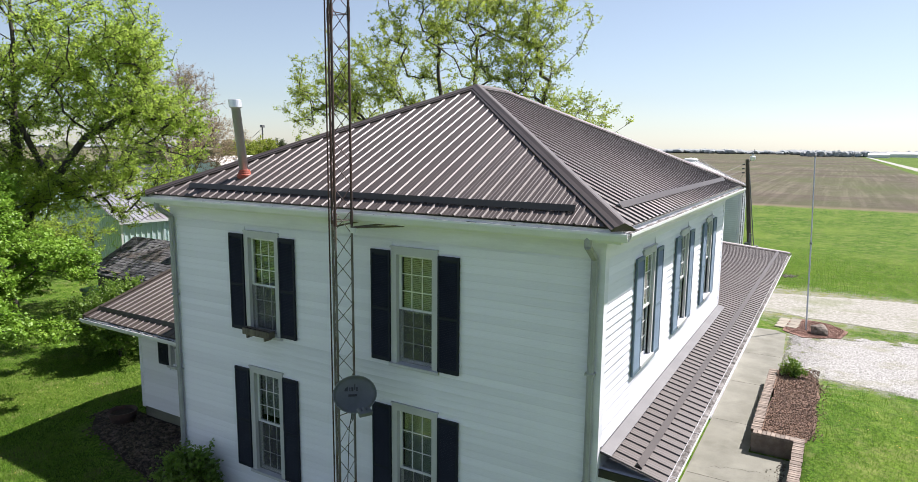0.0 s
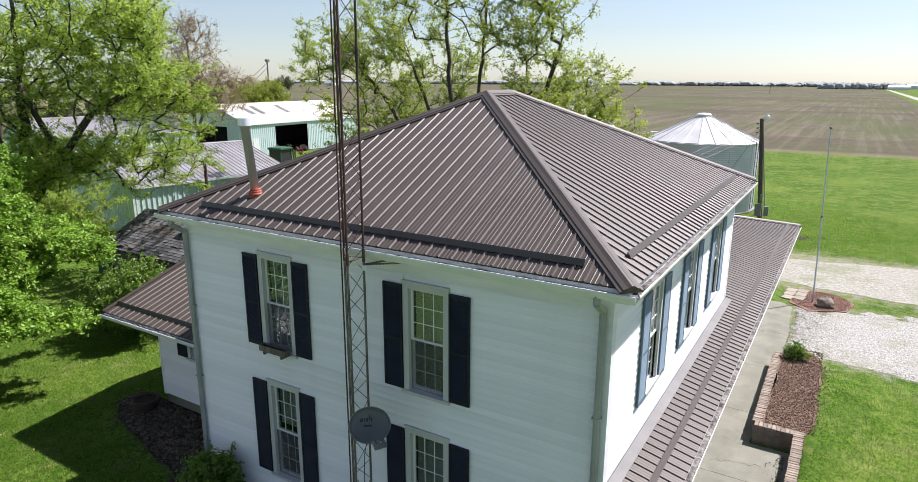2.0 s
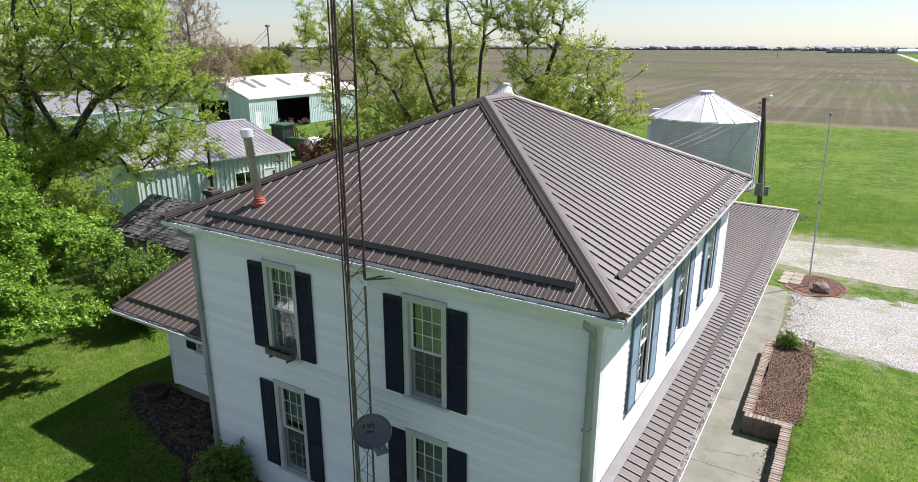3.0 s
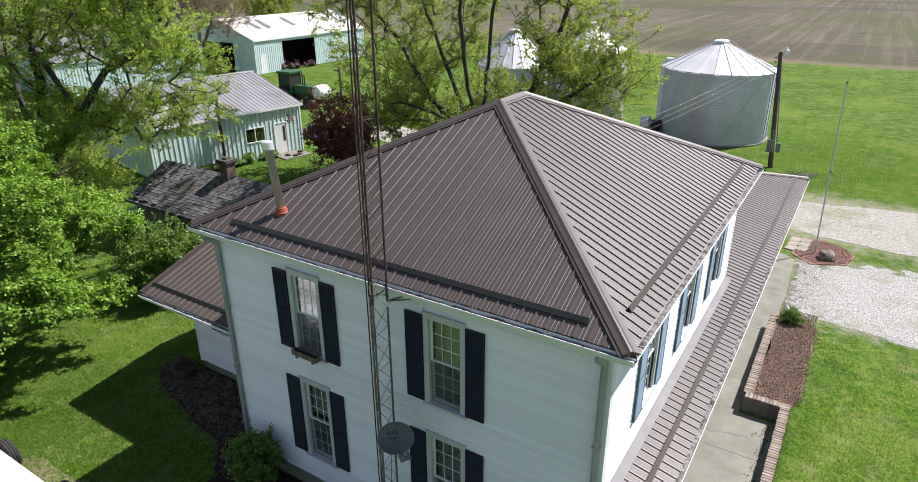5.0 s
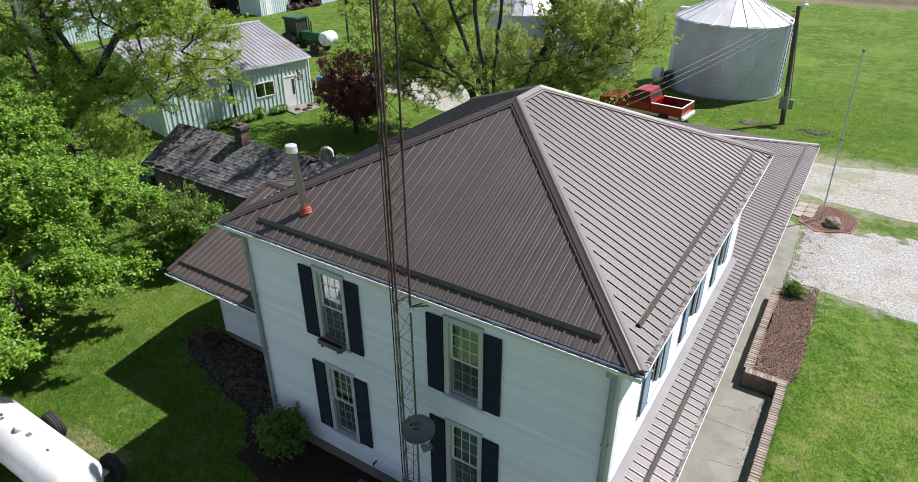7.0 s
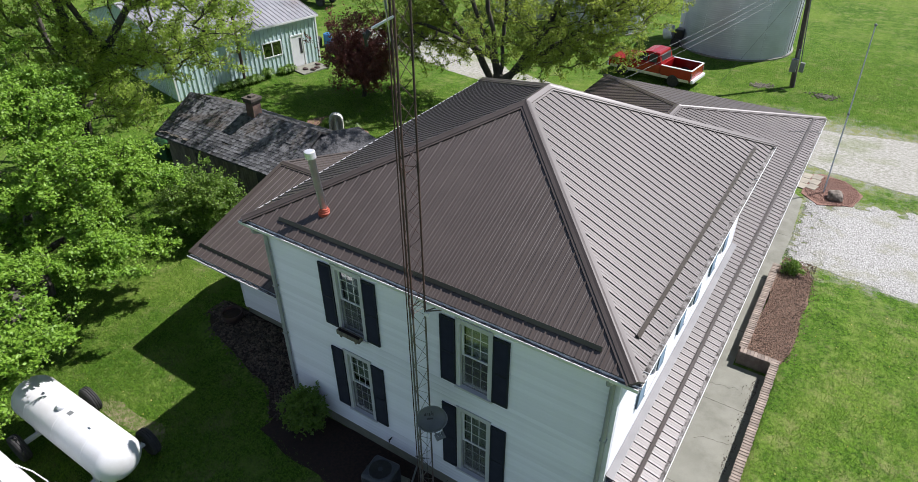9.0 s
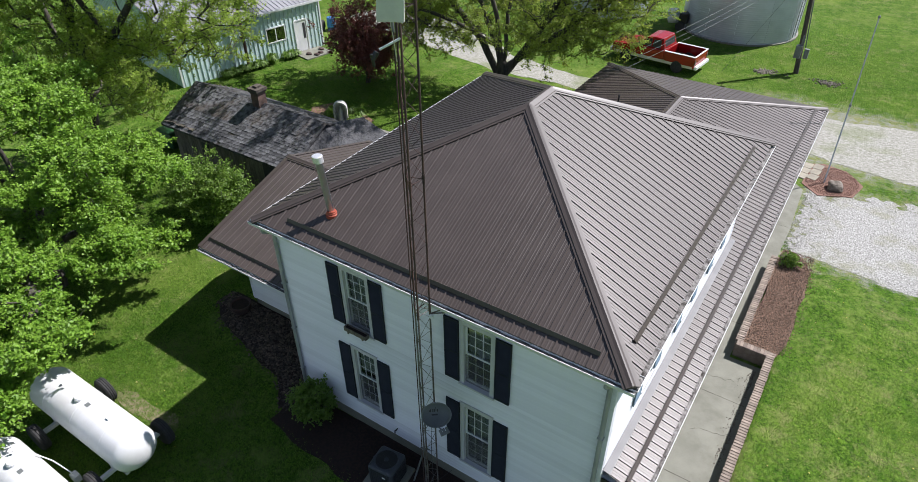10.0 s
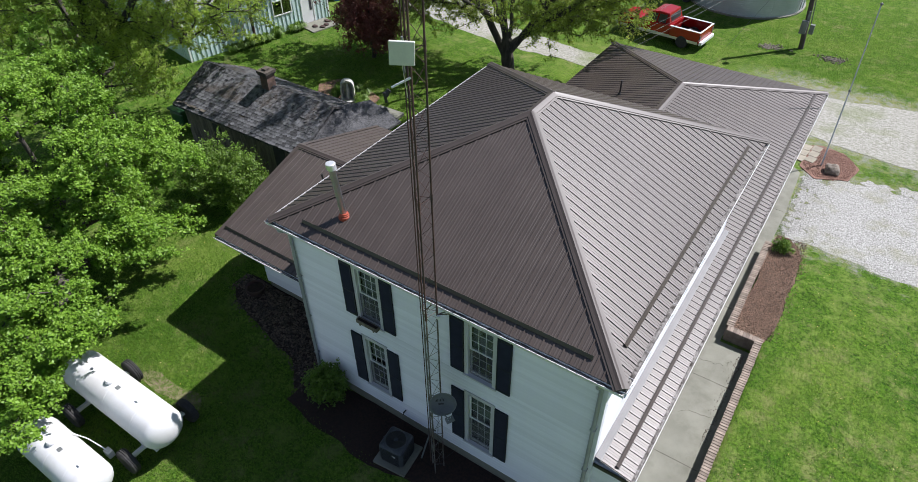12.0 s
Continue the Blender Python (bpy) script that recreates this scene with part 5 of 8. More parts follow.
def skeleton(stems, tips, seed, droop=0.0):
    """Branch paths that join every tip to the nearest wood, stems first. Returns nodes, parents and the index of each tip."""
    rnd = random.Random(seed)
    nodes, par, tip_ids = [], [], []
    for st in stems:
        prev = st[0] if isinstance(st[0], int) else -1
        pts = st[1:] if isinstance(st[0], int) else st
        for p, q in zip(pts, pts[1:]):
            m = max(1, int((Vector(q) - Vector(p)).length / 0.5))
            for i in range(m):
                nodes.append(Vector(p).lerp(Vector(q), i / m) + Vector((rnd.uniform(-1, 1), rnd.uniform(-1, 1), 0)) * 0.05)
                par.append(prev)
                prev = len(nodes) - 1
        nodes.append(Vector(pts[-1]))
        par.append(prev)
    base = np.array([tuple(v) for v in nodes])
    root = np.array(tuple(nodes[0]))
    order = sorted(tips, key=lambda t: min(np.linalg.norm(base - np.array(t), axis=1)))
    arr = [tuple(v) for v in nodes]
    big = np.array(arr)
    for t in order:
        tv = np.array(t)
        dd = np.linalg.norm(big - tv, axis=1)
        # join lower wood rather than wood above the tip, and not from further out
        cost = dd + 0.9 * np.maximum(0, big[:, 2] - tv[2] + 0.25 * dd) + 0.25 * np.maximum(0, np.linalg.norm(big[:, :2] - root[:2], axis=1) - np.linalg.norm(tv[:2] - root[:2]))
        j = int(np.argmin(cost))
        p, q = Vector(big[j]), Vector(t)
        L = (q - p).length
        m = max(1, int(L / 0.4))
        bend = Vector((rnd.uniform(-1, 1), rnd.uniform(-1, 1), rnd.uniform(-0.2, 0.9))) * L * 0.13
        prev = j
        add = []
        for i in range(1, m + 1):
            f = i / m
            c = p.lerp(q, f) + bend * (4 * f * (1 - f)) * 0.6 + Vector((rnd.uniform(-1, 1), rnd.uniform(-1, 1), rnd.uniform(-1, 1))) * 0.03 * L * (f < 1)
            nodes.append(c)
            par.append(prev)
            prev = len(nodes) - 1
            add.append(tuple(c))
        tip_ids.append(prev)
        big = np.concatenate([big, np.array(add)])
    return nodes, par, tip_ids


def wood_mesh(name, nodes, par, r_tip, r_max, power=0.46):
    k = len(nodes)
    load = [0] * k
    kids = [0] * k
    for i in range(k):
        if par[i] >= 0:
            kids[par[i]] += 1
    for i in range(k - 1, -1, -1):
        load[i] += 1 if kids[i] == 0 else 0
        if par[i] >= 0:
            load[par[i]] += load[i]
    rad = [min(r_max, r_tip * max(1, c) ** power) for c in load]
    sc = r_max / max(rad) if max(rad) > 0 else 1
    rad = [max(r_tip, r * (sc if r > r_tip * 4 else 1)) for r in rad]
    verts, faces = [], []

    def ring(c, d, r, n):
        a = d.orthogonal().normalized()
        b = d.cross(a)
        s = len(verts)
        for i in range(n):
            verts.append(c + (a * math.cos(2 * math.pi * i / n) + b * math.sin(2 * math.pi * i / n)) * r)
        return s

    for i in range(k):
        j = par[i]
        if j < 0:
            continue
        d = nodes[i] - nodes[j]
        if d.length < 1e-5:
            continue
        d.normalize()
        n = 9 if rad[i] > 0.12 else 6 if rad[i] > 0.04 else 4 if rad[i] > 0.015 else 3
        r0 = min(rad[j], rad[i] * 1.25)
        s0 = ring(nodes[j] - d * r0 * 0.3, d, r0, n)
        s1 = ring(nodes[i], d, rad[i], n)
        for q in range(n):
            q2 = (q + 1) % n
            faces.append((s0 + q, s0 + q2, s1 + q2, s1 + q))
    return raw(name, verts, faces, True)


def tree(name, label, base, stems, crown, leaves, leaf_size, material, seed, tips=350, r_max=0.35, r_tip=0.008, spread=0.45, bark=BARK, category="tree", shell=0.55, noise_amp=0.3, twigs=5, twig_r=0.006, spray=None, flat=1.0, lift=0.1):
    """crown: list of (centre, radii, weight) lobes in which the twigs end. spray: (tips, length, width, thickness) of the flat leafy sprays that make up a lobe."""
    rnd = random.Random(seed)
    ob = thing(name, label, category, base)
    tot = sum(c[2] for c in crown)
    pts = []
    for c, r, w in crown:
        many = int(tips * w / tot)
        for i in range(many // spray[0] + 1 if spray else many):
            while True:
                d = Vector((rnd.gauss(0, 1), rnd.gauss(0, 1), rnd.gauss(0, 1))).normalized()
                f = rnd.uniform(shell, 1.0) if rnd.random() < 0.75 else rnd.uniform(0.15, 0.8)
                f *= 1 + noise_amp * noise.noise(d * 1.7 + Vector((seed, seed, 0)))
                p = Vector(c) + Vector((d.x * r[0], d.y * r[1], d.z * r[2])) * f
                if p.z > 0.35:
                    break
            if not spray:
                pts.append(tuple(p))
                continue
            out = p - Vector((base[0], base[1], p.z))
            out = (out.normalized() if out.length > 0.1 else Vector((1, 0, 0))) + Vector((rnd.gauss(0, 0.45), rnd.gauss(0, 0.45), rnd.uniform(-0.15, 0.45)))
            out.normalize()
            side = out.cross(Vector((0, 0, 1))).normalized()
            up = side.cross(out)
            size = rnd.uniform(0.6, 1.3)
            for j in range(spray[0]):
                u = rnd.uniform(0, 1)
                q = p + out * (u - 0.4) * spray[1] * size + side * rnd.gauss(0, 0.5) * spray[2] * (1.15 - u) * size + up * (rnd.gauss(0, 0.5) * spray[3] - 0.25 * spray[3] * u * u)
                pts.append((q.x, q.y, max(q.z, 0.35)))
    nodes, par, tip_ids = skeleton(stems, pts, seed)
    me = wood_mesh("trunk", nodes, par, r_tip, r_max)
    g = np.random.RandomState(seed)
    # short twigs fan out from every branch end, and the leaves hang along them
    T, K = len(tip_ids), twigs
    end = np.array([tuple(nodes[i]) for i in tip_ids])
    back = np.array([tuple(nodes[par[i]]) for i in tip_ids])
    way = end - back
    way /= np.linalg.norm(way, axis=1)[:, None] + 1e-6
    start = np.repeat(end, K, axis=0) - np.repeat(way, K, axis=0) * g.uniform(0, spread * 1.6, T * K)[:, None]
    d = np.repeat(way, K, axis=0) * 0.7 + g.normal(size=(T * K, 3)) * 0.75
    d[:, 2] = d[:, 2] * flat + 0.12
    d /= np.linalg.norm(d, axis=1)[:, None]
    ln = spread * g.uniform(0.9, 2.4, T * K)
    if twig_r > 0:
        side = np.cross(d, g.normal(size=d.shape))
        side /= np.linalg.norm(side, axis=1)[:, None]
        other = np.cross(d, side)
        stop = start + d * ln[:, None]
        quad = np.stack([start + side * twig_r, start - side * twig_r * 0.5 + other * twig_r * 0.87, start - side * twig_r * 0.5 - other * twig_r * 0.87, stop], axis=1).reshape(-1, 3)
        tw = bpy.data.meshes.new("twigs")
        base_i = np.arange(0, len(quad), 4)
        faces = [(i, i + 1, i + 3) for i in base_i] + [(i + 1, i + 2, i + 3) for i in base_i] + [(i + 2, i, i + 3) for i in base_i]
        tw.from_pydata(quad.tolist(), [], [tuple(int(x) for x in f) for f in faces])
        bm = bmesh.new()
        bm.from_mesh(me)
        bm.from_mesh(tw)
        bm.to_mesh(me)
        bm.free()
    part("trunk", me, bark, ob)
    per = max(1, leaves // (T * K))
    f = g.uniform(0.1, 1.1, (T * K, per))
    cen = start[:, None, :] + d[:, None, :] * (ln[:, None] * f)[:, :, None] + g.normal(size=(T * K, per, 3)) * (leaf_size * 0.95)
    cen = cen.reshape(-1, 3)
    cen = cen[cen[:, 2] > 0.08]
    part("crown", leaf_mesh("crown", cen, leaf_size, rnd, lift), material, ob)
    return ob


# tall tree behind the house, forked low
bx, by = -15.2, 21.8
tree("yard_tree", "tall forked shade tree with thin young spring leaves", (bx, by, 0),
     [[(bx, by, -0.1), (bx - 0.1, by, 1.6), (bx - 0.45, by, 3.9), (bx - 0.8, by, 5.5), (bx - 1.3, by, 8.8), (bx - 1.5, by, 13.5)], [4, (bx, by, 2.0), (bx - 0.05, by + 0.3, 4.2), (bx + 0.35, by + 0.4, 8.9), (bx + 0.8, by + 0.4, 13.5)],
      [2, (bx - 0.2, by, 1.2), (bx - 1.5, by + 0.1, 3.1), (bx - 3.7, by + 0.2, 5.0), (bx - 5.1, by + 0.3, 7.1), (bx - 6.4, by + 0.4, 8.6), (bx - 9.0, by + 0.4, 9.8)], [3, (bx + 0.2, by, 1.6), (bx + 1.3, by + 0.4, 3.4), (bx + 2.4, by + 0.6, 5.1), (bx + 3.1, by + 0.7, 6.9), (bx + 3.9, by + 0.8, 8.6), (bx + 4.6, by + 0.9, 11.0)],
      [5, (bx - 0.3, by, 2.4), (bx - 2.6, by + 0.6, 6.5), (bx - 4.6, by + 0.6, 11.0)], [6, (bx - 0.3, by - 0.1, 3.0), (bx - 2.4, by - 1.0, 4.2), (bx - 4.6, by - 1.2, 4.6)], [4, (bx + 0.2, by, 2.0), (bx + 3.0, by + 1.0, 4.2), (bx + 5.8, by + 1.4, 6.4)]],
     [((bx - 9.4, by + 0.4, 9.6), (3.3, 2.8, 2.3), 0.6), ((bx - 3.9, by - 1.9, 11.8), (3.3, 3.0, 2.7), 1.0), ((bx + 0.7, by - 2.7, 14.5), (3.4, 3.2, 2.8), 1.1), ((bx + 3.6, by - 0.9, 12.1), (2.9, 3.0, 2.5), 1.0), ((bx + 5.0, by + 1.0, 8.6), (2.6, 2.8, 2.3), 0.9)] +
     [((bx - 6.8, by + 0.4, 6.4), (3.4, 2.6, 1.8), 0.6), ((bx + 5.6, by + 1.6, 6.0), (2.4, 2.6, 1.5), 0.6), ((bx - 1.8, by + 1.5, 9.8), (4.0, 2.4, 2.3), 0.5), ((bx + 2.8, by - 0.2, 5.2), (2.8, 2.4, 1.5), 0.5), ((bx - 3.6, by - 0.8, 4.0), (3.0, 2.0, 1.1), 0.55), ((bx - 4.0, by + 2.0, 7.8), (3.0, 2.2, 2.0), 0.8), ((bx - 6.0, by + 0.2, 5.2), (2.6, 2.0, 1.2), 0.45), ((bx + 4.6, by + 0.8, 7.0), (2.6, 2.4, 1.8), 0.6), ((bx + 1.6, by + 1.5, 3.4), (2.4, 1.8, 1.0), 0.4), ((bx - 5.0, by + 0.8, 3.2), (2.5, 1.6, 1.0), 0.45), ((bx + 4.4, by + 1.2, 4.4), (2.6, 2.0, 1.1), 0.5), ((bx - 1.5, by + 1.8, 5.4), (2.8, 1.6, 1.4), 0.5)],
     215000, 0.052, LEAF_SPARSE, 11, tips=3300, r_max=0.36, r_tip=0.012, spread=0.26, twigs=5, twig_r=0.007, noise_amp=0.45, spray=(15, 2.3, 1.7, 1.1), flat=0.8, lift=0.2)
# big spreading maple by the workshop
mx, my = -29.6, 6.3
tree("maple_tree", "large spreading maple with olive spring leaves", (mx, my, 0),
     [[(mx, my, -0.1), (mx + 0.3, my, 2.5), (mx + 1.0, my, 5.1), (mx + 1.7, my, 7.0), (mx + 2.0, my, 10), (mx + 1.6, my + 0.3, 13.5)], [4, (mx + 0.2, my, 2.0), (mx - 1.5, my + 0.5, 5.5), (mx - 2.8, my + 1.0, 10)],
      [6, (mx + 0.5, my, 3.0), (mx + 1.6, my + 0.2, 4.0), (mx + 3.3, my + 0.5, 5.7), (mx + 5.0, my + 1.0, 7.6), (mx + 7.4, my + 1.5, 8.6), (mx + 9.0, my + 1.6, 8.8)], [5, (mx + 0.4, my, 2.4), (mx + 2.4, my - 0.8, 4.4), (mx + 4.4, my - 0.6, 5.4)],
      [17, (mx + 3.3, my + 0.5, 5.7), (mx + 4.8, my + 0.9, 5.9), (mx + 6.6, my + 1.2, 6.0)]],
     [((mx, my, 14.0), (3.6, 3.6, 3.0), 1.0), ((mx + 2.6, my + 1.0, 11.0), (2.8, 2.8, 2.4), 0.8), ((mx - 3.2, my + 0.6, 11.0), (3.2, 3.2, 2.8), 0.8), ((mx + 4.8, my + 2.8, 8.6), (2.8, 2.8, 2.2), 0.9), ((mx - 4.5, my - 1.5, 8.0), (3.4, 3.4, 2.6), 0.8)] +
     [((mx + 1.6, my - 2.6, 8.2), (3.0, 2.6, 2.2), 0.7), ((mx + 5.2, my + 3.4, 5.6), (2.8, 2.6, 1.4), 0.6), ((mx + 2.4, my - 1.4, 5.4), (2.6, 2.4, 1.3), 0.5), ((mx - 2.5, my - 2.5, 5.6), (3.0, 2.6, 1.6), 0.5), ((mx + 1.5, my + 1.0, 9.5), (4.2, 4.0, 3.4), 1.0), ((mx + 5.4, my + 1.6, 11.5), (3.0, 2.4, 2.3), 0.8), ((mx + 7.6, my + 1.5, 8.6), (2.6, 2.4, 2.0), 0.55), ((mx + 9.4, my + 1.6, 8.4), (1.6, 1.8, 1.6), 0.25)] +
     [((mx + 7.6, my + 1.4, 11.0), (2.0, 2.0, 1.4), 0.4), ((mx + 6.0, my + 1.2, 6.2), (2.4, 2.2, 1.1), 0.35), ((mx + 3.5, my + 0.5, 5.7), (2.2, 2.0, 1.2), 0.5), ((mx + 1.4, my + 0.8, 6.4), (2.4, 2.2, 1.5), 0.6), ((mx - 1.0, my - 3.5, 10.5), (3.6, 2.8, 2.8), 0.8), ((mx - 0.6, my + 2.6, 2.3), (3.0, 2.2, 1.2), 0.5), ((mx + 1.9, my + 1.2, 2.5), (2.3, 1.8, 1.1), 0.4), ((mx - 3.6, my + 4.0, 2.9), (3.0, 2.6, 1.4), 0.45)],
     220000, 0.050, LEAF_OLIVE, 12, tips=3300, r_max=0.3, r_tip=0.012, spread=0.26, twig_r=0.007, shell=0.3, noise_amp=0.5, spray=(13, 2.2, 1.5, 0.8), flat=0.6, lift=0.3)
# broad bright green tree over the tanks
nx, ny = -20.6, -1.0
tree("broad_tree", "broad dense tree with bright fresh green leaves", (nx, ny, 0),
     [[(nx, ny, -0.1), (nx, ny, 1.6), (nx + 0.2, ny + 0.2, 4.5), (nx, ny, 6.5)], [3, (nx, ny, 1.5), (nx + 2.0, ny - 0.6, 3.0), (nx + 4.6, ny - 2.2, 3.4)], [3, (nx, ny, 1.6), (nx - 2.2, ny + 2.0, 4.2)], [3, (nx, ny, 1.5), (nx + 2.0, ny + 1.6, 3.0)]],
     [((nx, ny, 5.8), (2.8, 2.8, 1.9), 1.2), ((nx + 2.4, ny + 0.6, 4.4), (1.9, 2.0, 1.4), 0.8), ((nx + 3.2, ny + 1.4, 2.8), (1.2, 1.4, 1.0), 0.4), ((nx + 1.6, ny + 3.2, 3.8), (2.0, 1.7, 1.4), 0.7), ((nx + 3.0, ny - 1.8, 3.6), (2.0, 1.7, 1.2), 0.7)] +
     [((nx + 5.0, ny - 2.9, 2.9), (1.7, 1.3, 0.8), 0.45), ((nx + 1.4, ny - 3.0, 4.4), (2.4, 1.8, 1.4), 0.7), ((nx - 2.0, ny + 2.6, 5.8), (2.3, 2.2, 1.7), 0.8), ((nx - 4.2, ny + 3.6, 6.0), (2.4, 2.2, 1.8), 0.8), ((nx - 1.8, ny - 2.2, 5.4), (2.4, 2.2, 1.7), 0.7),
      ((nx + 4.6, ny - 4.4, 3.4), (1.9, 1.3, 0.8), 0.4), ((nx + 6.4, ny - 3.0, 2.9), (1.3, 0.9, 0.55), 0.25), ((nx + 5.9, ny - 4.9, 2.9), (1.4, 0.8, 0.5), 0.25), ((nx + 6.8, ny - 4.7, 2.5), (1.1, 0.7, 0.35), 0.16), ((nx + 3.2, ny - 5.4, 4.0), (2.0, 1.6, 1.0), 0.4), ((nx + 4.2, ny + 0.2, 3.0), (1.6, 1.3, 1.0), 0.45)],
     330000, 0.050, LEAF_BRIGHT, 13, tips=2600, r_max=0.3, r_tip=0.01, spread=0.20, twigs=6, shell=0.5, noise_amp=0.5, spray=(13, 1.3, 0.85, 0.22), flat=0.35, lift=0.7)
# purple-leaved tree
tree("purple_tree", "small round tree with dark red-purple leaves", (-23.2, 19.6, 0),
     [[(-23.2, 19.6, -0.1), (-23.2, 19.6, 0.9), (-23.2, 19.6, 3.4)], [1, (-23.2, 19.6, 0.6), (-24.2, 19.8, 2.6)], [1, (-23.2, 19.6, 0.6), (-22.2, 19.4, 2.6)]],
     [((-23.2, 19.6, 3.0), (2.5, 2.4, 2.2), 1.0), ((-22.2, 19.0, 2.1), (1.6, 1.5, 1.3), 0.5), ((-24.3, 20.1, 2.2), (1.6, 1.5, 1.3), 0.5)], 34000, 0.055, LEAF_RED, 14, tips=520, r_max=0.14, spread=0.22, r_tip=0.006, noise_amp=0.5)
# rounded shrub beside the wing
tree("lilac_bush", "rounded green shrub beside the side wing", (-19.3, 5.0, 0),
     [[(-19.3, 5.0, -0.1), (-19.3, 5.0, 0.5), (-19.3, 5.0, 1.6)], [0, (-19.5, 5.1, 0.0), (-20.4, 5.3, 1.4)], [0, (-19.1, 4.9, 0.0), (-18.2, 4.8, 1.4)]],
     [((-19.3, 5.0, 1.4), (2.0, 1.6, 1.25), 1.0), ((-20.6, 5.0, 1.0), (1.0, 1.0, 0.8), 0.3), ((-18.2, 4.9, 1.9), (0.9, 0.9, 0.8), 0.3)], 30000, 0.05, LEAF_BUSH, 15, tips=420, r_max=0.05, spread=0.2, r_tip=0.005, category="shrub", noise_amp=0.45)
# leafless tree near the machine barn
kx, ky = -62.4, 40.3
tree("budding_tree", "bare brown tree with swelling buds", (kx, ky, 0),
     [[(kx, ky, -0.1), (kx, ky, 3), (kx + 0.3, ky, 8), (kx, ky, 13)], [4, (kx, ky, 2.5), (kx + 2, ky + 1, 7), (kx + 3.5, ky + 2, 10)], [4, (kx, ky, 2.6), (kx - 2, ky - 1, 7), (kx - 3, ky - 1.5, 10)]],
     [((kx, ky, 12.0), (4.0, 4.0, 4.4), 1.0), ((kx + 2.5, ky + 1.5, 7.5), (3.8, 3.8, 3.4), 0.8), ((kx - 2.5, ky - 1.0, 8.5), (3.2, 3.2, 3.0), 0.5)], 26000, 0.06, LEAF_BUD, 16, tips=1100, r_max=0.3, spread=0.45, r_tip=0.016, twig_r=0.012, bark=BUDBARK)

# ---- lattice antenna tower beside the front wall ----
TX, TY, TH = -4.40, -0.30, 15.6
tower = thing("antenna_tower", "slim triangular lattice antenna tower, rusty above and galvanized below", "antenna tower", (TX, TY, 0))
LEG = [(TX + 0.185 * math.cos(radians(a)), TY + 0.185 * math.sin(radians(a))) for a in (49, 169, 289)]
SPLIT = 6.35
for x, y in LEG:
    part("leg", tubes(((x, y, -0.1), (x, y, SPLIT), 0.019), n=8), ZINC, tower)
    part("leg", tubes(((x, y, SPLIT), (x, y, TH), 0.019), ((x, y, SPLIT - 0.1), (x, y, SPLIT + 0.1), 0.026), ((x, y, 9.3), (x, y, 9.5), 0.026), ((x, y, 12.3), (x, y, 12.5), 0.026), n=8), RUST, tower)
for i in range(3):
    (ax, ay), (cx_, cy_) = LEG[i], LEG[(i + 1) % 3]
    STEP = 0.375
    va = mesh_of(tubes(((ax, ay, 0), (cx_, cy_, STEP), 0.006), n=4), "brace")
    vb = mesh_of(tubes(((cx_, cy_, 0), (ax, ay, STEP), 0.006), n=4), "brace")
    vc = mesh_of(tubes(((cx_, cy_, 0), (ax, ay, STEP), 0.006), n=4), "brace")
    vd = mesh_of(tubes(((ax, ay, 0), (cx_, cy_, STEP), 0.006), n=4), "brace")
    for me, mt in ((va, ZINC), (vb, ZINC), (vc, RUST), (vd, RUST)):
        me.materials.append(mt)
    z, k = 0.1, 0
    while z < TH - 0.3:
        lowz = z < SPLIT
        ob = part("brace", (va if k % 2 else vb) if lowz else (vd if k % 2 else vc), ZINC, tower)
        ob.location.z = z
        z += STEP
        k += 1
    for zz in (3.2, SPLIT - 0.03, 9.4, 12.4):
        part("ring_bar", tubes(((ax, ay, zz), (cx_, cy_, zz), 0.008), n=5), ZINC if zz < SPLIT else RUST, tower)
part("conduit", tubes((((LEG[1][0] - 0.05), LEG[1][1] - 0.02, 0.1), ((LEG[1][0] - 0.05), LEG[1][1] - 0.02, 13.2), 0.012), n=6), RUST, tower)
part("wall_bracket", tubes(((LEG[0][0], LEG[0][1], 6.2), (-3.95, 0.33, 6.24), 0.016), ((LEG[0][0], LEG[0][1], 6.2), (-3.62, 0.33, 6.22), 0.016), ((LEG[1][0], LEG[1][1], 6.2), (-4.5, 0.33, 6.24), 0.014), n=6), ZINC, tower)
part("clamp", boxes((LEG[0][0] + 0.01, LEG[0][0] + 0.1, LEG[0][1] - 0.05, LEG[0][1] + 0.0, 6.12, 6.2)), GUTTER, tower, "white clamp")
antenna = thing("panel_antenna", "flat white square panel antenna clamped to the tower", "antenna", (TX - 0.05, -0.72, 12.5))
pm = look((-4.30, -0.72, 12.48), (-4.30 + 0.55, -0.72 - 0.85, 12.42)) @ pose(0, 0, 0, 0, 0, 3)
part("panel", bevel(box(bmesh.new(), -0.2, 0.2, -0.2, 0.2, -0.02, 0.03, pm), 0.012, 2), PLASTIC, antenna)
part("mount", tubes(((-4.32, -0.6, 12.4), (LEG[2][0], LEG[2][1], 12.4), 0.02), ((-4.36, -0.62, 12.1), (-4.36, -0.62, 12.7), 0.02), n=6), GREY, antenna)
part("lead", tubes(((-4.4, -0.62, 12.3), (-4.42, -0.5, 11.6), 0.008), n=5), CREAM, antenna)
stub = thing("stub_antenna", "short white tube antenna on the tower", "antenna", (TX - 0.1, -0.55, 11.9))
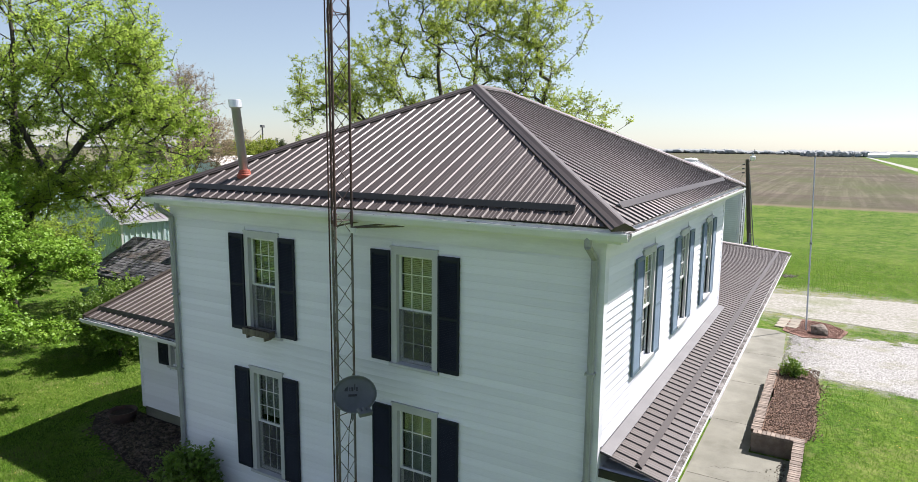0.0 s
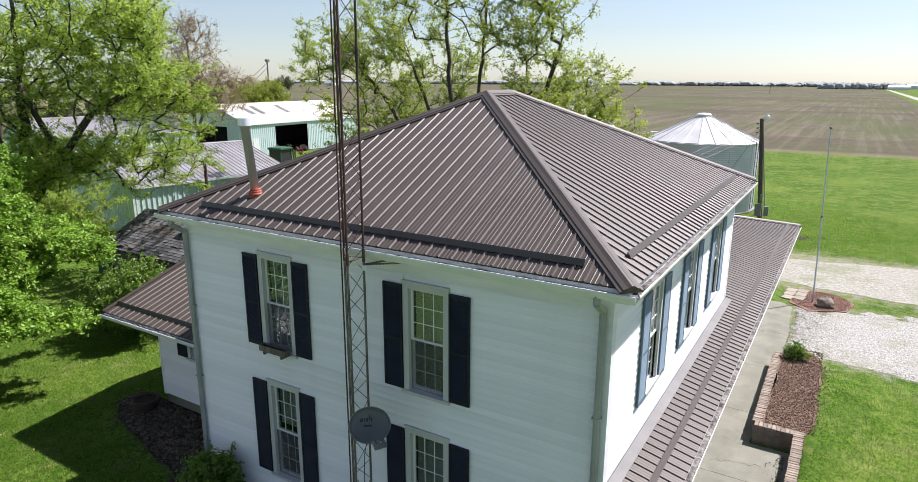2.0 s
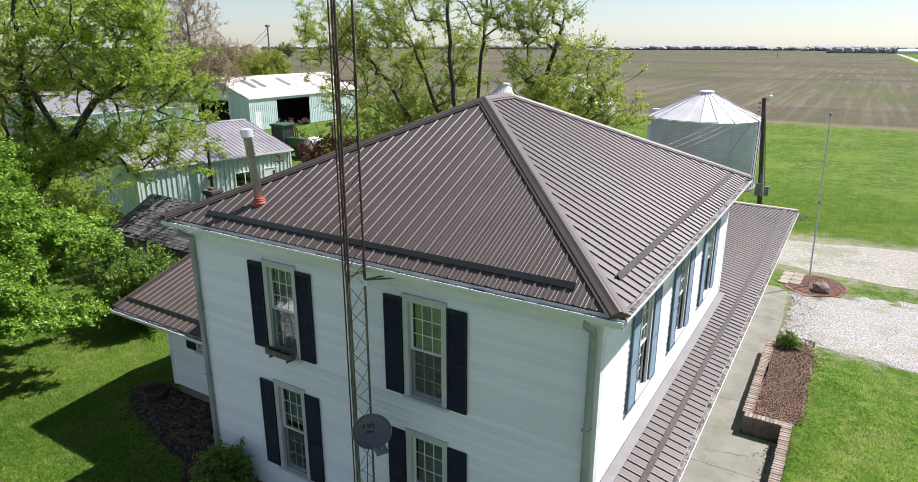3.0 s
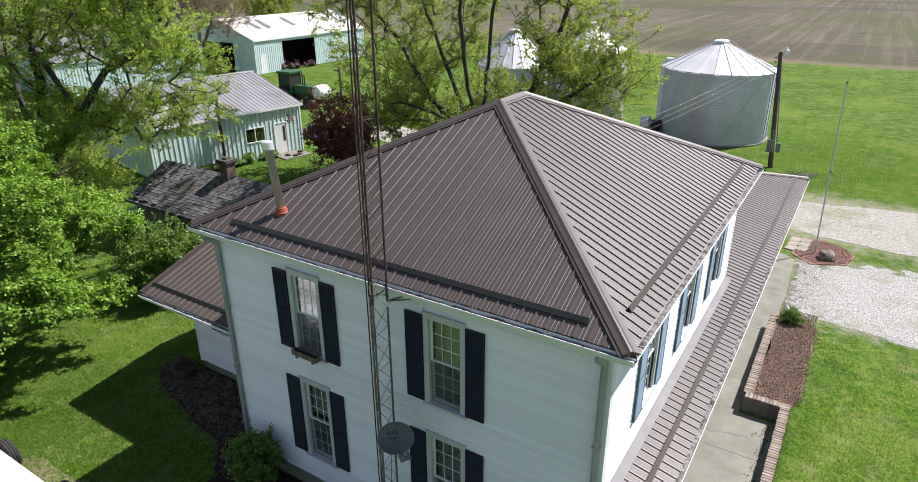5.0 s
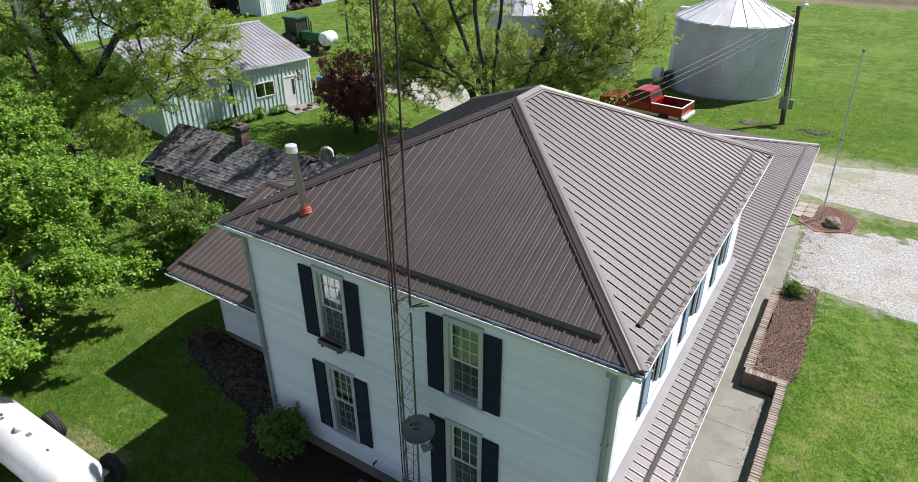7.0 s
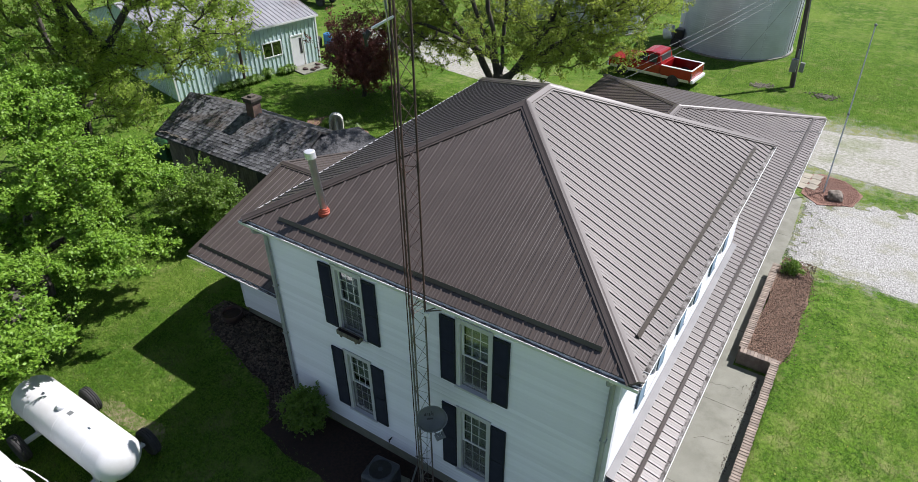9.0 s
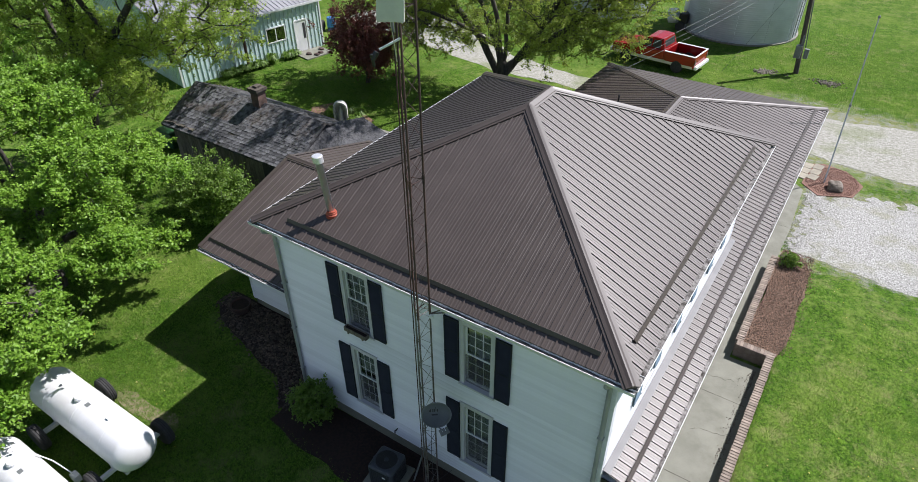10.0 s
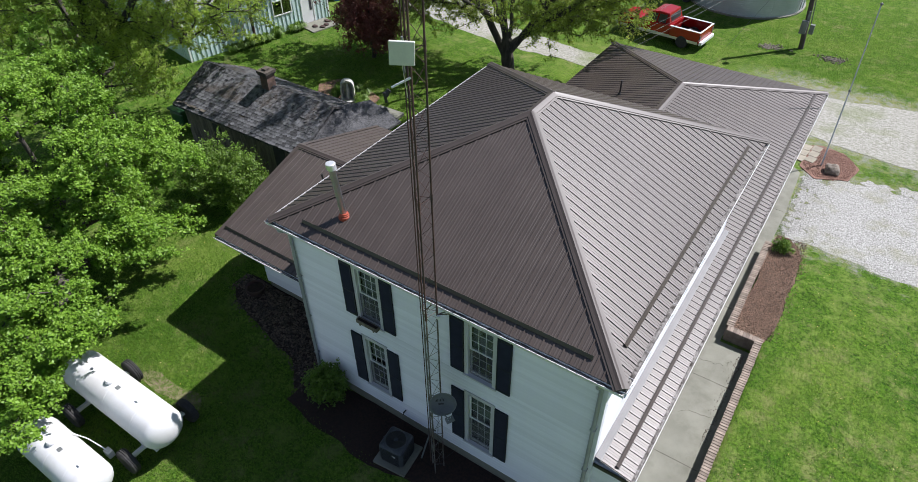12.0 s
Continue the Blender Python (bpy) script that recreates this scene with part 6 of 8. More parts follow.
part("tube", tubes(((LEG[2][0], LEG[2][1], 11.97), (-4.6, -0.68, 11.81), 0.02), n=10), GUTTER, stub)
part("bracket", tubes(((-4.62, -0.72, 11.78), (-4.66, -0.78, 11.68), 0.045), ((-4.66, -0.8, 11.76), (-4.66, -0.76, 11.56), 0.025), n=8), BLACK, stub)

# satellite dish on the tower
dish = thing("satellite_dish", "grey oval satellite dish clamped to the tower", "satellite dish", (-4.1, -0.45, 3.3))
dn = Vector((0.52, -0.66, 0.54)).normalized()
dc = Vector((-3.90, -0.60, 3.70))
dm = look(dc, dc - dn)   # its local z points out of the bowl


def bowl():
    bm = bmesh.new()
    rings = []
    n = 36
    for depth, rr in ((0, 0.0), (0, 0.2), (0, 0.4), (0, 0.6), (0, 0.8), (0, 1.0)):
        z = -0.075 + 0.075 * rr * rr
        rings.append([bm.verts.new(dm @ Vector((0.33 * rr * math.cos(2 * math.pi * i / n), 0.285 * rr * math.sin(2 * math.pi * i / n), z))) for i in range(n)] if rr else [bm.verts.new(dm @ Vector((0, 0, z)))])
    for i in range(n):
        bm.faces.new((rings[0][0], rings[1][i], rings[1][(i + 1) % n]))
        for a, b in zip(rings[1:], rings[2:]):
            bm.faces.new((a[i], b[i], b[(i + 1) % n], a[(i + 1) % n]))
    g = bmesh.ops.solidify(bm, geom=bm.faces[:], thickness=0.012)
    return bm


part("reflector", bowl(), DISHGREY, dish, smooth=True)
part("rim", polytube([dm @ Vector((0.33 * math.cos(2 * math.pi * i / 36), 0.285 * math.sin(2 * math.pi * i / 36), 0)) for i in range(37)], 0.007, 5), DISHGREY, dish)
mk = bmesh.new()
for x, y, w, h in ((-0.13, 0.08, 0.02, 0.11), (-0.16, 0.06, 0.05, 0.05), (-0.085, 0.06, 0.015, 0.06), (-0.055, 0.06, 0.03, 0.06), (-0.01, 0.08, 0.015, 0.11), (0.02, 0.06, 0.02, 0.06), (-0.1, -0.02, 0.13, 0.03)):
    box(mk, x, x + w, y, y + h, -0.062, -0.05, dm)
part("printed_mark", mk, DARKTEXT, dish)
arm_end = dc + Vector((0.32, -0.17, -0.14))
part("feed_arm", tubes((dc - dm.to_3x3() @ Vector((0, 0.27, 0.05)), arm_end, 0.016), n=6), DISHGREY, dish)
fb = look(arm_end, arm_end + (dc - arm_end))
hd = bmesh.new()
for x in (-0.075, 0.0, 0.075):
    tube(hd, fb @ Vector((x, 0.0, 0.05)), fb @ Vector((x, 0.0, -0.06)), 0.032, n=10)
box(hd, -0.1, 0.1, -0.03, 0.03, 0.02, 0.08, fb)
part("feed_head", hd, GREY, dish, "pale grey triple feed head")
part("mast", tubes((dc - dn * 0.09, (-4.22, -0.28, 3.42), 0.024), ((-4.22, -0.28, 3.5), (-4.22, -0.28, 3.1), 0.028), n=8), GREY, dish)
part("cable", polytube([(-4.1, -0.4, 3.4), (-4.18, -0.42, 3.0), (-4.2, -0.46, 2.0), (-4.22, -0.42, 0.6), (-4.1, 0.2, 0.5)], 0.007, 5), BLACK, dish)

# air-conditioning condenser on its slab
ac = thing("air_conditioner", "dark grey outdoor air-conditioning condenser on a concrete pad", "air conditioner", (-5.56, -0.62, 0))
am = pose(-5.56, -0.62, 0, 0, 0, 6)
part("pad", bevel(box(bmesh.new(), -0.52, 0.52, -0.52, 0.52, 0.0, 0.09, am), 0.01), CONC, ac)
part("casing", bevel(box(bmesh.new(), -0.38, 0.38, -0.38, 0.38, 0.09, 0.80, am), 0.10, 3), ACGREY, ac)
sl = bmesh.new()
for i in range(14):
    z = 0.16 + i * 0.042
    box(sl, -0.29, 0.29, -0.386, 0.386, z, z + 0.012, am)
    box(sl, -0.386, 0.386, -0.29, 0.29, z + 0.001, z + 0.011, am)
part("louvre", sl, BLACK, ac)
part("fan_grille", lathe([(0.315, 0.795), (0.315, 0.815), (0.30, 0.822), (0.285, 0.812), (0.285, 0.80)], am.translation, 28), ACGREY, ac)
# flat black disc on the casing top paints the shade of the fan opening
part("fan_well", lathe([(0.29, 0.795), (0.29, 0.803), (0.02, 0.804)], am.translation, 28), BLACK, ac)
fb_ = bmesh.new()
for i in range(3):
    r = am @ Matrix.Rotation(radians(120 * i), 4, "Z") @ Matrix.Rotation(radians(20), 4, "X")
    box(fb_, 0.05, 0.25, -0.06, 0.06, 0.77, 0.775, Matrix.Translation((0, 0, 0.04)) @ r)
tube(fb_, am @ Vector((0, 0, 0.8)), am @ Vector((0, 0, 0.83)), 0.06, n=12)
part("fan", fb_, ACGREY, ac)
for i in range(12):
    a = 2 * math.pi * i / 12
    part("grille_bar", tubes((am @ Vector((0.05 * math.cos(a), 0.05 * math.sin(a), 0.83)), am @ Vector((0.3 * math.cos(a), 0.3 * math.sin(a), 0.815)), 0.004), n=4), BLACK, ac)
part("label_plate", boxes((-5.41, -5.31, -1.025, -1.015, 0.62, 0.66)), GUTTER, ac)
wpost = thing("wooden_post", "grey weathered wooden yard post", "post", (-40.3, 38.5, 0))
part("post", tubes(((-40.3, 38.5, -0.2), (-40.3, 38.5, 2.7), 0.12), n=10), OLDWOOD, wpost)
part("arm", boxes((-41.0, -40.2, 38.42, 38.58, 2.35, 2.5)), OLDWOOD, wpost)
hyd = thing("yard_post", "leaning pale metal pump post by the wall", "post", (-4.85, 0.0, 0))
part("post", tubes(((-4.95, -0.32, 0.0), (-4.85, 0.08, 1.0), 0.025), n=8), GREY, hyd)
part("handle", tubes(((-4.95, 0.05, 1.0), (-4.7, 0.1, 1.04), 0.02), n=6), GREY, hyd)
tap = thing("wall_tap", "small brass garden tap on the siding", "tap", (-5.95, 0.3, 0.75))
part("body", tubes(((-5.95, 0.34, 0.75), (-5.95, 0.22, 0.75), 0.02), ((-5.95, 0.22, 0.78), (-5.95, 0.22, 0.68), 0.016), n=8), BLACK, tap)
wbx = thing("window_box", "weathered grey wooden planter box under the window", "planter", (-6.85, 0.2, 3.92))
part("box", boxes((-7.2, -6.5, 0.12, 0.14, 3.97, 4.07), (-7.2, -6.5, 0.24, 0.26, 3.97, 4.07), (-7.2, -7.18, 0.14, 0.24, 3.97, 4.07), (-6.52, -6.5, 0.14, 0.24, 3.97, 4.07), (-7.2, -6.5, 0.12, 0.26, 3.95, 3.97)), OLDWOOD, wbx)
part("soil", boxes((-7.18, -6.52, 0.14, 0.24, 3.97, 4.04)), SOIL, wbx)
for bx_ in (-7.1, -6.64):
    part("bracket", boxes((bx_, bx_ + 0.04, 0.12, 0.35, 3.89, 3.95)), OLDWOOD, wbx)

# ---- propane tanks on running gear ----


def wheel(parent, c, r=0.38, w=0.22, axis=(0, 1, 0)):
    c, a = Vector(c), Vector(axis).normalized()
    rot = a.to_track_quat("Z", "Y").to_matrix().to_4x4()
    prof = [(r * 0.55, -w / 2), (r * 0.9, -w / 2), (r * 0.98, -w * 0.36)]
    for k in (-0.24, 0.0, 0.24):
        prof += [(r, w * (k - 0.09)), (r, w * (k + 0.06)), (r * 0.955, w * (k + 0.075)), (r * 0.955, w * (k + 0.115))]
    prof += [(r * 0.98, w * 0.36), (r * 0.9, w / 2), (r * 0.55, w / 2)]
    t = part("wheel", lathe(prof, c, 26, rot), RUBBER, parent)
    part("rim", lathe([(r * 0.56, -w * 0.36), (r * 0.56, w * 0.36), (r * 0.2, w * 0.30), (r * 0.18, w * 0.42)], c, 18, rot), GREY, t)
    return t


def tank(cx, cy, z, length, r, label):
    ob = thing("propane_tank", label, "tank", (cx, cy, 0), group="propane tanks")
    rot = Matrix.Rotation(radians(90), 4, "Y")
    half = length / 2
    prof = [(0.02, -half)]
    for i in range(1, 9):
        a = math.pi / 2 * i / 8
        prof.append((r * math.sin(a), -half + r * 0.62 * (1 - math.cos(a))))
    for i in range(8, 0, -1):
        a = math.pi / 2 * i / 8
        prof.append((r * math.sin(a), half - r * 0.62 * (1 - math.cos(a))))
    prof.append((0.02, half))
    part("shell", lathe(prof, (cx, cy, z), 48, rot), TANKWHITE, ob, smooth=True)
    for q in (-0.33, 0.0, 0.33):
        part("weld_seam", lathe([(r - 0.01, q * (length - r) - 0.012), (r + 0.003, q * (length - r) - 0.006), (r + 0.003, q * (length - r) + 0.006), (r - 0.01, q * (length - r) + 0.012)], (cx, cy, z), 48, rot), TANKWHITE, ob)
    part("valve_dome", lathe([(0.13, 0.0), (0.13, 0.09), (0.10, 0.13), (0.02, 0.14)], (cx - 0.2, cy, z + r - 0.02), 16), TANKWHITE, ob)
    part("plate", boxes((cx + 0.1, cx + 0.25, cy - 0.06, cy + 0.06, z + r - 0.005, z + r + 0.004)), GREY, ob)
    part("lifting_lug", boxes((cx + 1.0, cx + 1.1, cy - 0.01, cy + 0.01, z + r - 0.02, z + r + 0.05), (cx - 1.1, cx - 1.0, cy - 0.01, cy + 0.01, z + r - 0.02, z + r + 0.05)), TANKWHITE, ob)
    return ob


t1 = tank(-12.92, -4.10, 1.14, 4.5, 0.60, "long white propane tank on a four-wheeled wagon")
for x in (-14.25, -11.55):
    for y in (-5.10, -3.10):
        wheel(t1, (x, y, 0.40), 0.40, 0.24)
    part("axle", tubes(((x, -5.05, 0.40), (x, -3.15, 0.40), 0.045), n=8), TANKWHITE, t1)
    part("saddle", boxes((x - 0.08, x + 0.08, -4.6, -3.6, 0.42, 0.68), (x - 0.05, x + 0.05, -4.95, -4.6, 0.4, 0.5), (x - 0.05, x + 0.05, -3.6, -3.25, 0.4, 0.5)), TANKWHITE, t1)
part("frame_rail", boxes((-14.6, -11.1, -4.5, -4.4, 0.44, 0.54), (-14.6, -11.1, -3.8, -3.7, 0.44, 0.54)), TANKWHITE, t1)
t2 = tank(-12.72, -6.10, 0.85, 3.2, 0.58, "shorter white propane tank standing on blocks")
part("foot", boxes((-13.7, -13.5, -6.45, -5.75, 0.0, 0.36), (-11.95, -11.75, -6.45, -5.75, 0.0, 0.36)), CONC, t2)
reg = thing("gas_regulator", "small white gas regulator and hose between the tanks", "regulator", (-12.4, -5.2, 0))
part("box", bevel(boxes((-12.55, -12.3, -5.3, -5.12, 0.05, 0.3)), 0.015), TANKWHITE, reg)
part("hose", polytube([(-12.9, -5.6, 1.25), (-12.7, -5.4, 0.9), (-12.5, -5.25, 0.4), (-12.42, -5.2, 0.25)], 0.018, 6), GUTTER, reg)

# ---- beds, walk, wall, pavers ----
patch("front_bed", [(-9.6, -1.0), (-8.4, -1.2), (-6.0, -1.25), (-4.2, -1.0), (-2.0, -0.5), (-0.5, -0.35), (-0.4, 0.36), (-9.6, 0.36)], 0.02, SOIL, "dark mulched soil bed along the house wall", "flower bed", wobble=0.2, seed=8)
patch("stone_bed", [(-14.75, 1.45), (-14.2, 0.95), (-12.2, 0.62), (-10.6, 0.2), (-9.7, -0.6), (-9.4, 0.4), (-9.4, 2.28), (-13.9, 2.28), (-14.7, 2.3)], 0.034, SOIL, "bed of brown river stones beside the wing", "stone bed", wobble=0.2, seed=9)
walk_pts = [(-0.33, -1.0), (1.82, -1.0), (1.82, 8.70), (0.80, 8.70), (0.92, 13.8), (0.95, 17.0), (0.80, 20.6), (0.40, 21.0), (-0.6, 21.0), (-0.33, 10.3)]
walkway = tagged(part("concrete_walk", prism(walk_pts, -0.2, 0.03), CONC), "stained pale concrete walk beside the house", "walkway", kind="structure")
for y in (3.6, 6.9, 10.4, 13.8, 17.2):
    part("joint", boxes((-0.3, 1.7 if y < 8 else 0.85, y, y + 0.012, 0.026, 0.0315)), SOIL, walkway)
rnd = random.Random(61)
for y, x0, x1 in ((2.0, 0.2, 1.7), (5.3, 0.6, 1.68), (7.4, 0.1, 1.2)):
    pts = [(x0 + (x1 - x0) * i / 9, y + rnd.uniform(-0.09, 0.09) + 0.04 * i) for i in range(10)]
    cv = [(x, yy + o, 0.0322) for x, yy in pts for o in (-0.005, 0.005)]
    part("crack", raw("crack", cv, [(2 * i, 2 * i + 2, 2 * i + 3, 2 * i + 1) for i in range(9)]), SOIL, walkway)
wallb = thing("retaining_wall", "low weathered brick garden wall with header coping", "garden wall", (1.9, 6, 0))
RUN = [((1.72, -1.6), (1.72, 8.72), (1, 0)), ((0.82, 8.72), (1.72, 8.72), (0, 1)), ((0.82, 9.02), (0.98, 13.9), (1, 0))]
core = bmesh.new()
box(core, 1.80, 2.0, -1.6, 9.08, -0.1, 0.45)
box(core, 0.84, 1.80, 8.86, 9.07, -0.1, 0.448)
part("core", core, BRICK, wallb)
patch("mulch_bed", [(0.98, 9.05), (2.1, 9.05), (2.2, 9.8), (2.22, 12.5), (2.08, 14.0), (1.95, 14.6), (1.5, 15.0), (1.1, 14.9), (0.96, 14.1)], 0.462, DARKMULCH, "raised bed of reddish bark mulch", "flower bed", wobble=0.16, seed=5)
patch("worn_ground", [(-14.3, -2.75), (-13.6, -2.5), (-12.9, -2.55), (-12.2, -2.45), (-11.7, -2.7), (-11.5, -3.0), (-12.4, -2.95), (-13.3, -3.1), (-14.0, -3.05)], 0.008, WORN, "worn thin turf beside the tank wagon", "ground", wobble=0.25, seed=14)
patch("mulch_island", [(0.62, 21.2), (1.4, 20.45), (2.72, 21.0), (2.95, 22.3), (2.15, 23.4), (1.2, 23.55), (0.6, 23.2)], 0.03, MULCH, "red mulch ring round the flagpole", "flower bed", wobble=0.1, seed=6)


def rock(name, label, c, s, seed, material=STONE, category="rock"):
    bm = bmesh.new()
    bmesh.ops.create_icosphere(bm, subdivisions=3, radius=1.0)
    for v in bm.verts:
        k = 1 + 0.28 * noise.noise(v.co * 1.3 + Vector((seed, 0, 0))) + 0.1 * noise.noise(v.co * 4 + Vector((0, seed, 0)))
        v.co = Vector((v.co.x * s[0] * k, v.co.y * s[1] * k, v.co.z * s[2] * k)) + Vector(c)
    return tagged(part(name, bm, material), label, category)


rock("boulder", "tan landscape boulder in the mulch", (1.95, 21.4, 0.16), (0.33, 0.33, 0.25), 3, TANSTONE)
rock("boulder", "small brown stone at the end of the bed", (1.2, 14.35, 0.46), (0.17, 0.2, 0.16), 7)
for i in range(3):
    for j in range(2):
        t = part("paver", bevel(box(bmesh.new(), -0.2, 0.2, -0.26, 0.26, 0.02, 0.05, pose(0.52 + 0.44 * j + 0.03 * i, 21.9 + 0.55 * i + 0.1 * j, 0, 0, 0, -14 + 3 * i)), 0.008), PAVER)
        tagged(t, "square pale concrete stepping stone in mulch", "paving stone", group="stepping stones by the flagpole")


def stones(name, label, area, count, size, material, seed, z=0.03):
    """Loose cobbles in one mesh."""
    rnd = random.Random(seed)
    verts, faces = [], []
    base = bmesh.new()
    bmesh.ops.create_icosphere(base, subdivisions=1, radius=1.0)
    bv = [v.co.copy() for v in base.verts]
    bf = [tuple(v.index for v in f.verts) for f in base.faces]
    base.free()
    n = 0
    while n < count:
        p = area(rnd)
        if p is None:
            continue
        s = size * rnd.uniform(0.5, 1.4)
        m = Matrix.Translation((p[0], p[1], (p[2] if len(p) > 2 else z) + s * 0.25)) @ Euler((rnd.uniform(-0.4, 0.4), rnd.uniform(-0.4, 0.4), rnd.uniform(0, 6.3))).to_matrix().to_4x4() @ Matrix.Diagonal((s, s * rnd.uniform(0.6, 0.9), s * rnd.uniform(0.35, 0.6), 1))
        i = len(verts)
        verts += [m @ v for v in bv]
        faces += [tuple(i + k for k in f) for f in bf]
        n += 1
    return tagged(part(name, raw(name, verts, faces, True), material), label, "stones", kind="stuff")


def in_stone_bed(r):
    x, y = r.uniform(-15.0, -9.45), r.uniform(-0.8, 2.25)
    edge = 1.4 if x < -14.3 else 0.95 - (x + 14.3) * 0.2 if x < -10.6 else 0.2 - (x + 10.6) * 0.8
    return (x, y) if y > edge + r.gauss(0.08, 0.13) else None


stones("river_stones", "brown and grey river stones in a bed", in_stone_bed, 5200, 0.036, STONE, 21)
def on_raised_bed(r):
    """Bark chips thin out over the edge of the lawn."""
    x, y = r.uniform(1.05, 2.75), r.uniform(9.15, 14.9)
    if x < 2.14:
        return x, y, 0.467
    return (x, y, bank_z(x, y) + 0.03) if r.random() < math.exp(-(x - 2.14) / 0.09) else None


stones("bark_chips", "reddish bark chips over the raised bed", on_raised_bed, 5600, 0.0185, DARKMULCH, 22)
stones("bark_chips", "reddish bark chips round the flagpole", lambda r: (lambda x, y: (x, y) if (x - 1.75) ** 2 / 1.2 + (y - 22) ** 2 / 1.9 < 1 else None)(r.uniform(0.6, 2.9), r.uniform(20.5, 23.5)), 3000, 0.02, MULCH, 23, 0.03)
def lane_edge(r):
    if r.random() < 0.45:
        return (0.95 + abs(r.gauss(0, 0.7)), r.uniform(15.4, 20.7))
    x = r.uniform(2.0, 16.0)
    return (x, r.choice((15.35, 20.95)) + 0.012 * x + r.gauss(0, 0.22))


stones("loose_gravel", "pale loose gravel scattered along the driveway edge", lane_edge, 3200, 0.02, GRAVEL, 27, 0.008)
stones("leaf_litter", "dark dry leaf litter against the brick wall", lambda r: (1.66 - abs(r.gauss(0, 0.1)), r.uniform(4.5, 8.5)) if r.random() < 0.75 else (1.66 - abs(r.gauss(0, 0.16)), r.gauss(8.0, 0.3)), 260, 0.02, OLDWOOD, 28, 0.03)
for c, seed in (((-3.75, 33.85), 4), ((-0.2, 33.95), 5)):
    stones("leaf_pile", "small heap of dry brown cuttings on the lawn", lambda r, c=c: (c[0] + r.gauss(0, 0.32), c[1] + r.gauss(0, 0.22)), 260, 0.06, OLDWOOD, 30 + seed, 0.0)
pot = thing("round_planter", "dark iron kettle planter on the stones", "planter", (-13.95, 1.75, 0))
part("kettle", lathe([(0.2, 0.02), (0.3, 0.06), (0.35, 0.2), (0.34, 0.3), (0.37, 0.31), (0.36, 0.33), (0.31, 0.32), (0.29, 0.2)], (-13.95, 1.75, 0), 24), RUST, pot)
part("soil", lathe([(0.3, 0.22), (0.3, 0.25), (0.02, 0.26)], (-13.95, 1.75, 0), 20), SOIL, pot)

# ---- old tumbledown outbuilding ----
OX0, OX1, OY, OE, ORY, ORZ = -24.9, -16.6, 7.12, 2.04, 9.45, 3.28
old = thing("old_outbuilding", "old grey-boarded outbuilding with worn mossy shingle roof", "shed", (-20.8, 9.4, 0))
OS = (ORZ - OE) / (ORY - OY)
oroof = bmesh.new()
vs = [oroof.verts.new(c) for c in ((OX0, OY, OE), (OX1, OY, OE), (OX1, ORY, ORZ), (OX0, ORY, ORZ), (OX1, 2 * ORY - OY, OE), (OX0, 2 * ORY - OY, OE))]
lo = [oroof.verts.new(v.co - Vector((0, 0, 0.09))) for v in vs]
for f in ((0, 1, 2, 3), (3, 2, 4, 5)):
    oroof.faces.new([vs[i] for i in f])
    oroof.faces.new([lo[i] for i in f][::-1])
for a, b in ((0, 1), (1, 2), (2, 4), (4, 5), (5, 3), (3, 0)):
    oroof.faces.new((vs[a], lo[a], lo[b], vs[b]))
old_roof = part("roof", oroof, SHINGLE, old, "worn mossy asphalt shingle roof")
for i in range(30):
    x = OX0 + 0.35 + i * (OX1 - OX0 - 0.6) / 30
    part("board", boxes((x, x + (OX1 - OX0) / 30 - 0.03, OY + 0.3, OY + 0.33, 0, OE + 0.12)), OLDWOOD, old)
for i in range(15):
    y = OY + 0.35 + i * 0.28
    part("board", boxes((OX0 + 0.3, OX0 + 0.33, y, y + 0.26, 0, OE + (min(y, 2 * ORY - y) - OY) * OS - 0.06)), OLDWOOD, old)
part("back_wall", boxes((OX0 + 0.3, OX1, 2 * ORY - OY - 0.33, 2 * ORY - OY - 0.3, 0, OE + 0.1)), OLDWOOD, old)
# boards are not cut: near-black panels paint the shade of window and doorway
part("window", boxes((-22.6, -22.1, OY + 0.27, OY + 0.3, 1.0, 1.6)), INSIDE, old, "dark panel standing in for a shaded window opening")
part("door", boxes((-18.6, -17.9, OY + 0.27, OY + 0.3, 0.0, 1.85)), INSIDE, old, "dark panel standing in for a shaded doorway")
part("torn_edge", boxes(*[(OX0 + 0.1 + i * 0.22, OX0 + 0.28 + i * 0.22 + 0.05 * (i % 3), OY + 0.1 + 0.03 * (i % 4), OY + 0.4 + 0.05 * (i % 3), OE + 0.10 + 0.02 * (i % 3), OE + 0.13 + 0.02 * (i % 3)) for i in range(9)]), OLDWOOD, old, "torn rotten boards at the eave")
chim = part("chimney", boxes((-20.7, -20.25, 9.15, 9.6, 3.0, 3.84)), REDBRICK, old, "short weathered brick chimney")
part("chimney_cap", boxes((-20.75, -20.2, 9.1, 9.65, 3.8, 3.88), (-20.78, -20.17, 9.07, 9.68, 3.88, 4.0), (-20.6, -20.35, 9.25, 9.5, 4.0, 4.08)), POLEWOOD, chim, "sooty corbelled brick top")
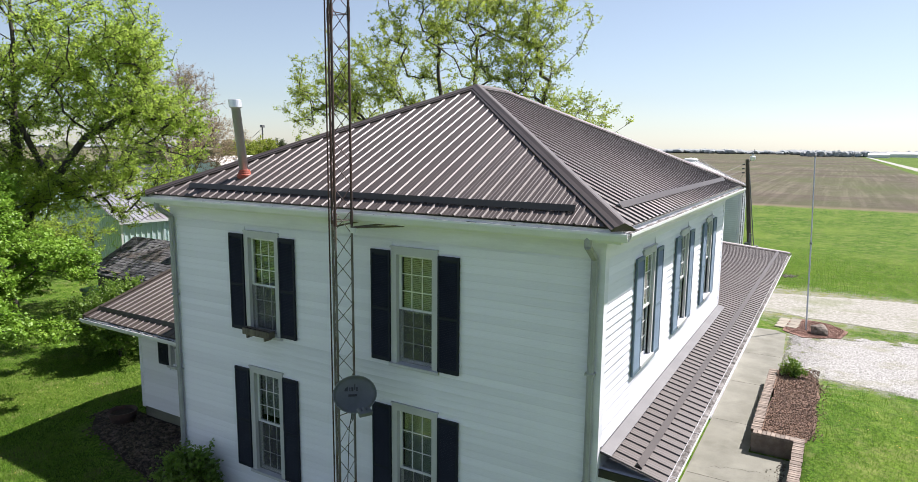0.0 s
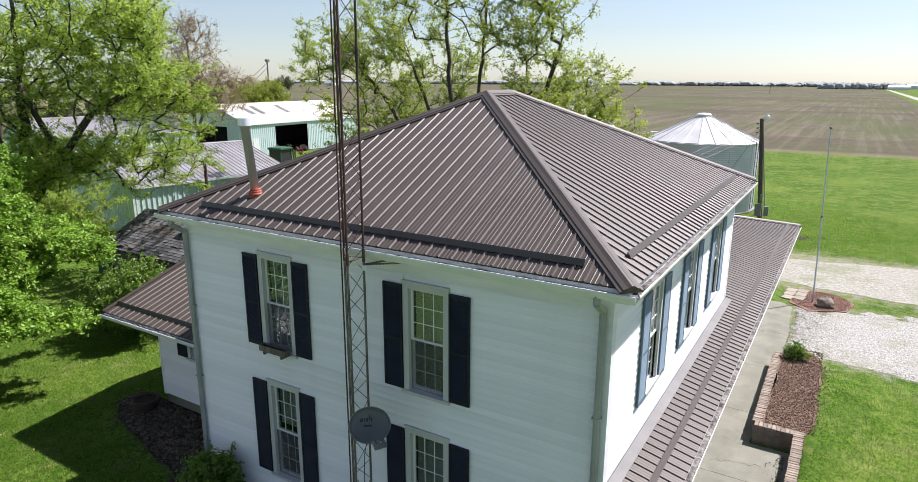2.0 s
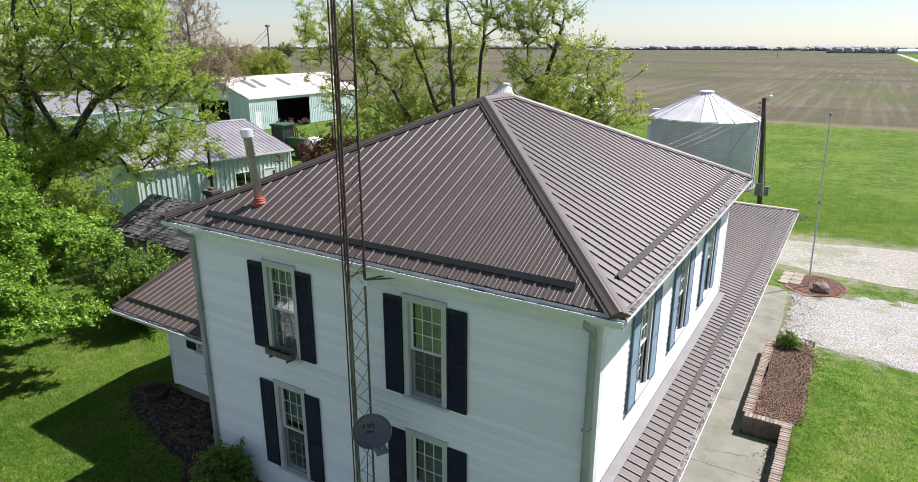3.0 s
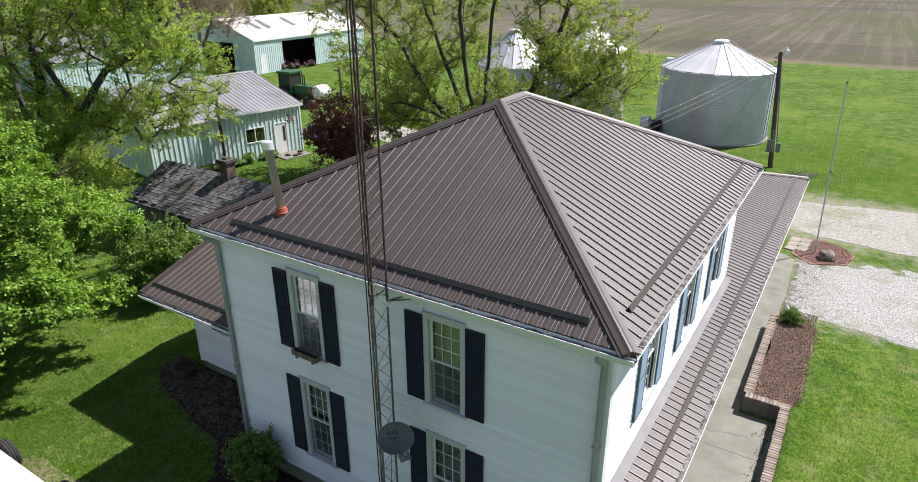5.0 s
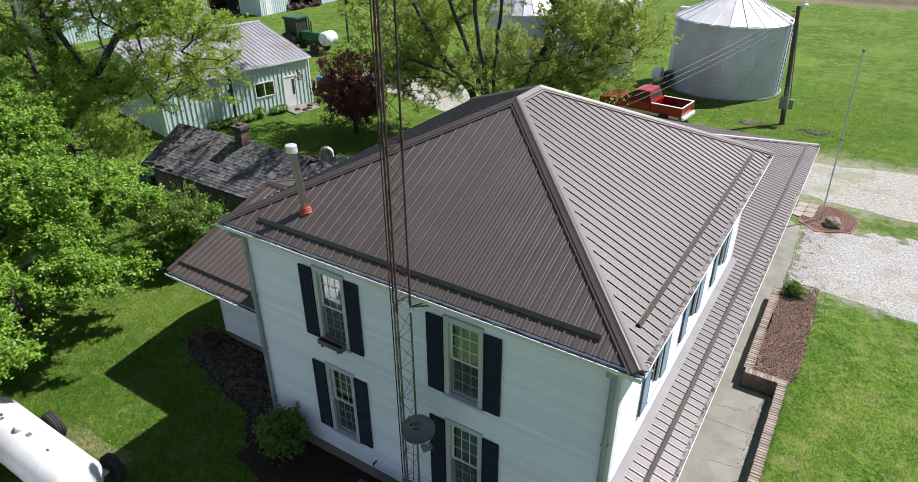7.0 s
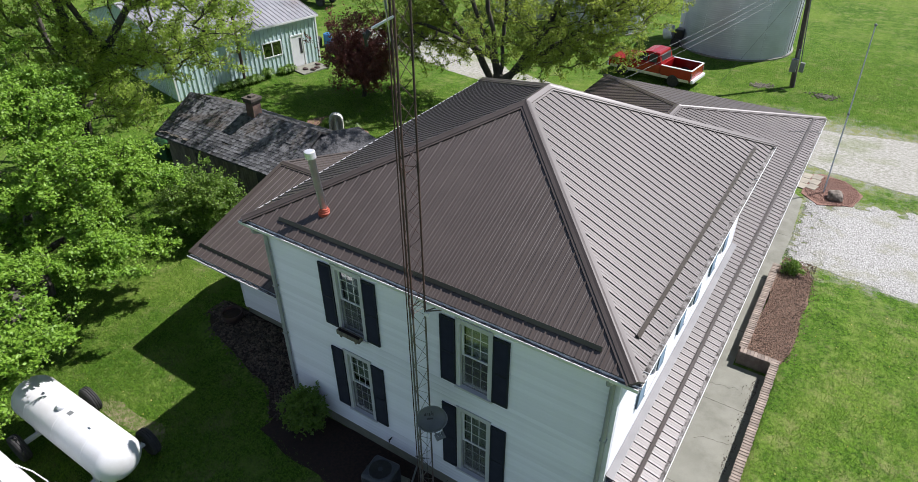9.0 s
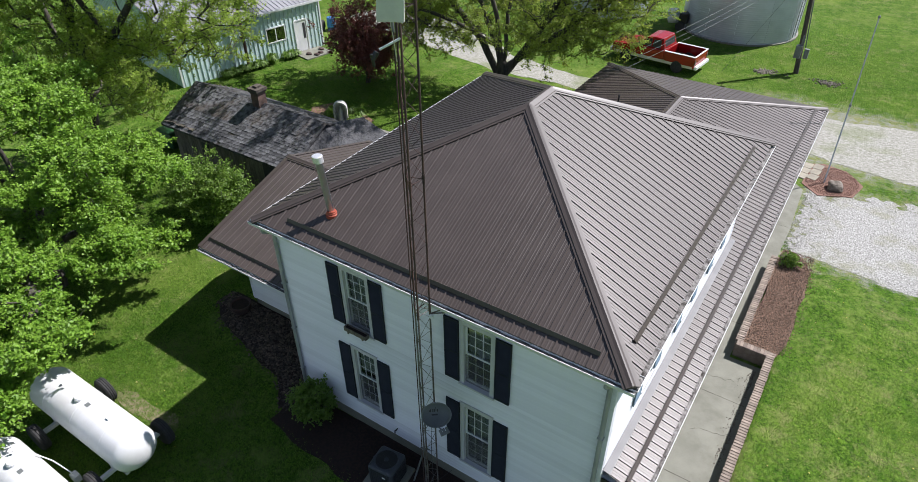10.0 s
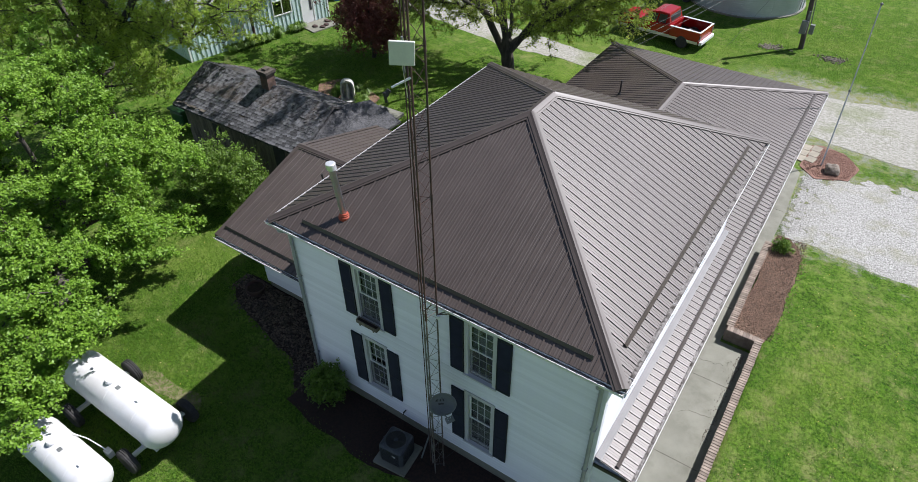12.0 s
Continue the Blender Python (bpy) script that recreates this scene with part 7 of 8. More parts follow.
# lean-to end with its own slope
ext = bmesh.new()
vs = [ext.verts.new(c) for c in ((-16.65, 7.5, 2.15), (-14.9, 9.0, 2.2), (-14.7, 11.5, 2.2), (-16.2, 11.3, 2.9), (-16.9, 9.5, 3.1))]
lo = [ext.verts.new(v.co - Vector((0, 0, 0.1))) for v in vs]
ext.faces.new(vs)
ext.faces.new(lo[::-1])
for i in range(5):
    ext.faces.new((vs[i], lo[i], lo[(i + 1) % 5], vs[(i + 1) % 5]))
bmesh.ops.triangulate(ext, faces=ext.faces[:])
part("lean_to_roof", ext, LEANROOF, old)
part("lean_to_wall", boxes((-16.4, -15.1, 9.0, 11.0, 0, 2.1)), OLDWOOD, old)
bin_ = thing("covered_bin", "dark green covered bin by the outbuilding", "bin", (-26.3, 8.3, 0))
part("body", bevel(boxes((-26.8, -25.8, 7.9, 8.8, 0, 0.8)), 0.1, 2), TGREEN, bin_)
part("lid", bevel(boxes((-26.85, -25.75, 7.85, 8.85, 0.8, 0.95)), 0.05, 2), TGREEN, bin_)
tnk = thing("well_cover", "square dark concrete well cover with a hatch", "well cover", (-18.2, 14.2, 0))
part("slab", boxes((-19.0, -17.4, 13.4, 15.0, 0, 0.16)), CONC, tnk)
part("hatch", lathe([(0.3, 0.16), (0.3, 0.34), (0.27, 0.38), (0.03, 0.4)], (-18.2, 14.3, 0), 18), BLACK, tnk)

# ---- garden shrine ----
shrine = thing("garden_shrine", "pale cast-stone arched garden shrine niche", "shrine", (-20.95, 14.75, 0))
sm = pose(-20.95, 14.75, 0, 0, 0, 38)


def arch(bm, r_out, r_in, y0, y1, h, m):
    pts_o, pts_i = [(-r_out, 0)], [(-r_in, 0)]
    for i in range(13):
        a = math.pi - math.pi * i / 12
        pts_o.append((r_out * math.cos(a), h + r_out * math.sin(a)))
        pts_i.append((r_in * math.cos(a), h + r_in * math.sin(a)))
    pts_o.append((r_out, 0))
    pts_i.append((r_in, 0))
    rows = [[bm.verts.new(m @ Vector((x, y, z))) for x, z in pts] for pts in (pts_o, pts_i) for y in (y0, y1)]
    for i in range(len(pts_o) - 1):
        o0, o1, i0, i1 = rows
        bm.faces.new((o0[i], o0[i + 1], o1[i + 1], o1[i]))
        bm.faces.new((i0[i], i1[i], i1[i + 1], i0[i + 1]))
        bm.faces.new((o0[i], i0[i], i0[i + 1], o0[i + 1]))
        bm.faces.new((o1[i], o1[i + 1], i1[i + 1], i1[i]))
    return bm


part("niche", arch(bmesh.new(), 0.36, 0.27, -0.25, 0.12, 0.85, sm), GROTTO, shrine)
bk = bmesh.new()
box(bk, -0.28, 0.28, 0.06, 0.12, 0, 1.05, sm)
part("back", bk, GROTTO, shrine)
part("plinth", bevel(box(bmesh.new(), -0.45, 0.45, -0.5, 0.2, 0.0, 0.12, sm), 0.02), GROTTO, shrine)
statue = tagged(part("statue", lathe([(0.13, 0.12), (0.12, 0.3), (0.10, 0.55), (0.12, 0.72), (0.06, 0.82), (0.075, 0.92), (0.03, 1.0)], sm @ Vector((0, -0.1, 0)), 14), GROTTO, smooth=True), "small plain pale stone statue in the niche", "statue")
patch("shrine_bed", [(-23.6, 15.2), (-22.8, 14.3), (-21.6, 13.9), (-20.4, 14.0), (-19.4, 14.8), (-19.6, 15.8), (-21.2, 16.3), (-23.0, 16.3)], 0.02, MULCH, "red mulch bed round the shrine", "flower bed", wobble=0.1, seed=12)


# ---- vehicles ----
def pickup(m):
    ob = thing("pickup_truck", "red extended-cab pickup with cream lower band", "pickup truck", tuple(m.translation))

    def shell(name, pts, half, mat_, parent=ob, top_in=0.0, label=""):
        """A side outline (x, z) drawn across the width, drawn in towards the top."""
        bm = bmesh.new()
        zs = [p[1] for p in pts]
        z0, z1 = min(zs), max(zs)
        rows = []
        for s in (-1, 1):
            rows.append([bm.verts.new(m @ Vector((x, s * (half - top_in * (z - z0) / max(0.01, z1 - z0)), z))) for x, z in pts])
        k = len(pts)
        bm.faces.new(rows[0])
        bm.faces.new(rows[1][::-1])
        for i in range(k):
            j = (i + 1) % k
            bm.faces.new((rows[0][i], rows[1][i], rows[1][j], rows[0][j]))
        bmesh.ops.recalc_face_normals(bm, faces=bm.faces[:])
        bevel(bm, 0.025, 1)
        return part(name, bm, mat_, parent, label)

    shell("body", [(-2.72, 0.45), (-2.75, 0.75), (-2.7, 1.0), (-1.5, 1.12), (0.72, 1.16), (0.72, 0.45), (-1.5, 0.42)], 0.96, CARRED)
    shell("lower_band", [(-2.6, 0.42), (-2.6, 0.62), (2.62, 0.62), (2.62, 0.42)], 0.972, CREAM, label="cream lower body band")
    shell("cab", [(-1.25, 1.14), (-0.55, 1.72), (-0.1, 1.80), (0.5, 1.78), (0.7, 1.14)], 0.88, CARRED, top_in=0.14)
    shell("windscreen", [(-1.12, 1.2), (-0.62, 1.66), (-0.6, 1.66), (-1.1, 1.2)], 0.77, BLACK)
    shell("rear_window", [(0.62, 1.26), (0.54, 1.66), (0.57, 1.66), (0.66, 1.26)], 0.66, BLACK)
    for s in (-1, 1):
        for a, b in ((-0.85, -0.2), (-0.14, 0.4)):
            w = bmesh.new()
            q = [(a, 1.2), (b, 1.2), (b, 1.66), (max(a + 0.05, -0.55), 1.66 if a > -0.5 else 1.62)]
            lo = [w.verts.new(m @ Vector((x, s * (0.885 - 0.14 * (z - 1.14) / 0.66), z))) for x, z in q]
            hi = [w.verts.new(m @ Vector((x, s * (0.865 - 0.14 * (z - 1.14) / 0.66), z))) for x, z in q]
            w.faces.new(lo)
            w.faces.new(hi[::-1])
            for i in range(4):
                w.faces.new((lo[i], hi[i], hi[(i + 1) % 4], lo[(i + 1) % 4]))
            part("side_window", w, BLACK, ob)
        part("mirror", box(bmesh.new(), -0.85, -0.75, s * 0.92 - 0.0 if s > 0 else -1.1, 1.1 if s > 0 else -0.92, 1.2, 1.38, m), BLACK, ob)
    # open load bed
    part("bed_side", box(bmesh.new(), 0.76, 2.68, -0.97, -0.88, 0.5, 1.16, m), CARRED, ob)
    part("bed_side", box(bmesh.new(), 0.76, 2.68, 0.88, 0.97, 0.5, 1.16, m), CARRED, ob)
    part("tailgate", box(bmesh.new(), 2.62, 2.69, -0.88, 0.88, 0.55, 1.15, m), CARRED, ob)
    part("bed_front", box(bmesh.new(), 0.76, 0.82, -0.88, 0.88, 0.5, 1.16, m), CARRED, ob)
    part("bed_floor", box(bmesh.new(), 0.82, 2.62, -0.88, 0.88, 0.55, 0.62, m), BLACK, ob)
    for q in ((0.76, 2.70, -0.99, -0.87, 1.16, 1.19), (0.76, 2.70, 0.87, 0.99, 1.16, 1.19), (2.61, 2.70, -0.87, 0.87, 1.15, 1.18)):
        part("bed_rail", box(bmesh.new(), *q, m), GUTTER, ob, "white bed rail cap")
    part("bumper", bevel(box(bmesh.new(), 2.69, 2.86, -0.94, 0.94, 0.42, 0.62, m), 0.02), GUTTER, ob, "pale rear bumper")
    part("bumper", bevel(box(bmesh.new(), -2.9, -2.74, -0.94, 0.94, 0.42, 0.62, m), 0.02), GUTTER, ob)
    for s in (-1, 1):
        part("tail_light", box(bmesh.new(), 2.68, 2.71, s * 0.96 if s < 0 else 0.82, -0.82 if s < 0 else 0.96, 0.72, 1.0, m), REDBRICK, ob)
        part("headlight", box(bmesh.new(), -2.76, -2.72, s * 0.9 if s < 0 else 0.55, -0.55 if s < 0 else 0.9, 0.75, 0.92, m), GUTTER, ob)
        for x in (-1.75, 1.62):
            wheel(ob, m @ Vector((x, s * 0.88, 0.37)), 0.37, 0.24, m.to_3x3() @ Vector((0, s, 0)))
    part("load", tubes((m @ Vector((1.2, -0.4, 0.7)), m @ Vector((1.6, 0.3, 0.72)), 0.08), (m @ Vector((1.5, 0.4, 0.68)), m @ Vector((2.2, 0.2, 0.7)), 0.05), n=8), GREY, ob)
    return ob


pickup(pose(-9.85, 31.9, 0, 0, 0, -6))


def farm_tractor(m):
    ob = thing("farm_tractor", "green cab tractor with white front tank", "tractor", tuple(m.translation))
    part("hood", bevel(box(bmesh.new(), 0.2, 2.3, -0.38, 0.38, 0.95, 1.7, m), 0.06, 2), TGREEN, ob)
    part("chassis", box(bmesh.new(), -1.0, 2.4, -0.3, 0.3, 0.55, 0.95, m), BLACK, ob)
    for x in (-1.15, 0.12):
        for y in (-0.72, 0.66):
            part("cab_post", box(bmesh.new(), x, x + 0.08, y, y + 0.06, 1.2, 2.7, m), TGREEN, ob)
    part("cab_roof", bevel(box(bmesh.new(), -1.3, 0.3, -0.8, 0.8, 2.68, 2.88, m), 0.05, 2), TGREEN, ob)
    part("cab_glass", box(bmesh.new(), -1.1, 0.15, -0.68, 0.68, 1.3, 2.68, m), BLACK, ob)
    part("cab_base", box(bmesh.new(), -1.2, 0.2, -0.72, 0.72, 0.9, 1.3, m), TGREEN, ob)
    part("exhaust", tubes((m @ Vector((0.9, 0.1, 1.7)), m @ Vector((0.9, 0.1, 2.8)), 0.06), n=8), BLACK, ob)
    part("exhaust", tubes((m @ Vector((1.3, -0.1, 1.7)), m @ Vector((1.3, -0.1, 2.6)), 0.06), n=8), BLACK, ob)
    part("front_tank", lathe([(0.05, -0.75), (0.5, -0.7), (0.6, -0.5), (0.6, 0.5), (0.5, 0.7), (0.05, 0.75)], m @ Vector((3.0, 0, 1.3)), 22, m.to_3x3().to_4x4() @ Matrix.Rotation(radians(90), 4, "X")), TANKWHITE, ob, "white front-mounted tank")
    for s in (-1, 1):
        wheel(ob, m @ Vector((-0.7, s * 0.95, 0.82)), 0.82, 0.45, m.to_3x3() @ Vector((0, s, 0)))
        wheel(ob, m @ Vector((2.0, s * 0.8, 0.45)), 0.45, 0.28, m.to_3x3() @ Vector((0, s, 0)))
    return ob


farm_tractor(pose(-41.7, 34.0, 0, 0, 0, 4))
drum = thing("plastic_drum", "blue plastic drum beside the workshop", "drum", (-31.6, 25.6, 0))
part("barrel", lathe([(0.27, 0.0), (0.3, 0.05), (0.3, 0.3), (0.31, 0.32), (0.3, 0.34), (0.3, 0.6), (0.31, 0.62), (0.3, 0.64), (0.3, 0.85), (0.27, 0.9), (0.05, 0.9)], (-31.6, 25.6, 0), 20), BLUE, drum)
tyre = thing("spare_tyre", "old tyre leaning by the workshop", "tyre", (-32.0, 25.1, 0))
wheel(tyre, (-32.0, 25.1, 0.38), 0.38, 0.22, (0.9, 0.4, 0))
fan = thing("bin_fan", "pale drying fan on a wheeled stand by the grain bin", "fan", (-11.3, 38.9, 0))
part("housing", lathe([(0.45, -0.3), (0.5, -0.28), (0.5, 0.28), (0.45, 0.3)], (-11.3, 38.9, 0.85), 20, Matrix.Rotation(radians(80), 4, "Y")), GUTTER, fan)
part("motor", bevel(boxes((-10.8, -10.2, 38.5, 39.2, 0.5, 1.2)), 0.06), BLACK, fan)
for y in (38.4, 39.3):
    wheel(fan, (-10.6, y, 0.33), 0.33, 0.18)
for i, (u, v) in enumerate(((8.2, -0.9), (8.9, -1.2), (9.3, -0.7), (8.5, -1.35))):
    c = SM @ Vector((u, v, 0.07))
    rock("yard_scrap", "dark bits of scrap on the workshop step", (c.x, c.y, 0.12), (0.2, 0.16, 0.07), 40 + i, RUST, "scrap")

# ---- shrubs and small plants ----
tree("foundation_shrub", "loose green shrub against the house corner", (-8.5, -0.25, 0),
     [[(-8.5, -0.25, -0.05), (-8.5, -0.25, 0.3), (-8.5, -0.25, 0.9)], [0, (-8.6, -0.25, 0.0), (-8.9, -0.3, 0.7)], [0, (-8.4, -0.2, 0.0), (-8.1, -0.3, 0.7)]],
     [((-8.5, -0.28, 0.8), (0.64, 0.5, 0.64), 1.0)], 9000, 0.042, LEAF_BUSH, 31, tips=150, r_max=0.03, spread=0.14, r_tip=0.004, category="shrub")
tree("bed_shrub", "small green shrub in the raised bed", (1.4, 14.0, 0.4),
     [[(1.4, 14.0, 0.38), (1.4, 14.0, 0.55), (1.4, 14.0, 0.75)]], [((1.4, 14.0, 0.7), (0.32, 0.32, 0.24), 1.0)], 1500, 0.035, LEAF_BUSH, 32, tips=50, r_max=0.02, spread=0.07, r_tip=0.003, category="shrub")


def clump(label, c, r, h, seed, count=140, material=LEAF_BUSH):
    """A tuft of arching blades."""
    rnd = random.Random(seed)
    verts, faces = [], []
    for i in range(count):
        a = rnd.uniform(0, 2 * math.pi)
        d = Vector((math.cos(a), math.sin(a), 0))
        s = Vector((-d.y, d.x, 0)) * rnd.uniform(0.012, 0.03)
        p = Vector(c) + d * rnd.uniform(0, r * 0.35)
        L, H = r * rnd.uniform(0.5, 1.0), h * rnd.uniform(0.6, 1.1)
        q, t = p + d * L * 0.45 + Vector((0, 0, H)), p + d * L + Vector((0, 0, H * 0.65))
        k = len(verts)
        verts += [p - s * 0.5, p + s * 0.5, q + s, q - s, t]
        faces += [(k, k + 1, k + 2, k + 3), (k + 3, k + 2, k + 4)]
    return tagged(part("perennial_clump", raw("clump", verts, faces), material), label, "plant")


for i, u in enumerate((2.6, 3.2, 3.8, 4.4, 4.9, 5.7, 6.9, 7.4)):
    c = SM @ Vector((u, -0.45, 0))
    clump("green perennial clump along the workshop wall", c, 0.5, 0.42 if i != 5 else 0.6, 50 + i, 220)
for i, (x, y) in enumerate(((-21.6, 14.5), (-21.9, 15.2), (-20.2, 15.0), (-20.5, 15.6), (-19.8, 14.6), (-21.2, 15.6))):
    clump("green perennial clump beside the shrine", (x, y, 0.02), 0.45, 0.45, 60 + i, 200)


# ---- distance ----
def woodline(name, label, points, height, seed, material, size=9.0, depth=25.0, dens=1.0, fine=2):
    """A far belt of trees: many rough crowns in one mesh."""
    rnd = random.Random(seed)
    base = bmesh.new()
    bmesh.ops.create_icosphere(base, subdivisions=fine, radius=1.0)
    bv = [v.co.copy() for v in base.verts]
    bf = [tuple(v.index for v in f.verts) for f in base.faces]
    base.free()
    verts, faces = [], []
    for (x0, y0), (x1, y1) in zip(points, points[1:]):
        L = math.hypot(x1 - x0, y1 - y0)
        for i in range(int(L / size * 1.7 * dens)):
            f = rnd.random()
            x, y = x0 + (x1 - x0) * f + rnd.uniform(-1, 1) * depth * 0.3, y0 + (y1 - y0) * f + rnd.uniform(-1, 1) * depth * 0.5
            hh = height * (0.72 + 0.3 * noise.noise((x / 90, y / 90, seed)) + rnd.uniform(-0.12, 0.14))
            s = size * rnd.uniform(0.5, 0.95)
            c = Vector((x, y, ground_z(x, y) + hh * 0.55))
            k = len(verts)
            o = Vector((rnd.uniform(0, 50), rnd.uniform(0, 50), 0))
            for v in bv:
                wide = 1 / max(0.4, math.hypot(v.x, v.y)) if v.z < 0 else 1.0
                verts.append(c + Vector((v.x * s * wide, v.y * s * wide, v.z * hh * 0.55)) * (1 + 0.35 * noise.noise(v * 2.2 + o)))
            faces += [tuple(k + q for q in t) for t in bf]
    return tagged(part(name, raw(name, verts, faces), material), label, "woods", kind="stuff")


# pale blue-grey of HAZE1 is distance haze put into the woods' base colour
HAZE1 = mat("haze_tinted_far_woods", (0.27, 0.30, 0.305), (0.32, 0.345, 0.345), 0.06, 0.95, 0, 0.6, 0.5, island=0.12, depth=1.5)
HAZE2 = mat("far_hedge", (0.09, 0.105, 0.05), (0.15, 0.14, 0.08), 0.1, 0.95, 0, 0.8, 0.8, island=0.35, depth=1.0)
woodline("far_woods", "belt of far woods along the horizon, haze painted into its colour", [(-2600, 900), (-1900, 1400), (-1200, 1650), (-700, 1500), (-350, 1600), (150, 1580), (420, 1480), (900, 1500)], 11, 71, HAZE1, 15, 90, 5.0, 1)
woodline("far_hedgerow", "scrubby brown-green hedgerow beyond the barns", [(-330, 240), (-240, 215), (-175, 150), (-150, 95), (-160, 40), (-175, -20)], 9.0, 72, HAZE2, 5.5, 10, 0.9)
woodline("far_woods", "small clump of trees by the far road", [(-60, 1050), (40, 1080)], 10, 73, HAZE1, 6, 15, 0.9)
wx, wy = -101.0, 86.0
tree("willow_tree", "yellow-green willow behind the machine barn", (wx, wy, 0), [[(wx, wy, -0.2), (wx, wy, 2), (wx, wy, 5)]], [((wx, wy, 4.6), (5.5, 6.5, 3.8), 1.0)], 9000, 0.22, leaf_mat("willow_leaves", (0.15, 0.19, 0.025), (0.22, 0.26, 0.04)), 33, tips=200, r_max=0.3, spread=0.6, r_tip=0.02)
for i, (x, y, hh) in enumerate(((-118, 96, 9.0), (-128, 112, 8.0), (-112, 78, 7.5))):
    tree("budding_tree", "bare brown tree with swelling buds in the hedgerow", (x, y, 0), [[(x, y, -0.2), (x, y, hh * 0.3), (x + 0.4, y, hh * 0.7)]], [((x, y, hh * 0.65), (hh * 0.42, hh * 0.42, hh * 0.4), 1.0)], 2500, 0.16, LEAF_BUD, 34 + i, tips=170, r_max=0.28, spread=0.5, r_tip=0.025)
tree("lone_tree", "lone round tree out in the field", (-228, 214, 0), [[(-228, 214, -1.5), (-228, 214, 2), (-228, 214, 5)]], [((-228, 214, 5.6), (4.8, 4.8, 3.6), 1.0)], 3000, 0.3, LEAF_FAR, 39, tips=120, r_max=0.35, spread=0.6, r_tip=0.04)
for x, y, w, d, h in ((-820, 900, 26, 14, 7), (-780, 930, 18, 12, 6), (-330, 900, 30, 12, 6), (40, 1000, 24, 12, 6), (75, 1150, 40, 16, 8)):
    z = ground_z(x, y)
    fb2 = thing("far_farmstead", "small white farm building on the horizon", "building", (x, y, z))
    part("wall", boxes((x - w / 2, x + w / 2, y - d / 2, y + d / 2, z - 0.5, z + h * 0.6)), GUTTER, fb2)
    rf2 = bmesh.new()
    vs = [rf2.verts.new(c) for c in ((x - w / 2, y - d / 2, z + h * 0.6), (x + w / 2, y - d / 2, z + h * 0.6), (x + w / 2, y, z + h), (x - w / 2, y, z + h), (x + w / 2, y + d / 2, z + h * 0.6), (x - w / 2, y + d / 2, z + h * 0.6))]
    for f in ((0, 1, 2, 3), (3, 2, 4, 5), (1, 4, 2), (0, 3, 5)):
        rf2.faces.new([vs[i] for i in f])
    part("roof", rf2, SHEDROOF, fb2)
ex, ey = -640.0, 585.0
ez = ground_z(ex, ey)
elev = thing("grain_elevator", "distant grain elevator leg with guy cables", "elevator", (ex, ey, ez))
part("tower", tubes(((ex, ey, ez - 1), (ex, ey, ez + 34), 0.9), n=6), GREY, elev)
part("head", boxes((ex - 2, ex + 2, ey - 2, ey + 2, ez + 31, ez + 34)), GREY, elev)
part("guy_cable", tubes(((ex, ey, ez + 30), (ex - 14, ey - 14, ez + 12), 0.25), ((ex, ey, ez + 24), (ex - 12, ey - 12, ez + 8), 0.25), n=4), GREY, elev)
for i, (x, y) in enumerate(((-60, 560), (10, 760))):
    z = ground_z(x, y)
    fp = thing("field_pole", "thin far utility pole in the field", "utility pole", (x, y, z))
    part("pole", tubes(((x, y, z - 0.5), (x, y, z + 8.5), 0.16), n=6), POLEWOOD, fp)

# ---- boards, bricks, shingles, grass ----
def grown(holes, by=0.09):
    return [(s - by, t + by, a - 0.03, b + 0.115) for s, t, a, b in holes]


clapboards(wall_front, (X0, Y0), (X1, Y0), 0.47, WALL_TOP - 0.28, FRONT, grown(front_holes), seed=1, trim=0.13)
clapboards(wall_side, (X1, Y0), (X1, Y1), 3.30, WALL_TOP - 0.28, SIDE, grown(side_holes), seed=2, trim=0.13)
clapboards(wwall, (wx0, wy0), (X0, wy0), 0.34, WZ - 0.16, FRONT, [(1.26, 2.06, 1.64, 2.68)], seed=3, trim=0.09)

rnd = random.Random(77)
cap_mesh = mesh_of(bevel(boxes((-0.005, 0.235, 0, 0.092, 0, 0.06)), 0.006), "brick")
cap_mesh.materials.append(BRICK)
str_mesh = mesh_of(bevel(boxes((0, 0.2, 0, 0.095, 0, 0.062)), 0.005), "brick")
str_mesh.materials.append(BRICK)


def brick(mesh, m):
    ob = part("brick", mesh, BRICK, wallb)
    ob.matrix_basis = m
    return ob


y = -1.55
while y < 9.0:
    brick(cap_mesh, pose(1.77 + rnd.uniform(-0.008, 0.008), y, 0.45 + rnd.uniform(-0.004, 0.006), 0, 0, rnd.uniform(-1.5, 1.5)))
    y += 0.102
x = 0.86
while x < 1.78:
    brick(cap_mesh, pose(x + 0.092, 8.84 + rnd.uniform(-0.006, 0.006), 0.45 + rnd.uniform(-0.004, 0.006), 0, 0, 90))
    x += 0.102
y = 9.08
while y < 14.2:
    f = (y - 9.02) / 4.9
    brick(cap_mesh, pose(0.79 - 0.03 * f + rnd.uniform(-0.008, 0.008), y, 0.44 + rnd.uniform(-0.004, 0.006), 0, 0, rnd.uniform(-2, 2)))
    y += 0.102
for row in range(6):
    y = 9.02 + (0.1 if row % 2 else 0)
    while y < 14.0:
        f = (y - 9.02) / 4.9
        brick(str_mesh, pose(0.905 - 0.03 * f, y, 0.03 + row * 0.068, 0, 0, 90))
        y += 0.208

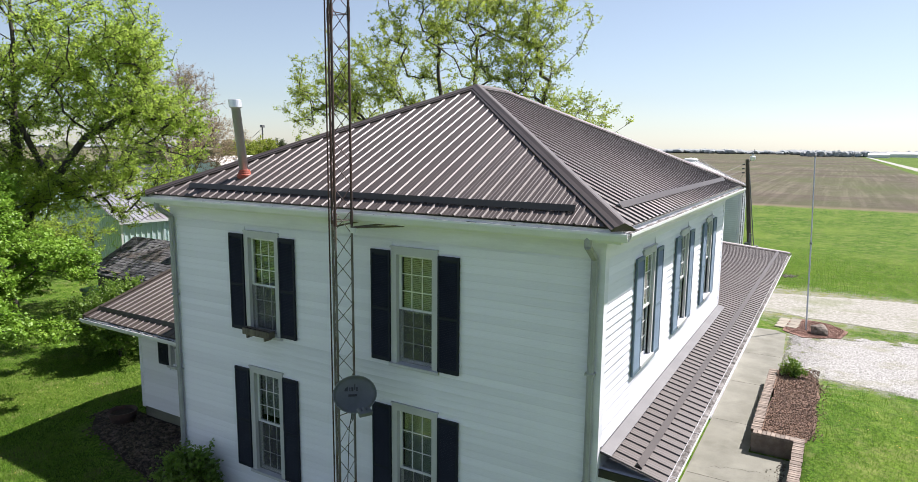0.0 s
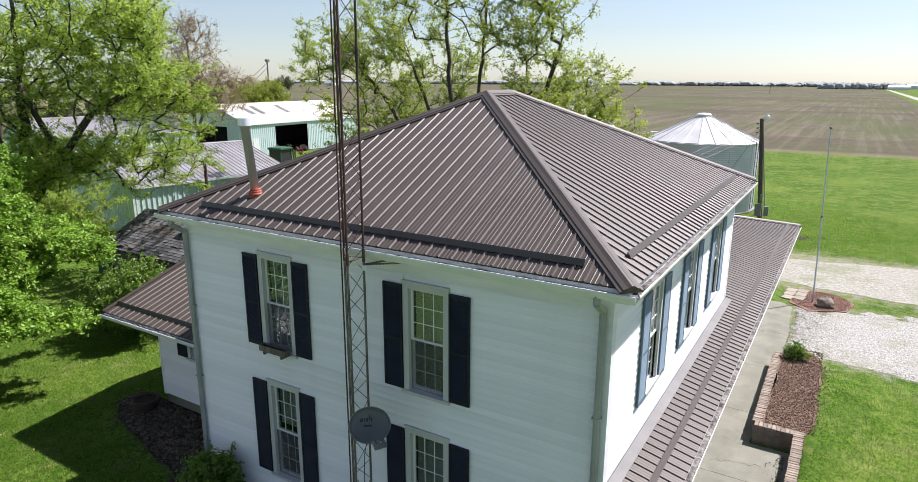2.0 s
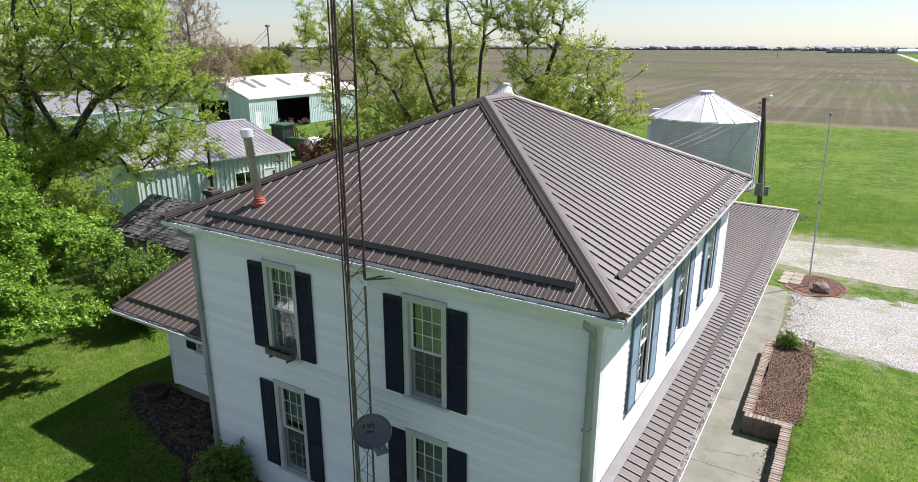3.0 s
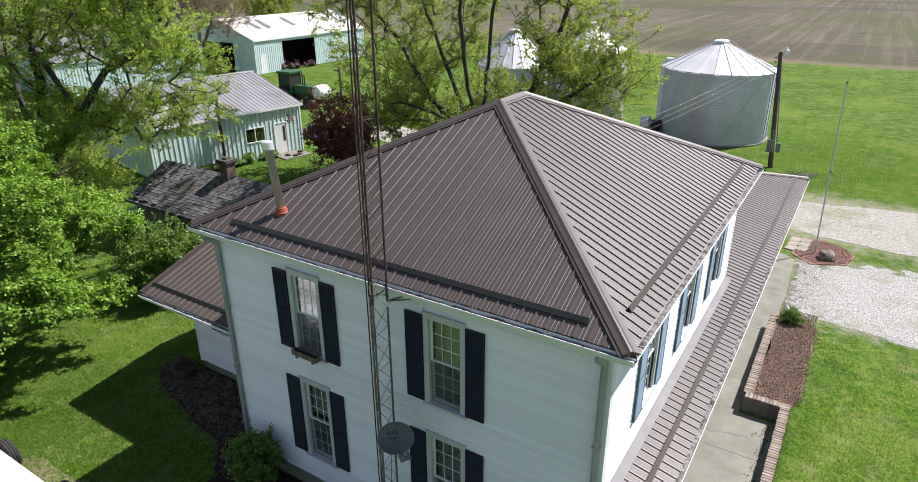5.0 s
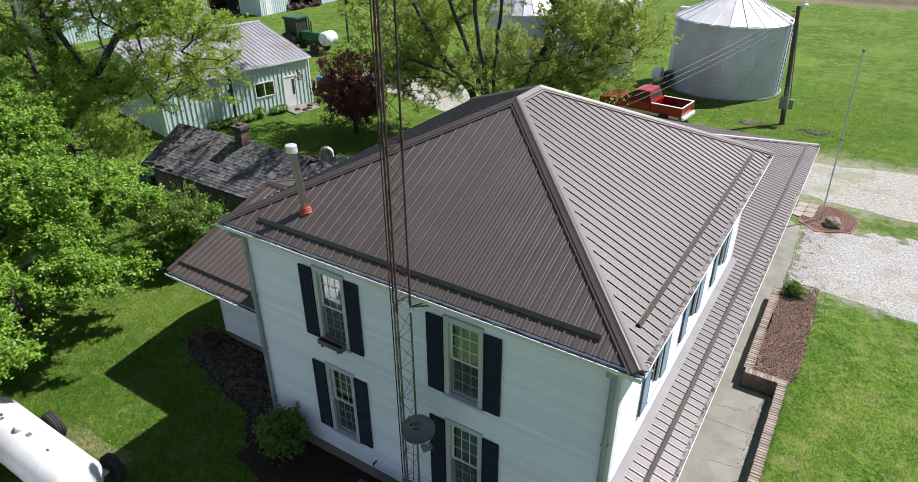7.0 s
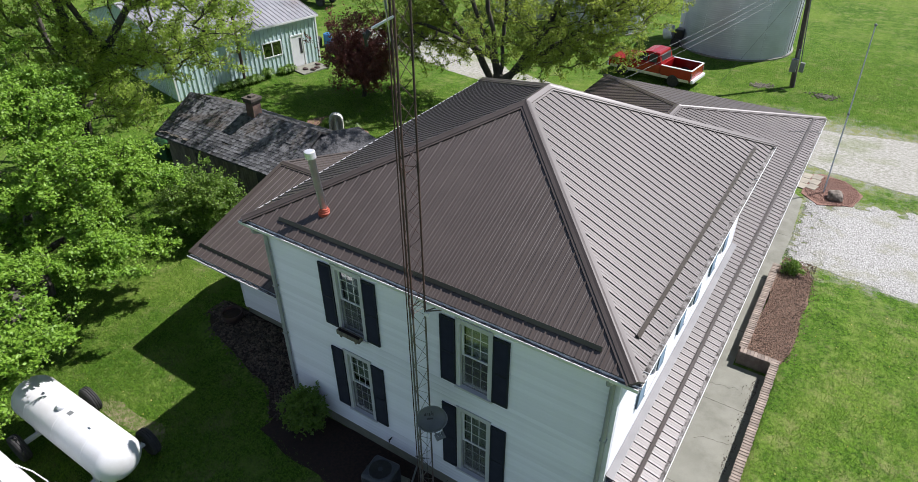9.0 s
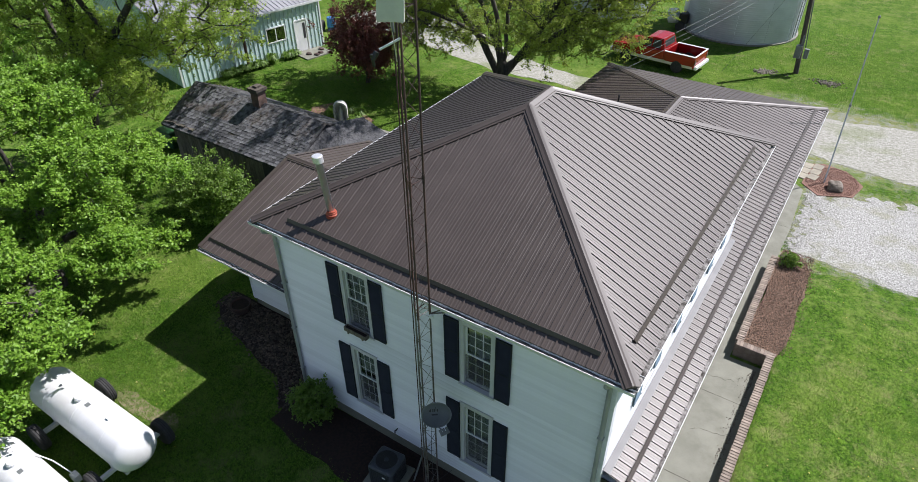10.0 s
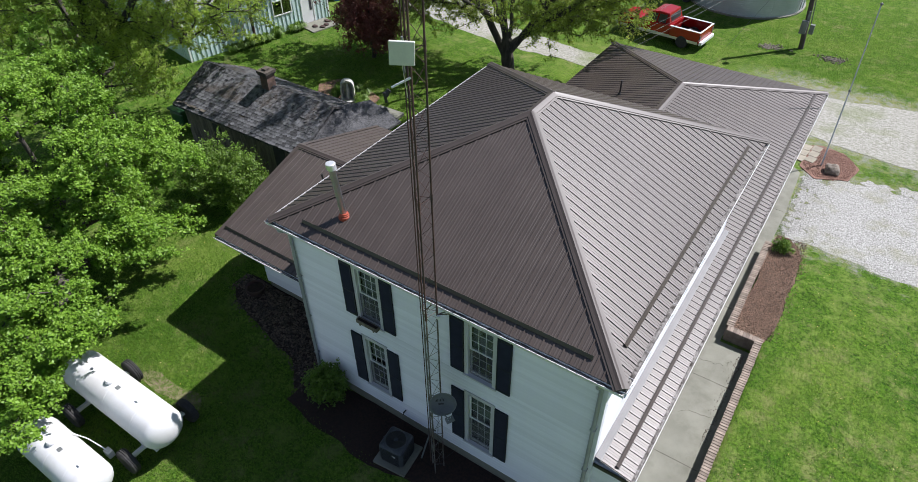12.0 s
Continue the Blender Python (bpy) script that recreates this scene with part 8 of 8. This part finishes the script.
# shingles on the old roof: the lower courses singly, the rest joined
kk = math.hypot(1, OS)
up_v, nr_v = Vector((0, 1, OS)).normalized(), Vector((0, -OS, 1)).normalized()
sh_mesh = mesh_of(box(bmesh.new(), 0, 0.19, 0, 0.2, 0, 0.012), "shingle")
sh_mesh.materials.append(SHINGLE)
slope = Matrix(((1, 0, 0, 0), (0, up_v.y, nr_v.y, 0), (0, up_v.z, nr_v.z, 0), (0, 0, 0, 1)))
joined = bmesh.new()
count = 0
row = 0
v = 0.0
span = (ORY - OY) * kk
while v < span - 0.1:
    x = OX0 + (0.1 if row % 2 else 0.0)
    while x < OX1 - 0.25:
        if rnd.random() > 0.035:
            p = Vector((x + rnd.uniform(-0.012, 0.012), OY, OE)) + up_v * (v + rnd.uniform(-0.012, 0.012)) + nr_v * (0.006 + rnd.uniform(0, 0.012))
            m = Matrix.Translation(p) @ slope @ Matrix.Rotation(rnd.uniform(-0.03, 0.03), 4, "Z") @ Matrix.Rotation(-0.05 + rnd.uniform(-0.03, 0.01), 4, "X")
            if count < 300:
                ob = part("shingle", sh_mesh, SHINGLE, old_roof)
                ob.matrix_basis = m
                count += 1
            else:
                box(joined, 0, 0.19, 0, 0.2, 0, 0.012, m)
        x += 0.2
    v += 0.15
    row += 1
tagged(part("shingles", joined, SHINGLE, old_roof), kind="stuff")


def lawn(name, label, spots, count, seed, height=0.07):
    """Short blades of grass over a stretch of lawn."""
    g = np.random.RandomState(seed)
    pts = []
    for cx, cy, rx, ry, w in spots:
        k = int(count * w)
        pts.append(np.stack([cx + g.normal(size=k) * rx, cy + g.normal(size=k) * ry, np.zeros(k)], axis=1))
    p = np.concatenate(pts)
    x, y = p[:, 0], p[:, 1]
    jag = g.uniform(-0.22, 0.12, len(x))
    house = (x > -9.6) & (x < 2.1) & (y > -1.05 + jag) & (y < 23.6) | (x > -13.9) & (x < -9.0) & (y > 2.2) & (y < 23.6)
    line = np.where(x < -10.6, 0.5 - (x + 14.4) * 0.2, -0.25 - (x + 10.6) * 0.6)
    beds = (x > -14.7 + jag) & (x < -9.0) & (y > line + jag + 0.1) & (y < 2.4) | (x > 0.5) & (x < 2.35) & (y > 8.5) & (y < 15.5) | (x > 0.5) & (x < 2.9) & (y > 20.4) & (y < 23.6) | (x > -25) & (x < -14.5) & (y > 7.0) & (y < 12)
    lanes = (x > 0.8) & (y > 15.2) & (y < 21.2) | (y > 23.6) & (y < 30.0) & (x > -34)
    p = p[~(house | beds | lanes)]
    p[:, 2] = [bank_z(*q[:2]) if 1.9 < q[0] < 7.4 and -5 < q[1] < 15.6 else 0.0 for q in p]
    k = len(p)
    a = g.uniform(0, 2 * np.pi, k)
    d = np.stack([np.cos(a), np.sin(a), np.zeros(k)], axis=1)
    s = np.stack([-np.sin(a), np.cos(a), np.zeros(k)], axis=1) * g.uniform(0.006, 0.014, k)[:, None]
    top = p + d * g.uniform(0.0, 0.05, k)[:, None]
    top[:, 2] += height * g.uniform(0.5, 1.3, k)
    v = np.stack([p - s, p + s, top], axis=1).reshape(-1, 3)
    me = bpy.data.meshes.new(name)
    me.vertices.add(3 * k)
    me.vertices.foreach_set("co", v.ravel())
    me.loops.add(3 * k)
    me.loops.foreach_set("vertex_index", np.arange(3 * k))
    me.polygons.add(k)
    me.polygons.foreach_set("loop_start", np.arange(0, 3 * k, 3))
    me.polygons.foreach_set("loop_total", np.full(k, 3))
    me.update()
    return tagged(part(name, me, GRASS), label, "grass", kind="stuff")


GRASS = leaf_mat("grass_blades", (0.058, 0.135, 0.012), (0.165, 0.255, 0.042), 0.55, 0.08)
lawn("grass", "short mown grass beside the house", [(-14, -3.5, 4.5, 3.5, 0.4), (-19, 3, 4, 3.5, 0.15), (4.5, 7, 2.6, 5.5, 0.14)], 330000, 5, 0.05)
lawn("grass", "short mown grass behind the outbuilding", [(-22, 16, 5.5, 4.5, 0.6), (0, 36, 6, 5, 0.4)], 190000, 6, 0.06)
rnd = random.Random(88)
verts, faces = [], []
for x0, x1, y0, y1, k in ((-18.0, -10.5, -6.5, 3.5, 130), (2.6, 7.5, 1.0, 14.0, 110), (-27.0, -17.0, 12.5, 21.0, 60)):
    for i in range(k):
        x, y, r = rnd.uniform(x0, x1), rnd.uniform(y0, y1), rnd.uniform(0.010, 0.019)
        if -15.2 < x < -9.0 and y > -1.0 or -15.6 < x < -11.0 and -7.0 < y < -3.4:
            continue
        z = (bank_z(x, y) if x > 2 else 0.0) + 0.06
        j = len(verts)
        verts += [(x + r * math.cos(a), y + r * math.sin(a), z) for a in (0, 1.05, 2.09, 3.14, 4.19, 5.24)] + [(x, y, z + 0.012)]
        faces += [(j + q, j + (q + 1) % 6, j + 6) for q in range(6)]
tagged(part("dandelions", raw("dandelions", verts, faces), DANDELION), "scattered yellow dandelion heads in the mown lawn", "flowers", kind="stuff")
